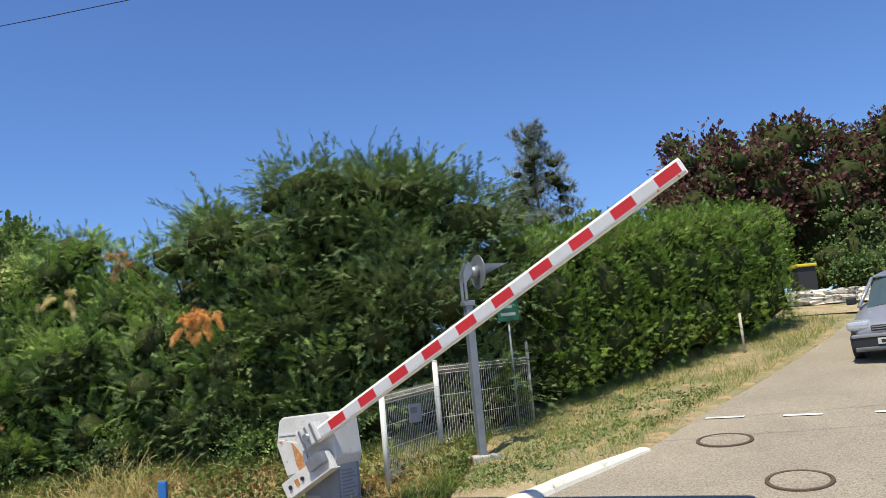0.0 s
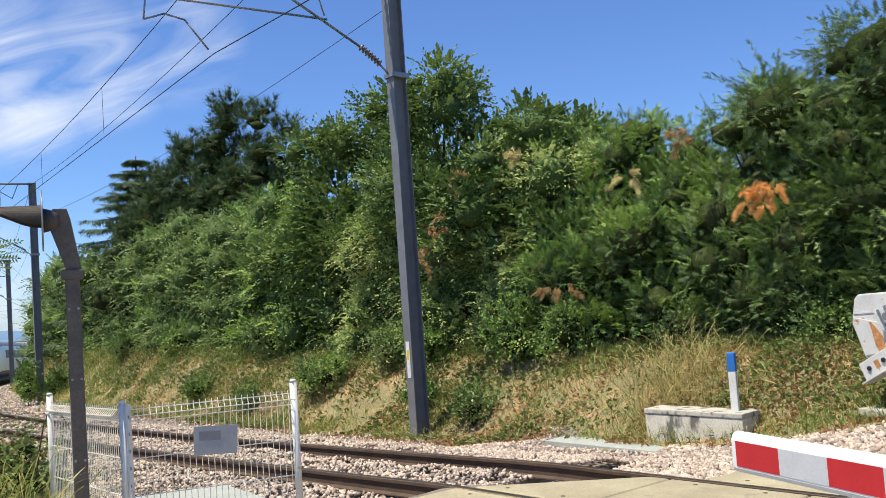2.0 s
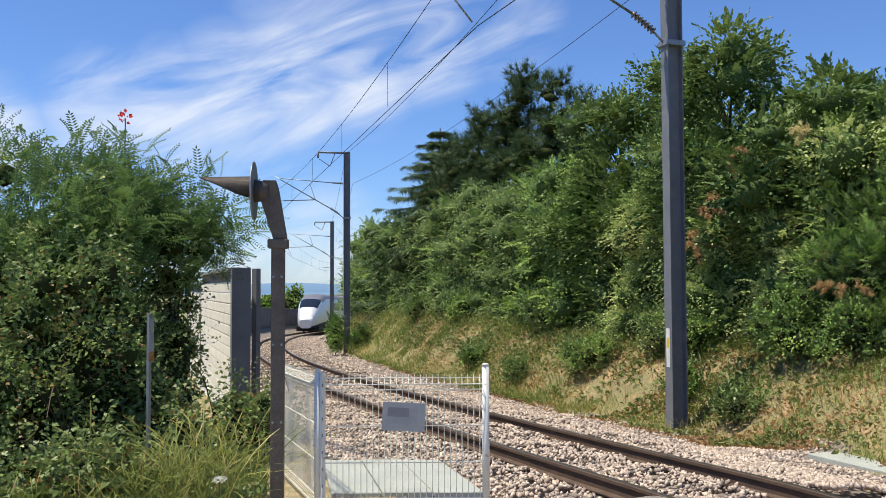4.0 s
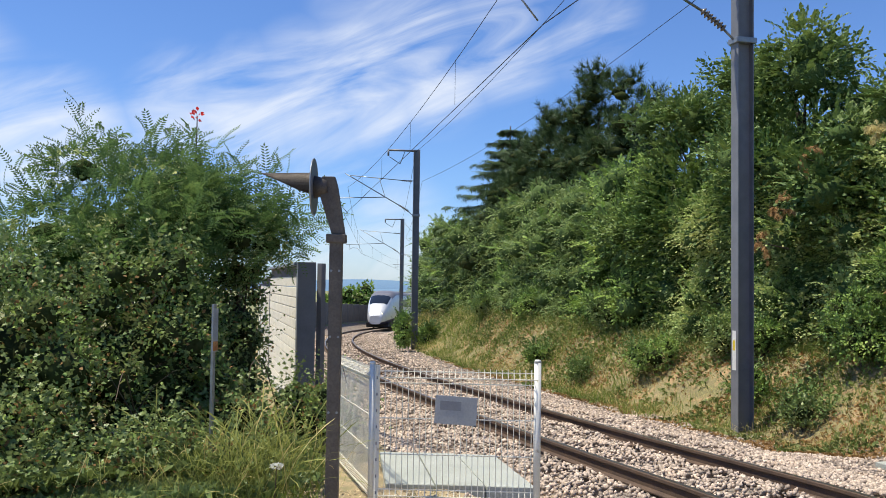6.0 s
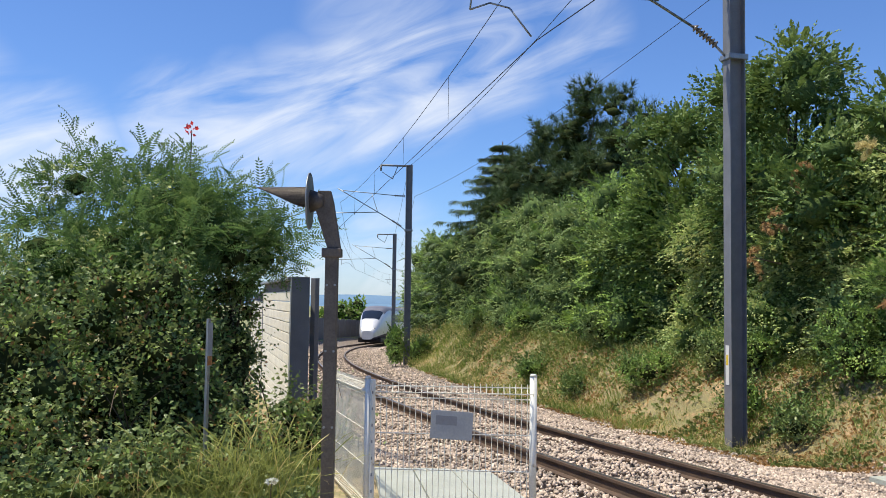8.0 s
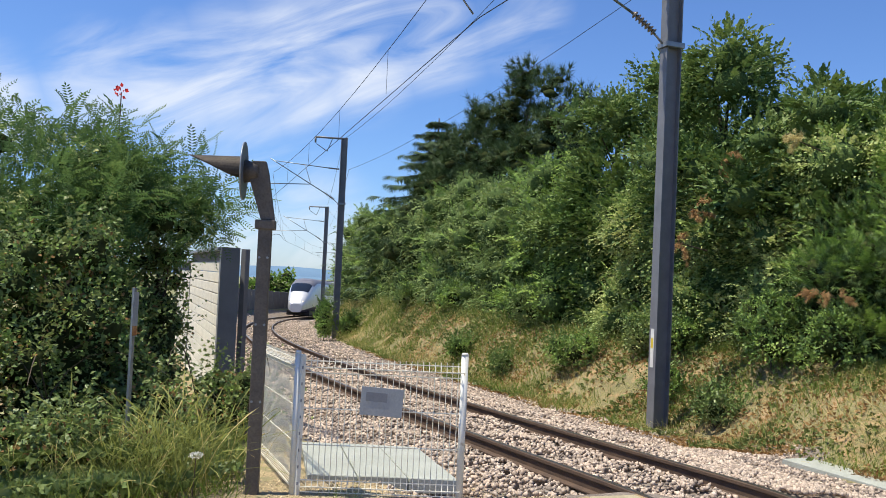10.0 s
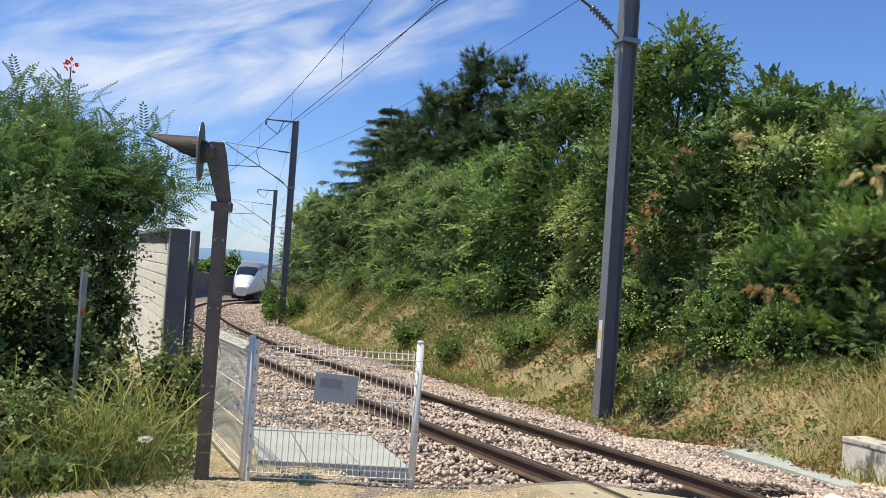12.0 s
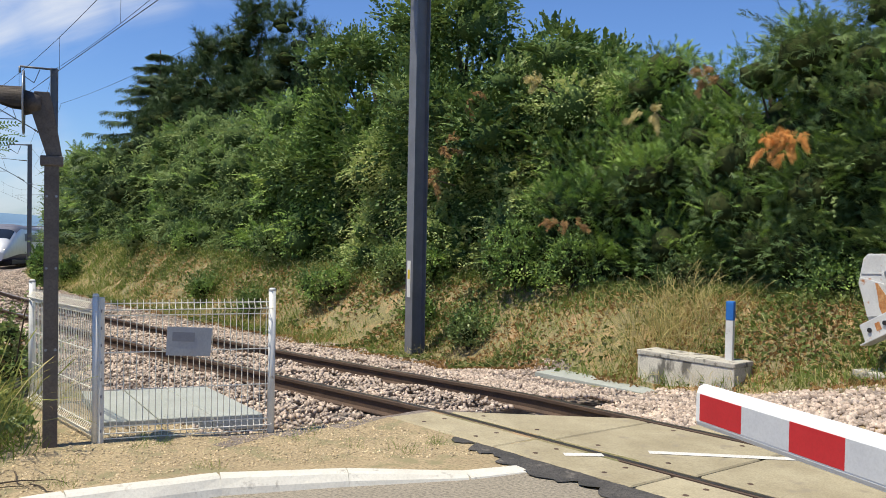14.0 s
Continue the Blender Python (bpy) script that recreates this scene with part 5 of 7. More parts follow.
ROAD_TURN = math.degrees(math.atan2(-0.6, 0.8))
bx, by = -1.66, 11.05
barrier(pose(bx + 0.16, by - 0.1, land1(bx, by) - 0.02, 0, 0, ROAD_TURN) @ Matrix.Scale(0.92, 4), 25.5, 20, "pale grey barrier machine with its striped boom half raised")
tipx, tipy = -1.77, 3.96
blen = 0.1 + 20 * BAND + 0.05
barrier(pose(tipx + 0.8 * blen - 0.6 * 0.33, tipy - 0.6 * blen - 0.8 * 0.33, -0.19, 0, 0, ROAD_TURN + 180), 0.0, 20, "barrier machine with its striped boom lowered across the road")

# ---- concrete block and blue-topped marker ----
M_block = surface("stained concrete", (0.74, 0.70, 0.59), (0.62, 0.58, 0.49), 2.2, 0.9, 0.35, 0, 45.0, 0.35)
bn, bl = M_block.node_tree.nodes, M_block.node_tree.links
b_tc, b_map, b_ns, b_ramp, b_mix = bn.new("ShaderNodeTexCoord"), bn.new("ShaderNodeMapping"), bn.new("ShaderNodeTexNoise"), bn.new("ShaderNodeValToRGB"), bn.new("ShaderNodeMixRGB")
b_map.inputs["Scale"].default_value = (4.0, 4.0, 1.6)
b_ns.inputs["Scale"].default_value, b_ns.inputs["Detail"].default_value, b_ns.inputs["Roughness"].default_value = 1.0, 6, 0.65
b_ramp.color_ramp.elements[0].position, b_ramp.color_ramp.elements[1].position = 0.51, 0.62
b_mix.inputs["Color2"].default_value = (0.15, 0.14, 0.12, 1)
b_in = bn["Principled BSDF"].inputs["Base Color"]
bl.new(b_in.links[0].from_socket, b_mix.inputs["Color1"])
bl.new(b_tc.outputs["Object"], b_map.inputs["Vector"])
bl.new(b_map.outputs["Vector"], b_ns.inputs["Vector"])
bl.new(b_ns.outputs["Fac"], b_ramp.inputs["Fac"])
bl.new(b_ramp.outputs["Color"], b_mix.inputs["Fac"])
bl.new(b_mix.outputs["Color"], b_in)
CB = Vector((-5.1, 11.78, 0))
cd = Vector((0.955, -0.295, 0))
cn = Vector((0.295, 0.955, 0))
mcb = Matrix(((cd.x, cn.x, 0, CB.x), (cd.y, cn.y, 0, CB.y), (0, 0, 1, -0.36), (0, 0, 0, 1)))
blk = thing("concrete_block", mcb, "pale weathered concrete block at the foot of the bank", "concrete block")
part("block", boxed((0, 0, -0.15), (1.55, 0.42, 0.40), 0.012), M_block, blk, "pale concrete with dark vertical stains")
part("top_course", boxed((-0.012, -0.012, 0.40), (1.562, 0.43, 0.47), 0.014), M_concrete, blk)
part("apron", boxed((-1.5, -0.55, -0.17), (0.75, -0.05, -0.01), 0.01), M_slab, blk, "flat grey concrete apron slab")
bp_ = thing("marker_post", pose(-3.77, 11.62, 0.05), "white marker post with a blue top beside the concrete block", "marker post")
part("shaft", boxed((-0.05, -0.05, -0.4), (0.05, 0.05, 0.62), 0.012), M_post, bp_)
part("cap", boxed((-0.054, -0.054, 0.58), (0.054, 0.054, 0.84), 0.02), M_blue, bp_, "blue painted cap")

# ---- catenary masts and wires ----
WIRE_U = 0.22


def h_beam(bm, w, d, t, z0, z1):
    a, b, c = d / 2, w / 2, t / 2
    out = ((-a, -b), (a, -b), (a, -b + t), (c, -b + t), (c, b - t), (a, b - t), (a, b), (-a, b), (-a, b - t), (-c, b - t), (-c, -b + t), (-a, -b + t))
    lo, hi = [bm.verts.new((x, y, z0)) for x, y in out], [bm.verts.new((x, y, z1)) for x, y in out]
    for k in range(12):
        bm.faces.new((lo[k], lo[(k + 1) % 12], hi[(k + 1) % 12], hi[k]))
    bm.faces.new(lo[::-1])
    bm.faces.new(hi)
    return bm


def tube(parent, name, pts, r, material, label=""):
    bm = bmesh.new()
    for p, q in zip(pts, pts[1:]):
        rod(bm, p, q, r, n=8)
    return part(name, bm, material, parent, label)


def insulator(parent, p, q, n=7, r=0.075):
    p, q = Vector(p), Vector(q)
    bm = bmesh.new()
    rod(bm, p, q, 0.025, n=8)
    for k in range(n):
        a = p.lerp(q, (k + 0.2) / n)
        b = p.lerp(q, (k + 0.75) / n)
        rod(bm, a, b, r, r * 0.45, n=14)
    return part("insulator", bm, M_insul, parent, "ribbed insulator")


def mast(s, u, base, top, full):
    """An H-beam mast whose local +x looks along the line and local -y at the rails."""
    x, y, zr = track(s, u)
    turn = -math.degrees(HEAD + s / RADIUS)
    ob = thing("catenary_mast", pose(x, y, base, 0, 0, turn), "dark grey steel catenary mast beside the track", "catenary mast", "catenary masts")
    h = top - base
    bm = bmesh.new()
    h_beam(bm, 0.32, 0.22, 0.022, -0.4, h)
    part("column", bm, M_mast, ob)
    part("footing", boxed((-0.35, -0.3, -0.5), (0.35, 0.3, 0.03), 0.03), M_concrete, ob)
    plate = part("warning_plate", boxed((-0.06, -0.166, 1.15), (0.045, -0.1615, 1.85), 0.002), M_post, ob, "narrow white plate with a yellow mark")
    part("yellow_mark", boxed((-0.04, -0.1685, 1.5), (0.025, -0.1665, 1.68)), M_yellow, plate)
    # cantilever towards the rails, along local -y
    zl = zr + 6.55 - base
    reach = u - WIRE_U
    part("clamp", boxed((-0.15, -0.2, zl - 0.05), (0.15, 0.2, zl + 0.05), 0.01), M_galv, ob)
    insulator(ob, (0, -0.38, zl + 0.2), (0, -0.85, zl + 0.5))
    tube(ob, "diagonal_tube", [(0, -0.16, zl), (0, -0.4, zl + 0.2)], 0.022, M_galv)
    tube(ob, "diagonal_tube", [(0, -0.83, zl + 0.48), (0, -reach - 0.15, zl + 2.05)], 0.024, M_galv)
    zt = zl + 1.75
    insulator(ob, (0, -0.2, zt), (0, -0.75, zt + 0.02), 6, 0.06)
    tube(ob, "top_tube", [(0, -0.7, zt + 0.02), (0, -reach + 0.1, zt + 0.2)], 0.02, M_galv)
    tube(ob, "strut", [(0, -1.6, zl + 0.96), (0, -1.9, zt + 0.1)], 0.014, M_galv)
    tube(ob, "registration_tube", [(0, -1.55, zl + 0.9), (0, -reach - 1.3, zl + 0.75)], 0.022, M_galv)
    tube(ob, "drop_arm", [(0, -reach - 1.0, zl + 0.75), (0, -reach - 1.05, zl + 0.35)], 0.016, M_galv)
    tube(ob, "steady_arm", [(0, -reach - 1.05, zl + 0.35), (0, -reach - 0.7, zl + 0.5), (0, -reach - 0.35, zl + 0.45), (0, -reach + 0.05, zl - 0.0)], 0.016, M_galv)
    # top arm with the feeder
    tube(ob, "top_arm", [(0, 0, h - 0.06), (0, -1.45, h - 0.06), (0, -1.45, h - 0.35)], 0.05, M_mast)
    tube(ob, "brace", [(0, -1.4, h - 0.4), (0, -0.85, h - 0.75), (0, -0.6, h - 0.1)], 0.018, M_mast)
    return ob


MASTS = ((6.5, 4.24, -0.72, 9.6), (37.0, 3.69, -1.55, 8.72), (67.5, 3.66, -2.6, 7.38), (98.0, 3.7, -3.6, 6.6), (-24.0, 4.0, 0.2, 10.5))
for k, (s, u, b, t) in enumerate(MASTS):
    if s > 0:
        mast(s, u, b, t, True)


def wire_run(name, pts, r, label, sag=0.0):
    cu = bmesh.new()
    out = []
    for p, q in zip(pts, pts[1:]):
        p, q = Vector(p), Vector(q)
        for k in range(12):
            f = k / 12
            out.append(p.lerp(q, f) - Vector((0, 0, 4 * sag * f * (1 - f))))
    out.append(Vector(pts[-1]))
    for p, q in zip(out, out[1:]):
        rod(cu, p, q, r, n=5, caps=False)
    return solo(name, cu, M_black, label, "wire", "overhead wires")


STOPS = [-24.0, 6.5, 37.0, 67.5, 98.0]


def over(s, u, dz):
    x, y, z = track(s, u)
    if s < 0:
        z = 0.0
    return (x, y, z + dz)


wire_run("contact_wire", [over(s, WIRE_U + (0.15 if k % 2 else -0.15), 6.5) for k, s in enumerate(STOPS)], 0.009, "thin dark contact wire above the track")
wire_run("messenger_wire", [over(s, WIRE_U, 7.9) for s in STOPS], 0.008, "thin dark messenger wire above the track", 0.55)
wire_run("feeder_wire", [(*track(s, u - (1.45 if s < 10 else 0.05))[:2], t - (0.4 if s < 10 else 0.1)) for s, u, b, t in (MASTS[4], *MASTS[:4])], 0.009, "thin dark feeder wire on the mast arms", 0.35)
wire_run("earth_wire", [(track(s, u + 0.3)[0], track(s, u + 0.3)[1], t - 1.6) for s, u, b, t in (MASTS[4], *MASTS[:4])], 0.007, "thin dark earth wire behind the masts", 0.4)
for s0, s1 in zip(STOPS, STOPS[1:]):
    for k in range(1, 5):
        f = k / 5
        p = Vector(over(s0, WIRE_U, 6.5)).lerp(Vector(over(s1, WIRE_U, 6.5)), f)
        sag = 4 * 0.55 * f * (1 - f)
        solo("dropper_wire", rodded(p, p + Vector((0, 0, 1.4 - sag)), 0.005, n=5), M_black, "short dropper between messenger and contact wire", "wire", "overhead wires")

# ---- noise wall on the near side of the curve ----
WALL_U = -3.47
WALL_S = [6.95, 13.0] + [18.4 + 3.0 * k for k in range(35)]
gatepost = thing("wall_end_post", pose(*track(7.3, -3.18)[:2], -0.4, 0, 0, 20), "dark steel post beside the noise wall's end", "post")
part("column", boxed((-0.05, -0.05, -0.1), (0.05, 0.05, 2.6), 0.006), M_mast, gatepost)
wall = thing("noise_wall", pose(0, 0, 0), "plank-built concrete noise wall along the outer side of the curve", "noise wall", kind="structure")
for k, (s0, s1) in enumerate(zip(WALL_S, WALL_S[1:])):
    x0, y0, z0 = track(s0, WALL_U)
    x1, y1, z1 = track(s1, WALL_U)
    turn = math.degrees(math.atan2(y1 - y0, x1 - x0))
    length = math.hypot(x1 - x0, y1 - y0)
    zb, top = z0 - 0.4, z0 + 2.38
    m = pose(x0, y0, zb, 0, 0, turn)
    h = top - zb
    post = bmesh.new()
    if k == 0:
        box(post, (-0.1, -0.14, 0), (0.1, 0.15, h + 0.05), 0.006, m)
    else:
        box(post, (-0.022, -0.1, 0), (0.022, 0.13, h + 0.02), 0.004, m)
    part("wall_post", post, M_mast, wall, "dark steel post")
    if k < 5:
        for j in range(15):
            part("wall_plank", boxed((0.1, 0.02, j * h / 16 + 0.005), (length - 0.04, 0.12, (j + 1) * h / 16 - 0.005), 0.01, m), M_wallplank, wall)
        # dark strip stands in for the shadow of the coping's overhang
        part("top_rail", boxed((0.1, 0.05, h * 15 / 16), (length - 0.04, 0.1, h - 0.002), 0.006, m), M_walldark, wall, "dark strip for the shade under the coping")
        part("coping", boxed((0.0, -0.05, h + 0.0), (length, 0.2, h + 0.05), 0.01, m), M_galv, wall, "grey sheet coping")
    else:
        # the inner face turned from the sun has its shade in the colour
        part("wall_panel", boxed((0.06, -0.06, 0), (length - 0.06, 0.06, h), 0, m), M_walldark, wall)

# ---- the bush and tree beside the light post ----
rl = np.random.RandomState(77)
cl = shrub_clumps(3.2, 3.2, 3.5, 22, rl, lo=0.45, big=0.3)[1:] + [((-0.2, -0.9, 1.4), (1.0, 0.7, 1.1)), ((-0.4, -0.75, 3.5), (0.5, 0.5, 0.4)), ((0.2, 0.1, 3.3), (0.6, 0.6, 0.4)), ((0.5, 1.0, 2.75), (0.6, 0.7, 0.45)), ((0.6, 1.5, 2.35), (0.5, 0.5, 0.35))]
cl = [((c[0], c[1], max(c[2], 2.55) if c[1] > 0.2 else c[2]), (q[0] * 0.85, q[1] * 0.85, q[2] * 0.8)) for c, q in cl]
plant("locust_tree", -12.3, 3.7, cl, [("foliage", 6400, "pinnate", 0.34, L_rob, dict(up=0.3, depth=0.6)), ("leaf_cover", 4200, "broad", 0.1, L_pale, dict(up=0.1, depth=0.5)), ("shoot_growth", 200, "pinnate", 0.36, L_rob, dict(reach=0.8, up=0.7))], "feathery green tree tangled with climbers", "tree", core=0.5, seed=78, trunk=0.1)
cl = shrub_clumps(3.2, 3.0, 2.45, 12, rl, lo=0.3, big=0.24)[1:]
plant("locust_tree", -13.6, 1.0, cl, [("foliage", 1800, "pinnate", 0.28, L_rob, dict(up=0.3, depth=0.6)), ("shoot_growth", 70, "pinnate", 0.3, L_rob, dict(reach=0.6, up=0.7))], "feathery green tree behind the brambles", "tree", core=0, seed=79, trunk=0.09)
for k, (x, y, w, d, h) in enumerate(((-10.4, 1.9, 2.6, 2.2, 2.2), (-10.6, 3.2, 2.4, 2.2, 2.3), (-10.9, 3.75, 1.6, 1.5, 2.0), (-9.9, 0.4, 2.6, 2.4, 2.2), (-9.4, 3.9, 1.3, 1.2, 0.8), (-9.9, 5.1, 1.2, 1.0, 0.75), (-12.2, 4.45, 1.0, 1.0, 1.9), (-12.3, 5.0, 1.2, 1.1, 2.4), (-8.9, 1.6, 1.6, 1.4, 0.9), (-8.3, 2.5, 1.0, 0.9, 0.5), (-8.0, 1.5, 0.9, 0.9, 0.45), (-8.7, 3.0, 0.9, 0.8, 0.55), (-7.7, 0.6, 0.9, 0.9, 0.45), (*track(15.0, -5.4)[:2], 2.2, 1.8, 2.6), (-8.35, 3.35, 0.8, 0.7, 0.4), (-8.1, 2.0, 0.9, 0.9, 0.4))):
    r = np.random.RandomState(400 + k)
    plant("bramble_bush", x, y, shrub_clumps(w, d, h, 18, r, lo=0.1, big=0.3), [("shoot_growth", int(90 * w), "trefoil", 0.045, L_bram, dict(reach=0.55, up=0.5)), ("foliage", int(5600 * w * h / 5), "trefoil", 0.047, L_bram, dict(up=0.15, depth=0.45)), ("dark_foliage", int(4200 * w * h / 5), "broad", 0.055, L_broad, dict(up=0.1, depth=0.5)), ("dry_foliage", int(420 * w), "broad", 0.05, L_brown, dict(up=0.0))], "tangled bramble bush at the trackside", "bramble bush", "brambles by the light post", core=0.72, seed=400 + k)
fl = thing("seed_head", pose(-12.0, 4.27, 3.95), "small red seed head on top of the tree", "seed head")
V, F = clump_leaves([((0, 0, 0.2), (0.06, 0.06, 0.09))], 36, "broad", 0.06, rl)
tagged(fast("cluster", V, F, leaf("red seeds", ((0.45, 0.03, 0.03), (0.6, 0.08, 0.07)), gain=1.0), fl), kind="stuff")
part("stem", rodded((0, 0, -0.9), (0, 0, 0.2), 0.008, n=6), M_bark, fl)

# bare arching canes in the brambles
for k in range(9):
    r = np.random.RandomState(500 + k)
    x, y = -9.2 - r.uniform(0, 1.2), 0.8 + r.uniform(0, 4.2)
    bm = bmesh.new()
    p = Vector((x, y, 0.3))
    d = Vector((r.uniform(-0.2, 0.6), r.uniform(-0.5, 0.5), 1.0)) * 0.32
    last = None
    for j in range(7):
        ring_ = [bm.verts.new(p + Vector((math.cos(a), math.sin(a), 0)) * (0.009 - 0.001 * j)) for a in (0, 1.26, 2.51, 3.77, 5.03)]
        if last:
            for i in range(5):
                bm.faces.new((last[i], last[(i + 1) % 5], ring_[(i + 1) % 5], ring_[i]))
        last = ring_
        p, d = p + d, d + Vector((0.03, 0.02 * r.normal(), -0.09))
    solo("bramble_cane", bm, M_bark, "bare arching bramble cane", "cane", "bramble canes")

# ---- grasses and weeds ----
def patch_points(n, r, s0, s1, u0, u1, power=1.0):
    s = s0 + (s1 - s0) * r.uniform(size=n) ** power
    u = r.uniform(u0, u1, n)
    a = HEAD + np.maximum(s, 0) / RADIUS
    b = np.minimum(s, 0)
    x = P0[0] - RADIUS * (np.sin(a) - math.sin(HEAD)) - b * math.cos(HEAD) + u * np.sin(a)
    y = P0[1] + RADIUS * (math.cos(HEAD) - np.cos(a)) + b * math.sin(HEAD) + u * np.cos(a)
    return x, y, s, u


def blades(name, x, y, size, material, label, r, lean=0.35, wide=1.0, sink=0.02, shape="blade"):
    n = len(x)
    z = land(x, y) - sink
    D = np.column_stack([r.normal(size=n) * lean, r.normal(size=n) * lean, np.ones(n)])
    V0, F0 = SHAPES[shape]
    S = size[:, None] * np.array([wide, 1, 1])[None]
    V, F = spread(np.column_stack([x, y, z]), S, V0, F0, frames(D, ball_dirs(n, r)))
    return tagged(fast(name, V, F, material), label, "grass" if shape in ("blade", "arch") else "weeds", kind="stuff")


def noise_keep(x, y, f, k, lo, r):
    return bumpy(x, y, f, k) + 0.25 * r.normal(size=len(x)) > lo


r = np.random.RandomState(21)
x, y, s, u = patch_points(34000, r, -4.2, 60, 3.2, 7.2, 1.5)
k1 = noise_keep(x, y, 0.9, 0.3, -0.85, r) & (u > 3.7)
blades("dry_grass", x[k1], y[k1], r.uniform(0.1, 0.3, k1.sum()) * (1 + 0.02 * np.maximum(s[k1], 0)), L_dry, "dry straw-coloured grass on the bank", r, 0.7, 1.5, shape="arch")
x, y, s, u = patch_points(70000, r, -4.4, 60, 3.3, 7.4, 1.5)
k1 = (noise_keep(x, y, 0.8, 2.1, 0.1, r) | (u > 6.0)) & (u > 3.7)
blades("green_grass", x[k1], y[k1], r.uniform(0.12, 0.36, k1.sum()) * (1 + 0.025 * np.maximum(s[k1], 0)), L_grass, "green grass on the bank below the hedge", r, 0.45, 1.2)
x, y, s, u = patch_points(42000, r, -4.4, 48, 3.2, 7.0, 1.6)
k1 = noise_keep(x, y, 1.15, 4.4, 0.12, r) & (u > 3.75 + 0.2 * bumpy(x, y, 2.0))
blades("low_weeds", x[k1], y[k1], r.uniform(0.03, 0.065, k1.sum()) * (1 + 0.03 * np.maximum(s[k1], 0)), L_bright, "low leafy weeds creeping over the bank", r, 0.9, 1.3, -0.06, "trefoil")
x, y, s, u = patch_points(42000, r, -4.4, 30, 3.4, 6.4, 1.5)
k1 = noise_keep(x, y, 1.3, 6.1, -0.08, r) & (u > 3.6)
blades("withered_weeds", x[k1], y[k1], r.uniform(0.025, 0.06, k1.sum()), L_brown, "rust-brown withered weeds on the bank", r, 0.9, 1.2, -0.03, "trefoil")
# lush creeping leaves along the hedge foot
x, y, s, u = patch_points(9000, r, -4.4, 30, 5.0, 6.7, 1.4)
k1 = noise_keep(x, y, 1.4, 5.2, -0.2, r)
blades("low_weeds", x[k1], y[k1], r.uniform(0.035, 0.065, k1.sum()) * (1 + 0.02 * np.maximum(s[k1], 0)), L_bright, "creeping leaves along the foot of the hedge", r, 0.9, 1.3, -0.14, "trefoil")
# tall straw clumps
x, y = r.normal(-5.0, 0.45, 800), r.normal(12.7, 0.35, 800)
blades("tall_straw", x, y, r.uniform(0.3, 0.8, 800), L_dry, "clump of tall arching straw behind the concrete block", r, 0.75, 0.8, shape="arch")
# near side: tall grass round the light post
x, y = r.uniform(-9.6, -6.4, 900), r.uniform(0.4, 4.6, 900)
edge = np.interp(y, [0.4, 2, 3.2, 3.9, 4.6], [-7.6, -7.3, -6.9, -7.1, -8.7])
k1 = x < edge + 0.15 * r.normal(size=len(x))
L_seed = leaf("seeding grass", ((0.15, 0.18, 0.05), (0.26, 0.28, 0.09), (0.45, 0.40, 0.18)), 0.6, 0.4, gain=1.1, warm=1.0)
blades("tall_grass", x[k1][::2], y[k1][::2], (r.uniform(0.25, 0.55, k1.sum()) + 0.4 * np.exp(-((x[k1] + 7.2) ** 2 + (y[k1] - 3.6) ** 2) / 0.3))[::2], L_dry, "tall arching dry grass round the light post", r, 0.6, 0.9, shape="arch")
x, y = r.uniform(-10, -6.6, 14000), r.uniform(-0.6, 4.8, 14000)
edge = np.interp(y, [-0.6, 2, 3.2, 3.9, 4.6, 4.8], [-7.3, -7.1, -6.8, -7.1, -8.7, -9.0])
k1 = x < edge + 0.15 * r.normal(size=len(x))
blades("green_grass", x[k1][::2], y[k1][::2], r.uniform(0.1, 0.34, k1.sum())[::2], L_grass, "green grass under the brambles", r, 0.65, 1.2)
x, y = r.uniform(-9.8, -6.7, 16000), r.uniform(-0.2, 5.0, 16000)
k1 = noise_keep(x, y, 1.7, 1.2, -0.15, r) & (x < np.interp(y, [0.2, 3, 3.9, 4.6, 5], [-7.2, -7.0, -7.1, -8.6, -9.2]))
blades("low_weeds", x[k1], y[k1], r.uniform(0.035, 0.08, k1.sum()), L_bright, "low leafy weeds in the tall grass", r, 0.8, 1.3, -0.1, "trefoil")
x, y = r.uniform(-9.8, -6.7, 14000), r.uniform(-0.2, 5.0, 14000)
k1 = noise_keep(x, y, 1.3, 3.3, -0.1, r) & (x < np.interp(y, [0.2, 3, 3.9, 4.6, 5], [-7.3, -7.1, -7.2, -8.7, -9.3]))
blades("low_weeds", x[k1], y[k1], r.uniform(0.04, 0.085, k1.sum()), L_bram, "creeping bramble leaves in the tall grass", r, 0.9, 1.2, -0.16, "trefoil")
# fine seeding grass round the foot of the light post
x, y = r.normal(-7.5, 0.38, 3000), r.normal(3.1, 0.5, 3000)
k1 = x < np.interp(y, [1.0, 3.2, 3.9, 4.4], [-7.1, -6.95, -7.12, -8.3])
blades("seeding_grass", x[k1][::5], y[k1][::5], (r.uniform(0.25, 0.5, k1.sum()) + 0.4 * np.exp(-((x[k1] + 7.2) ** 2 + (y[k1] - 3.6) ** 2) / 0.3))[::5], L_seed, "fine yellow-green seeding grass by the light post", r, 0.4, 0.8, shape="arch")
x, y = r.normal(-7.3, 0.25, 130), r.normal(3.35, 0.34, 130)
k1 = x < np.interp(y, [1.0, 3.2, 3.9, 4.4], [-7.1, -6.98, -7.12, -8.3])
blades("seeding_grass", x[k1], y[k1], r.uniform(0.4, 0.98, k1.sum()), L_seed, "tall yellow seeding grass against the light post", r, 0.3, 0.8, shape="arch")
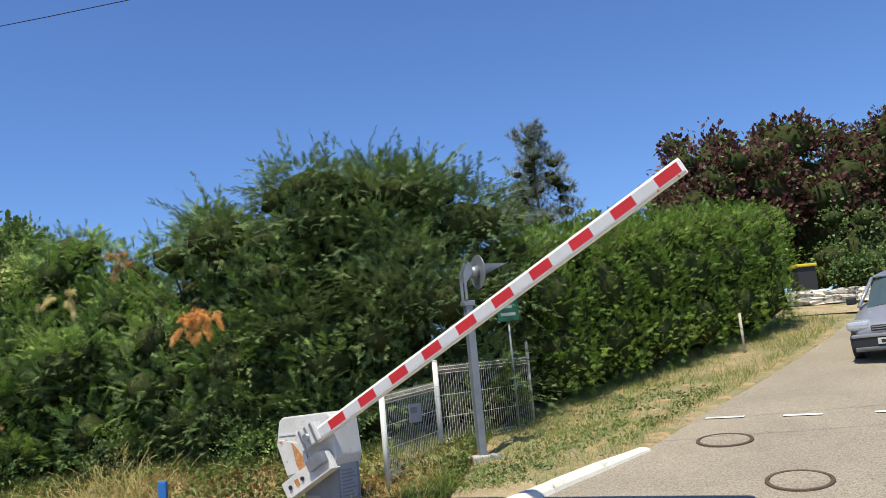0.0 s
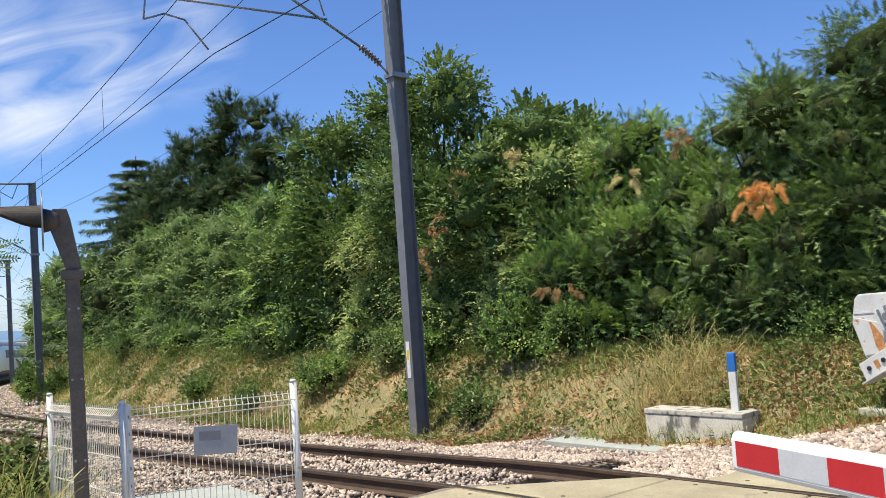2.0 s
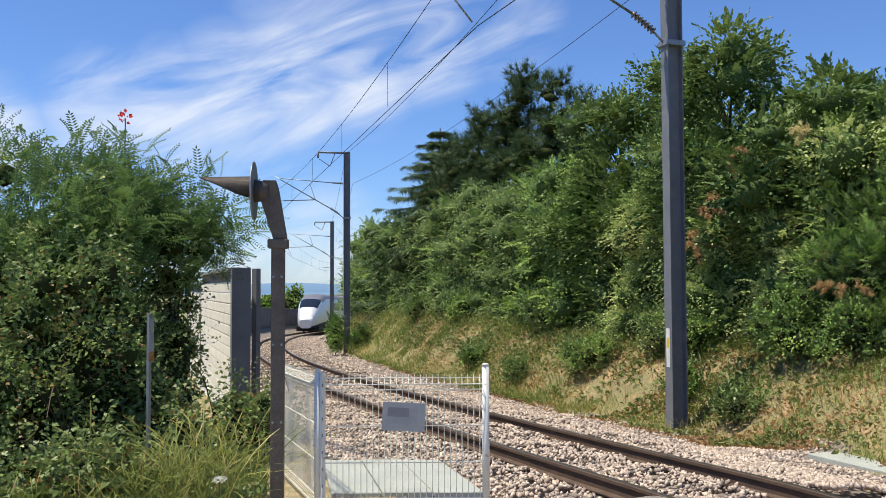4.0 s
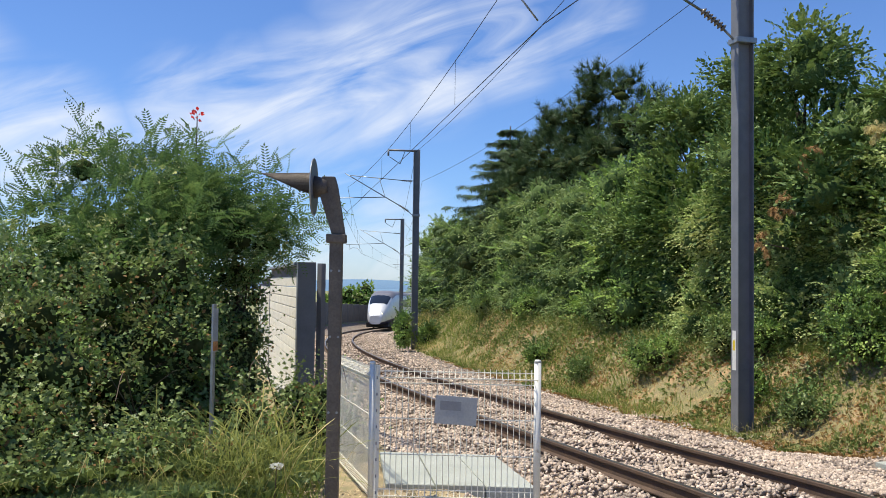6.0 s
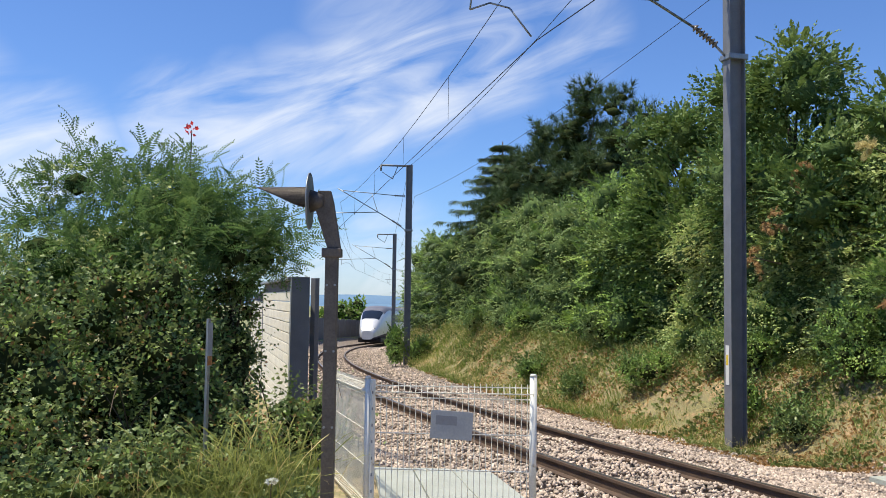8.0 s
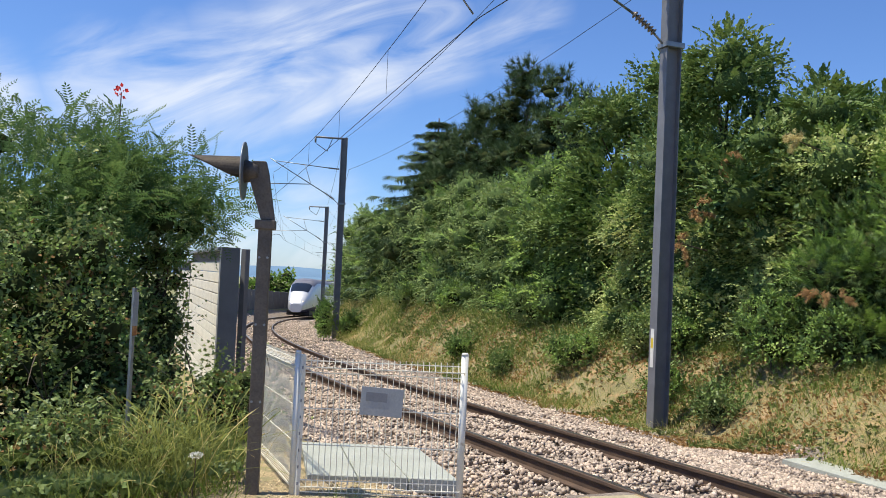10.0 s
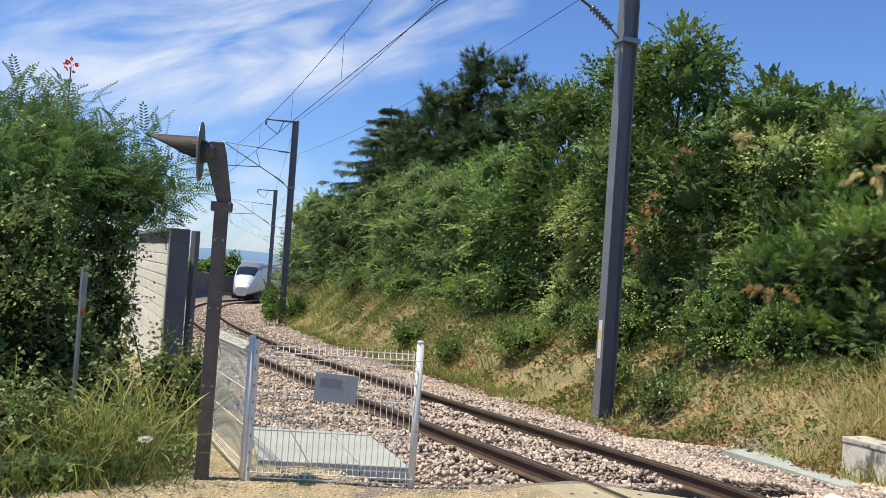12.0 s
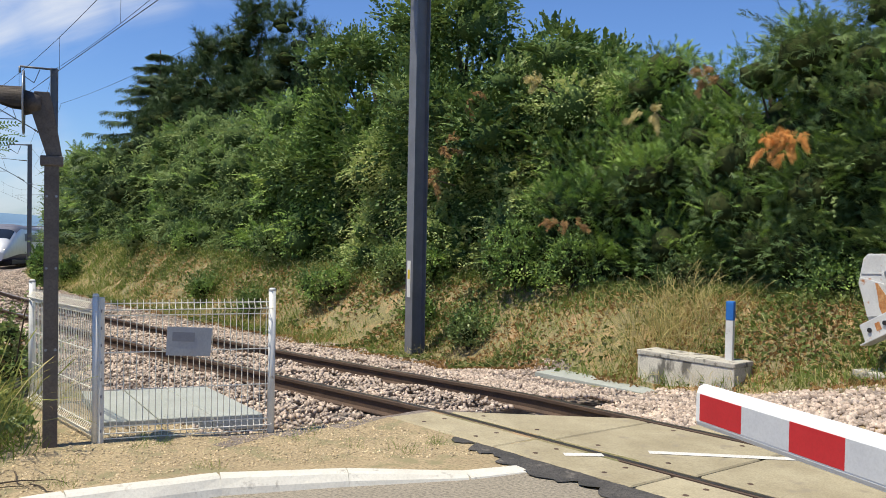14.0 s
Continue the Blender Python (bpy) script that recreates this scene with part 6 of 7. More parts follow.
# leafy weeds rising between the grass and the brambles
x, y = r.uniform(-9.4, -7.1, 5200), r.uniform(0.2, 4.2, 5200)
k1 = noise_keep(x, y, 2.1, 0.4, -0.1, r) & (x < np.interp(y, [0.2, 2.4, 3.2, 4.2], [-7.4, -7.6, -7.5, -8.0]))
blades("leafy_weeds", x[k1], y[k1], r.uniform(0.05, 0.1, k1.sum()), L_bright, "leafy green weeds at the foot of the brambles", r, 1.0, 1.2, -0.3, "trefoil")
# white flower head in the grass
fw = thing("umbel_flower", pose(-7.03, 3.4, land1(-7.03, 3.4)), "small white umbel flower in the grass", "flower")
part("stem", rodded((0, 0, -0.02), (0.02, 0.01, 0.36), 0.004, n=6), M_bark, fw)
V, F = clump_leaves([((0.02, 0.01, 0.36), (0.045, 0.045, 0.012))], 140, "broad", 0.022, r, keep_low=True)
fast("flower_head", V, F, plain("white petals", (0.8, 0.8, 0.74), 0.7), fw)
# dry twigs lying on the gravel
for x0, y0, turn, length in ((-6.55, 2.75, 20, 0.7), (-6.3, 3.0, 75, 0.55), (-6.1, 3.2, 10, 0.4), (-6.45, 3.3, -25, 0.5)):
    bm = bmesh.new()
    p = Vector((x0, y0, land1(x0, y0) + 0.012))
    a = math.radians(turn)
    for j in range(5):
        q = p + Vector((math.cos(a), math.sin(a), 0)) * length / 5
        q.z = land1(q.x, q.y) + 0.012 + 0.008 * (j % 2)
        rod(bm, p, q, 0.007 - 0.001 * j, 0.006 - 0.001 * j, 6)
        p, a = q, a + r.uniform(-0.45, 0.45)
    solo("dry_twig", bm, M_bark, "thin dry twig lying on ochre gravel", "twig", "dry twigs")
# sparse tufts on the ochre gravel
cx, cy = [], []
for k in range(34):
    x0, y0 = r.uniform(-7.0, -4.3), r.uniform(2.6, 6.3)
    if track_coords(np.array([x0]), np.array([y0]))[1][0] > -1.6 or x0 > np.interp(y0, [2.5, 4.13, 5.54, 6.2], [-6.2, -5.55, -4.4, -3.9]):
        continue
    n = r.randint(12, 45)
    cx += list(r.normal(x0, 0.05, n))
    cy += list(r.normal(y0, 0.05, n))
blades("grass_tufts", np.array(cx), np.array(cy), r.uniform(0.05, 0.17, len(cx)), L_grass, "small green tufts in the ochre gravel", r, 0.55, 0.9)
# small loose stones on the gravel
n = 22000
x, y = r.uniform(-7.4, -3.6, n), r.uniform(1.6, 6.9, n)
uu = track_coords(x, y)[1]
k1 = (uu < -1.5) & (x < np.interp(y, [1.6, 2.5, 4.13, 5.54, 6.0, 6.9], [-6.35, -6.2, -5.5, -4.3, -3.9, -3.6]))
x, y = x[k1], y[k1]
V, F = spread(np.column_stack([x, y, land(x, y) + 0.001]), (0.004 + 0.012 * r.uniform(size=len(x)) ** 3)[:, None] * r.uniform(0.7, 1.3, (len(x), 3)), OCT_V, OCT_F, frames(ball_dirs(len(x), r), ball_dirs(len(x), r)))
tagged(fast("loose_gravel", V, F, surface("loose ochre stones", (0.60, 0.48, 0.30), (0.48, 0.38, 0.24), 3, 0.95, 0.2, 0, 40.0, 0.3, island=0.45)), "loose ochre stones on the verge", "gravel", kind="stuff")
# far verge along the road and under the fence
n = 110000
x, y = r.uniform(-2.4, 10.5, n), r.uniform(9.6, 24, n)
left = np.interp(y, [p[1] for p in ROAD_LEFT], [p[0] for p in ROAD_LEFT])
k1 = (x < left - 0.28) & (x > left - 4.2) & (y > 10.3) & noise_keep(x, y, 1.0, 0.9, -0.35, r)
x, y = x[k1], y[k1]
half = r.uniform(size=len(x)) < 0.74 + 0.2 * bumpy(x, y, 1.7, 2.0)
blades("verge_grass", x[half], y[half], r.uniform(0.06, 0.24, half.sum()), L_grass, "short green grass on the roadside verge", r, 0.6, 1.3)
blades("dry_grass", x[~half], y[~half], r.uniform(0.05, 0.22, (~half).sum()), L_dry, "short dry grass on the roadside verge", r, 0.6, 1.2)
n = 14000
x, y = r.uniform(-1.8, 5, n), r.uniform(10.4, 16, n)
left = np.interp(y, [p[1] for p in ROAD_LEFT], [p[0] for p in ROAD_LEFT])
k1 = (x < left - 0.5) & (x > left - 3.2) & noise_keep(x, y, 1.6, 3.9, 0.05, r)
blades("low_weeds", x[k1], y[k1], r.uniform(0.02, 0.05, k1.sum()), L_bram, "low leafy weeds under the wire fence", r, 0.9, 1.2, -0.03, "trefoil")

# small green bushes on the bank
for k, (s, u, w, h) in enumerate(((5.4, 4.7, 0.9, 0.6), (7.4, 5.0, 0.8, 0.55), (8.2, 5.9, 1.1, 0.9), (9.6, 5.9, 1.1, 0.8), (5.2, 5.7, 1.2, 1.4), (3.9, 5.8, 1.2, 1.1), (1.6, 6.1, 1.0, 0.6), (-1.0, 6.1, 1.0, 0.6), (11.5, 5.2, 1.2, 0.9), (14.8, 4.7, 0.7, 0.5), (35.6, 3.0, 0.9, 2.1), (37.4, 4.3, 1.5, 1.2), (30.0, 6.3, 1.8, 0.9), (24.0, 6.3, 1.6, 0.9), (18.6, 4.9, 0.8, 0.6), (16.0, 6.2, 1.5, 1.0))):
    r = np.random.RandomState(600 + k)
    x, y, _ = track(s, u)
    big = 1 + max(s, 0) * 0.03
    plant("low_shrub", x, y, shrub_clumps(w, w * 0.9, h, 12, r, lo=0.1, big=0.36), [("foliage", int(3200 * w * h / big + 900), "broad", 0.05 * big, L_broad if k % 3 else L_bram, dict(up=0.2, depth=0.7)), ("shoot_growth", int(120 * w), "broad", 0.05 * big, L_maple, dict(reach=0.45, up=0.7))], "low leafy shrub on the railway bank", "shrub", "bank shrubs", core=0.5, seed=600 + k, trunk=0.025)

# withered branches on the hedge face
def withered(x, y, z, w, h, n, mat, label, seed, shape="spray", size=0.13):
    r = np.random.RandomState(seed)
    ob = thing("withered_branch", pose(x, y, z), label, "branch", "withered branches")
    P, D = [], []
    for k in range(max(4, n // 30)):
        a = r.uniform(0, 2 * math.pi)
        way = np.array((math.cos(a) * w, -0.12 * r.uniform(0, 1), math.sin(a) * h * 0.75)) * r.uniform(0.5, 1.0)
        start = np.array((r.normal() * w * 0.3, 0.0, r.normal() * h * 0.2))
        reach = r.uniform(0.45, 0.95)
        for f in np.linspace(0.1, 1, 26):
            P.append(start + way * reach * f + (0, 0, -0.22 * h * f * f * reach) + 0.02 * r.normal(size=3))
            D.append(way * 0.7 + (0, 0, -0.55 * h * f) + r.normal(size=3) * 0.22 * w)
    P, D = np.array(P), np.array(D)
    V0, F0 = SHAPES[shape]
    V, F = spread(P, size * r.uniform(0.6, 1.2, len(P)), V0, F0, frames(D, (0, -1, 0.4) + 0.5 * r.normal(size=(len(P), 3))))
    fast("dry_sprays", V, F, mat, ob)
    part("stem", rodded((0, 0.9, -0.1), (0, -0.05, 0), 0.02, 0.008, 6), M_bark, ob)


for seed, (x, y, z, w, h, n, mat, label) in enumerate((
    (-3.5, 12.95, 3.1, 0.42, 0.48, 420, L_orange, "bright orange withered cypress branch in the hedge"),
    (-10.4, 14.6, 3.4, 0.6, 0.35, 80, L_brown, "brown withered branch on the hedge face"),
    (-10.5, 14.35, 2.75, 0.36, 0.35, 90, L_brown, "pinkish brown withered branch on the hedge face"),
    (-5.7, 13.7, 3.75, 0.3, 0.4, 80, L_dry, "straw-coloured withered branch in the hedge"),
    (-8.2, 14.5, 4.5, 0.3, 0.45, 90, L_dry, "straw-coloured withered top in the hedge"),
    (-10.0, 15.2, 4.3, 0.35, 0.45, 60, L_brown, "brown withered top in the hedge"),
    (-7.4, 13.9, 1.9, 0.4, 0.35, 60, L_brown, "dull brown withered patch low in the hedge"),
    (-4.6, 13.4, 4.1, 0.3, 0.5, 60, L_brown, "brown withered tip at the hedge top"),
)):
    withered(x, y, z, w, h, n, mat, label, 700 + seed)

# ---- the train waiting on the curve ----
M_silver = surface("silver train paint", (0.62, 0.63, 0.65), (0.55, 0.56, 0.58), 2, 0.35, 0.02, 0.3, 40.0, 0.1)
M_navy = surface("dark blue train paint", (0.012, 0.016, 0.06), (0.018, 0.02, 0.05), 2, 0.45, 0.02, 0, 40.0, 0.2)
M_trainroof = surface("grey train roof", (0.20, 0.20, 0.23), (0.15, 0.15, 0.18), 2, 0.5, 0.02, 0.2, 40.0, 0.2)
M_glass = plain("dark tinted glass", (0.015, 0.02, 0.03), 0.08)
M_lampglow = bpy.data.materials.new("headlamp glow")
M_lampglow.use_nodes = True
M_lampglow.node_tree.nodes["Principled BSDF"].inputs["Emission Color"].default_value = (1, 0.85, 0.6, 1)
M_lampglow.node_tree.nodes["Principled BSDF"].inputs["Emission Strength"].default_value = 4.0


def nose_section(x):
    """Half width, roof height and belly height of the power car x metres behind its tip."""
    f = min(1.0, x / 5.2)
    g = math.sin(f * math.pi / 2)
    return 0.55 + 0.87 * g ** 0.55, 1.25 + 2.65 * g ** 0.85, 0.42 - 0.17 * g


def ring(x, a0, a1, n, grow=0.0):
    w, top, low = nose_section(x)
    mid = (top + low) / 2
    hh = (top - low) / 2
    out = []
    for k in range(n + 1):
        a = a0 + (a1 - a0) * k / n
        c, s_ = math.cos(a), math.sin(a)
        e = 0.55
        out.append((x - grow * (1 if x < 5.2 else 0) * 0.4, (w + grow) * math.copysign(abs(c) ** e, c), mid + (hh + grow) * math.copysign(abs(s_) ** e, s_)))
    return out


def hull(xs, a0, a1, n, grow=0.0, cap=False):
    bm = bmesh.new()
    rows = [[bm.verts.new(p) for p in ring(x, a0, a1, n, grow)] for x in xs]
    for p, q in zip(rows, rows[1:]):
        for k in range(n):
            f = bm.faces.new((p[k], p[k + 1], q[k + 1], q[k]))
            f.smooth = True
    if cap:
        bm.faces.new(rows[0])
        bm.faces.new(rows[-1][::-1])
    bmesh.ops.recalc_face_normals(bm, faces=bm.faces[:])
    return bm


def on_rails(s_front, length):
    a, b = Vector(track(s_front)), Vector(track(s_front + length))
    d = (b - a).normalized()
    side = Vector((0, 0, 1)).cross(d).normalized()
    up = d.cross(side)
    return Matrix(((d.x, side.x, up.x, a.x), (d.y, side.y, up.y, a.y), (d.z, side.z, up.z, a.z), (0, 0, 0, 1)))


S_TRAIN = 81.0
train = thing("train_power_car", on_rails(S_TRAIN, 22), "silver high-speed train nose coming round the curve", "train")
xs = [0.0, 0.08, 0.2, 0.4, 0.7, 1.1, 1.6, 2.2, 2.9, 3.7, 4.5, 5.2, 22.0]
part("body", hull(xs, 0, 2 * math.pi, 40, 0.0, True), M_silver, train, "silver grey streamlined body")
part("skirt", hull(xs, math.pi * 1.0 + 0.32, 2 * math.pi - 0.32, 20, 0.02), M_navy, train, "dark blue lower skirt")
part("roof", hull([2.9, 3.7, 4.5, 5.2, 22.0], 0.62, math.pi - 0.62, 16, 0.012), M_trainroof, train, "dark grey roof")
part("windscreen", hull([1.45, 1.8, 2.2, 2.6, 2.85], math.pi / 2 - 0.72, math.pi / 2 + 0.72, 14, 0.016), M_glass, train, "dark raked windscreen")
part("side_band", hull([6.0, 12, 21.5], 0.02, 0.3, 4, 0.012), M_navy, train)
part("side_band", hull([6.0, 12, 21.5], math.pi - 0.3, math.pi - 0.02, 4, 0.012), M_navy, train)
for sgn in (-1, 1):
    lamp = part("headlight_housing", boxed((0.3, sgn * 0.36, 1.34), (0.9, sgn * 0.72, 1.56), 0.04), M_glass, train)
    bm = bmesh.new()
    rod(bm, (0.27, sgn * 0.58, 1.45), (0.32, sgn * 0.58, 1.45), 0.09, n=16)
    part("headlight", bm, M_lampglow, lamp, "lit warm headlight")
for sgn in (-1, 1):
    for x in (3.2, 6.2, 16, 19):
        part("wheel", rodded((x, sgn * 0.7, 0.46), (x, sgn * 0.82, 0.46), 0.46, n=24), M_rail, train)
bm = bmesh.new()
box(bm, (1.2, -1.15, 0.12), (21.8, 1.15, 0.6), 0.05)
part("underframe", bm, M_black, train)
for k in range(3):
    s0 = S_TRAIN + 22.4 + 18.9 * k
    coach = thing("train_coach", on_rails(s0, 18.5), "silver train coach with a dark window band", "train coach", "train coaches")
    part("body", boxed((0, -1.42, 0.45), (18.5, 1.42, 4.1), 0.35), M_silver, coach)
    part("underframe", boxed((0.3, -1.2, 0.12), (18.2, 1.2, 0.6), 0.05), M_black, coach)
    part("roof", boxed((0.1, -1.15, 4.0), (18.4, 1.15, 4.16), 0.06), M_trainroof, coach)
    for sgn in (-1, 1):
        for zz in (1.35, 3.0):
            for j in range(7):
                part("window", boxed((0.9 + 2.45 * j, sgn * 1.422, zz), (2.7 + 2.45 * j, sgn * 1.43, zz + 0.65), 0.02), M_glass, coach)
        part("lower_band", boxed((0.2, sgn * 1.421, 0.62), (18.3, sgn * 1.427, 1.1)), M_navy, coach)
    for sgn in (-1, 1):
        for x in (0.6, 17.9):
            part("wheel", rodded((x, sgn * 0.7, 0.46), (x, sgn * 0.82, 0.46), 0.46, n=20), M_rail, coach)

# ---- parked car up the road ----
M_carpaint = surface("silver car paint", (0.42, 0.43, 0.46), (0.38, 0.39, 0.42), 3, 0.28, 0.0, 0.55, 60.0, 0.05)
M_plastic = plain("dark bumper plastic", (0.035, 0.036, 0.04), 0.6)
M_carglass = plain("car window glass", (0.06, 0.09, 0.10), 0.06)
M_lens = plain("clear headlight lens", (0.62, 0.66, 0.70), 0.12, 0.3)


def car(m):
    """A small hatchback; local -x is its front."""
    ob = thing("parked_car", m, "silver grey hatchback parked facing down the road", "car")
    stations = ((0.0, 0.60, 0.30, 0.62), (0.12, 0.74, 0.22, 0.70), (0.4, 0.80, 0.2, 0.80), (0.9, 0.82, 0.2, 0.90), (1.25, 0.83, 0.2, 0.97), (2.0, 0.83, 0.2, 1.0), (3.2, 0.82, 0.22, 1.02), (3.75, 0.76, 0.3, 0.98), (3.83, 0.7, 0.4, 0.9))
    bm = bmesh.new()
    rows = []
    for x, w, lo, hi in stations:
        rows.append([bm.verts.new(p) for p in ((x, -w * 0.94, lo), (x, -w, lo + 0.18), (x, -w, hi - 0.14), (x, -w * 0.9, hi - 0.03), (x, -w * 0.4, hi + 0.03), (x, w * 0.4, hi + 0.03), (x, w * 0.9, hi - 0.03), (x, w, hi - 0.14), (x, w, lo + 0.18), (x, w * 0.94, lo))])
    n = 10
    for p, q in zip(rows, rows[1:]):
        for k in range(n):
            f = bm.faces.new((p[k], p[(k + 1) % n], q[(k + 1) % n], q[k]))
            f.smooth = True
    bm.faces.new(rows[0])
    bm.faces.new(rows[-1][::-1])
    bmesh.ops.recalc_face_normals(bm, faces=bm.faces[:])
    part("body", bm, M_carpaint, ob)

    def cabin(st, grow, name, mat, parent, label=""):
        b2 = bmesh.new()
        rr = [[b2.verts.new(p) for p in ((x, -w, lo), (x, -w * 0.8 - 0.02, hi - 0.06), (x, -w * 0.5, hi), (x, w * 0.5, hi), (x, w * 0.8 + 0.02, hi - 0.06), (x, w, lo))] for x, w, lo, hi in st]
        for p, q in zip(rr, rr[1:]):
            for k in range(5):
                f = b2.faces.new((p[k], p[k + 1], q[k + 1], q[k]))
                f.smooth = False
        b2.faces.new(rr[0][::-1])
        b2.faces.new(rr[-1])
        bmesh.ops.recalc_face_normals(b2, faces=b2.faces[:])
        return part(name, b2, mat, parent, label)

    cabin(((1.0, 0.72, 0.9, 0.96), (1.75, 0.70, 0.95, 1.41), (2.3, 0.69, 0.95, 1.45), (3.2, 0.66, 0.95, 1.40), (3.7, 0.62, 0.95, 1.02)), 0, "cabin_glass", M_carglass, ob, "tinted windows")
    part("roof", boxed((1.72, -0.55, 1.415), (3.2, 0.55, 1.47), 0.025), M_carpaint, ob)
    for sgn in (-1, 1):
        pil = bmesh.new()
        rod(pil, (1.02, sgn * 0.73, 0.95), (1.76, sgn * 0.57, 1.42), 0.035, n=8)
        part("windscreen_pillar", pil, M_carpaint, ob)
        hl = bmesh.new()
        box(hl, (0.03, sgn * 0.4, 0.62), (0.4, sgn * 0.79, 0.78), 0.05)
        part("headlight", hl, M_lens, ob, "clear slanted headlight")
        mir = part("wing_mirror", boxed((1.3, sgn * 0.84, 0.98), (1.42, sgn * 1.02, 1.12), 0.03), M_plastic, ob)
        for x in (0.72, 3.1):
            wh = part("wheel", rodded((x, sgn * 0.66, 0.29), (x, sgn * 0.85, 0.29), 0.29, n=28), M_black, ob)
            part("rim", rodded((x, sgn * 0.845, 0.29), (x, sgn * 0.858, 0.29), 0.19, n=20), M_galv, wh)
    part("bumper", boxed((-0.07, -0.74, 0.28), (0.2, 0.74, 0.56), 0.06), M_plastic, ob, "dark bumper with a silver strip")
    part("bumper_strip", boxed((-0.085, -0.7, 0.5), (0.0, 0.7, 0.56), 0.02), M_carpaint, ob)
    part("lower_strip", boxed((-0.078, -0.66, 0.28), (0.0, 0.66, 0.33), 0.015), M_galv, ob)
    gr = part("grille", boxed((-0.03, -0.36, 0.6), (0.1, 0.36, 0.7), 0.02), M_plastic, ob)
    for zz in (0.63, 0.67):
        part("grille_bar", boxed((-0.036, -0.34, zz), (-0.028, 0.34, zz + 0.015)), M_carpaint, gr)
    part("badge", rodded((-0.05, 0, 0.67), (-0.03, 0, 0.67), 0.05, n=6), M_galv, gr)
    np_ = part("number_plate", boxed((-0.095, -0.26, 0.37), (-0.086, 0.26, 0.48), 0.002), M_post, ob, "white number plate")
    part("print_bar", boxed((-0.0975, -0.2, 0.395), (-0.0955, 0.2, 0.455)), M_plastic, np_)
    part("vent", boxed((0.62, -0.5, 0.868), (0.7, -0.36, 0.895), 0.004), M_plastic, ob)
    return ob


cxy = (8.35, 14.85)
e = 0.8
d1 = Vector((0.66, 0.75, (land1(cxy[0] + 0.66 * e, cxy[1] + 0.75 * e) - land1(cxy[0] - 0.66 * e, cxy[1] - 0.75 * e)) / (2 * e))).normalized()
sd = Vector((0, 0, 1)).cross(d1).normalized()
up = d1.cross(sd)
car(Matrix(((d1.x, sd.x, up.x, cxy[0]), (d1.y, sd.y, up.y, cxy[1]), (d1.z, sd.z, up.z, land1(*cxy) + 0.01), (0, 0, 0, 1))))

# ---- the garden at the top of the road ----
gx, gy = 9.3, 22.6
pil = thing("gate_pillar", pose(*on_land(gx, gy, -0.1), 0, 0, 35), "cream rendered gate pillar with a sloping top", "gate pillar")
part("pillar", prism(((-0.22, 0), (0.28, 0), (0.2, 1.4), (-0.22, 1.45)), -0.2, 0.2, 0.02), surface("cream render", (0.72, 0.64, 0.46), (0.64, 0.56, 0.40), 3, 0.85, 0.1), pil)
dr = flat_patch("garden_path", ((9.4, 22.9), (15.5, 19.4), (16.2, 20.6), (10.2, 24.1)), M_ground, 0.03, "pale gravel path to the garden", 10)
for k in range(16):
    r = np.random.RandomState(800 + k)
    f = k / 15
    x, y = 10.6 + 5.2 * f, 24.9 - 3.0 * f
    for j in range(2):
        b2 = boxed((-0.2 - 0.08 * r.uniform(), -0.2, 0), (0.22 + 0.1 * r.uniform(), 0.2, 0.2), 0.05)
        for v in b2.verts:
            v.co += Vector((0.03 * r.normal(), 0.03 * r.normal(), 0.02 * r.normal()))
        ob = solo("rubble_stone", b2, M_concrete if k % 3 else M_wallplank, "rough pale stone of a low garden wall", "stone", "dry stone garden wall")
        ob.matrix_basis = pose(*on_land(x + 0.1 * j, y + 0.05 * j, 0.19 * j), 0, 0, -30 + 10 * r.normal())
r = np.random.RandomState(31)
plant("topiary_yew", 11.2, 27.6, [((0, 0, 1.2), (0.9, 0.9, 1.35)), ((0, 0, 2.3), (0.7, 0.7, 0.9))], [("foliage", 5200, "spray", 0.13, L_cypd, dict(up=0.3, depth=0.12))], "clipped dark green conical yew", "yew", seed=31)
for k, (x, y, w, h) in enumerate(((14.6, 27.5, 1.8, 1.3), (16.6, 27.0, 1.7, 1.2), (18.3, 26.0, 2.0, 1.5), (15.8, 23.6, 0.9, 0.6), (20.0, 29.0, 3.0, 2.2), (13.0, 31.0, 3.2, 3.0), (17.5, 32.0, 3.6, 3.4), (22.5, 31.0, 4.0, 3.4))):
    r = np.random.RandomState(820 + k)
    plant("garden_bush", x, y, shrub_clumps(w, w, h, 12, r), [("foliage", 3200, "broad", 0.13, L_clip if k % 2 else L_maple, dict(up=0.2))], "rounded green garden bush", "garden bush", "garden bushes", seed=820 + k)
bin_ = thing("garden_bin", pose(*on_land(12.4, 26.6)), "dark bin with a yellow lid by the garden hedge", "bin")
part("body", boxed((-0.3, -0.3, 0), (0.3, 0.3, 1.0), 0.03), M_plastic, bin_)
part("lid", boxed((-0.33, -0.36, 1.0), (0.33, 0.33, 1.1), 0.03), M_yellow, bin_, "yellow lid")
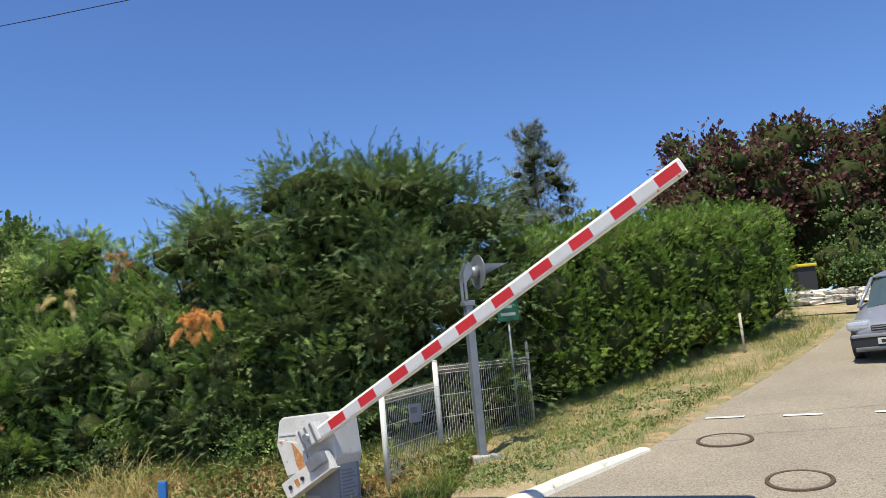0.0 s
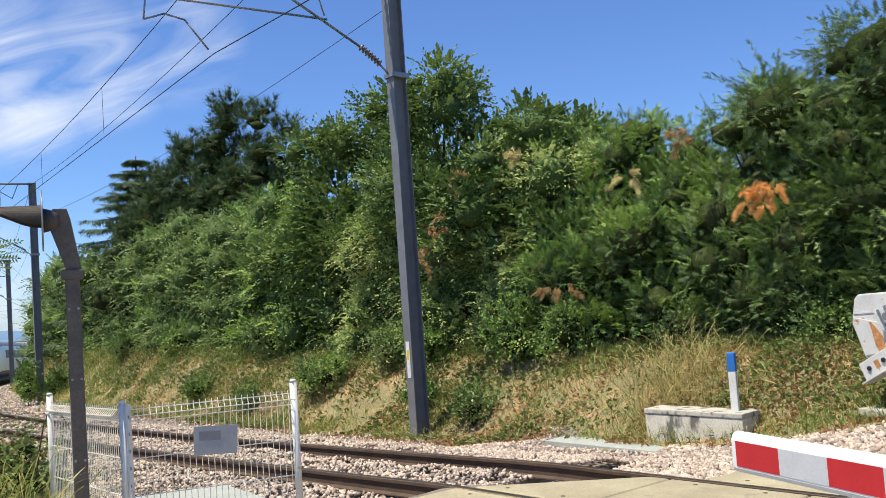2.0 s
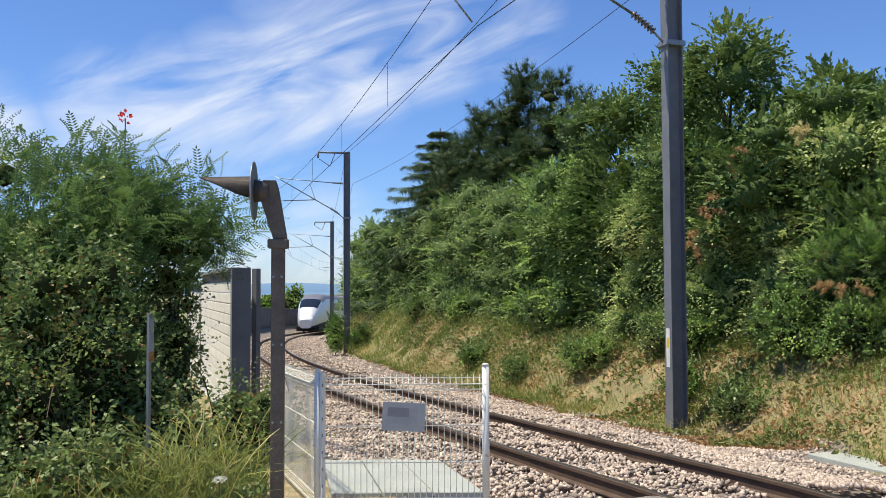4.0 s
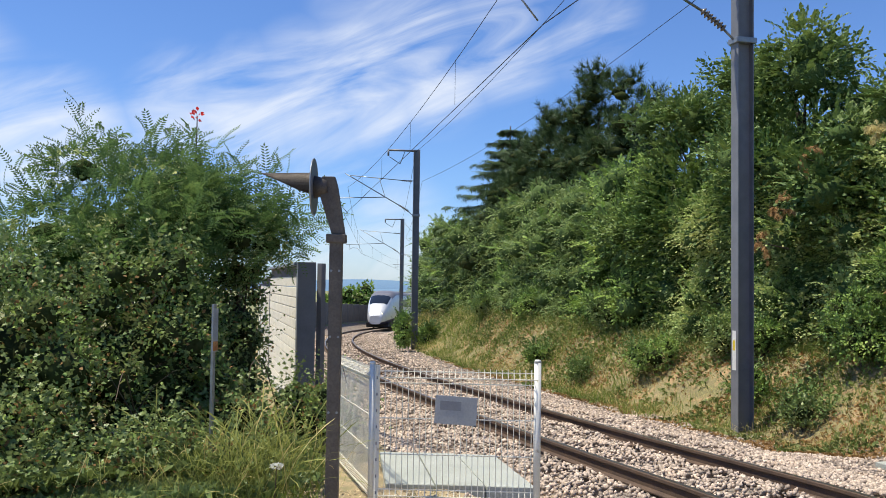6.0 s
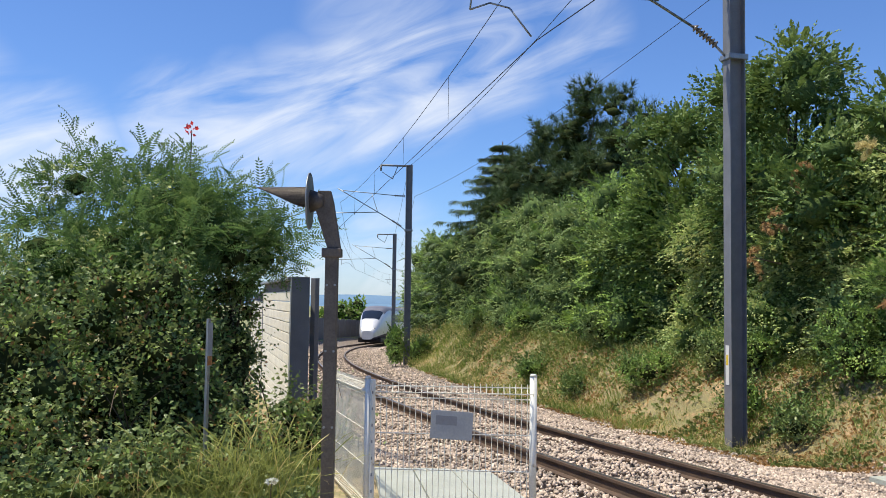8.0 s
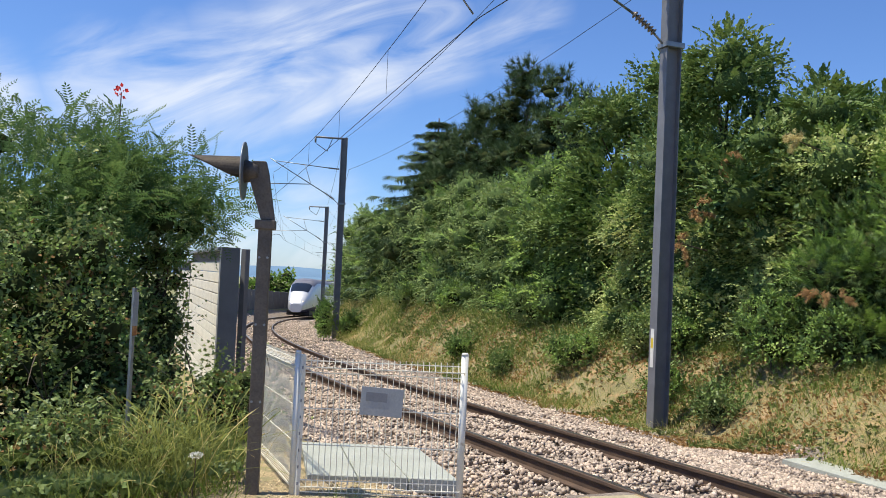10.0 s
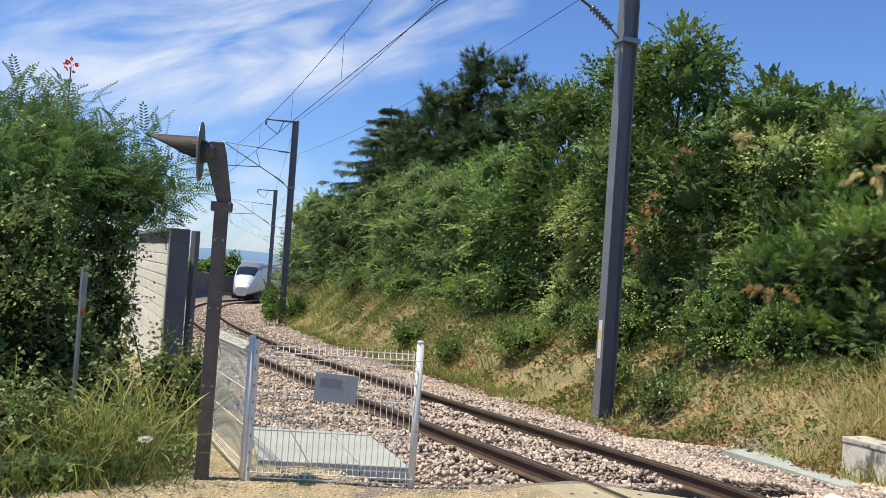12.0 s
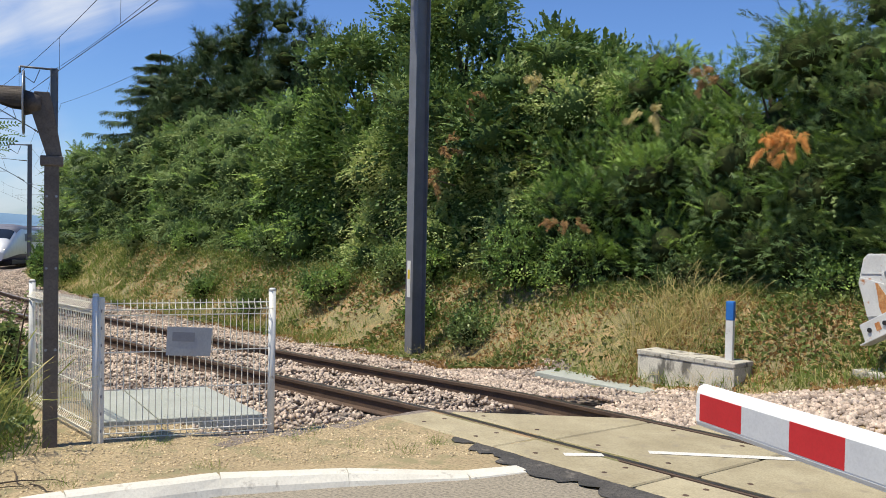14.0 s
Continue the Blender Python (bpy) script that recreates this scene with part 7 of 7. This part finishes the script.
for k, (x, y, h, w) in enumerate(((15.5, 40, 7, 8), (24, 44, 8, 9), (32, 40, 8, 9), (9.5, 41, 5, 6))):
    round_tree("garden_tree", x, y, h, w, [("foliage", 7000, "broad", 0.3, L_maple if k % 2 else L_broad, dict(up=0.1))], "leafy green tree behind the garden", 840 + k)

# ---- distance: trees beyond the curve, a house and blue hills ----
for k, (turn, d, h, w) in enumerate(((0.0, 108, 6.6, 5.6), (1.6, 110, 5.2, 3.6), (-2.6, 122, 3.6, 5))):
    r = np.random.RandomState(900 + k)
    yaw = radians(61.7 + turn)
    x, y = -math.sin(yaw) * d, math.cos(yaw) * d
    plant("willow_tree", x, y, shrub_clumps(w, w, h, 22, r), [("foliage", 4200, "broad", 0.42, L_clip, dict(up=0.0, droop=0.3))], "pale green rounded tree beyond the noise wall", "tree", seed=900 + k, z=-4.6)
yaw = radians(59.7)
hs = thing("house", pose(-math.sin(yaw) * 128, math.cos(yaw) * 128, -7.2, 0, 0, 20), "low house with a red tiled roof beyond the wall", "house")
part("wall", boxed((-5, -4, 0), (5, 4, 3.6), 0.03), M_wallplank, hs)
part("roof", prism(((-5.5, 3.5), (5.5, 3.5), (0, 5.6)), -4.4, 4.4, 0.02), surface("red roof tiles", (0.42, 0.13, 0.07), (0.34, 0.10, 0.06), 1, 0.85, 0.3, 0, 6.0, 0.4), hs)
M_hill = plain("hazy blue hills", (0.16, 0.27, 0.42), 1.0)
for j, (dist, h0, amp) in enumerate(((4300, 18, 30), (3300, -22, 20))):
    n = 160
    V, F = [], []
    for k in range(n + 1):
        a = radians(-60 + 220 * k / n)
        top = h0 + amp * (0.5 * math.sin(a * 5 + j) + 0.3 * math.sin(a * 13 + 2 * j) + 0.2 * math.sin(a * 31))
        V += [(-math.sin(a) * dist, math.cos(a) * dist, -120), (-math.sin(a) * dist, math.cos(a) * dist, top), (-math.sin(a) * dist * 1.03, math.cos(a) * dist * 1.03, -120)]
        if k:
            b_ = 3 * (k - 1)
            F += [(b_, b_ + 3, b_ + 4, b_ + 1), (b_ + 1, b_ + 4, b_ + 5, b_ + 2)]
    tagged(fast("backdrop_hills", np.array(V), np.array(F), M_hill), "hazy blue line of distant hills", "hills", kind="structure")
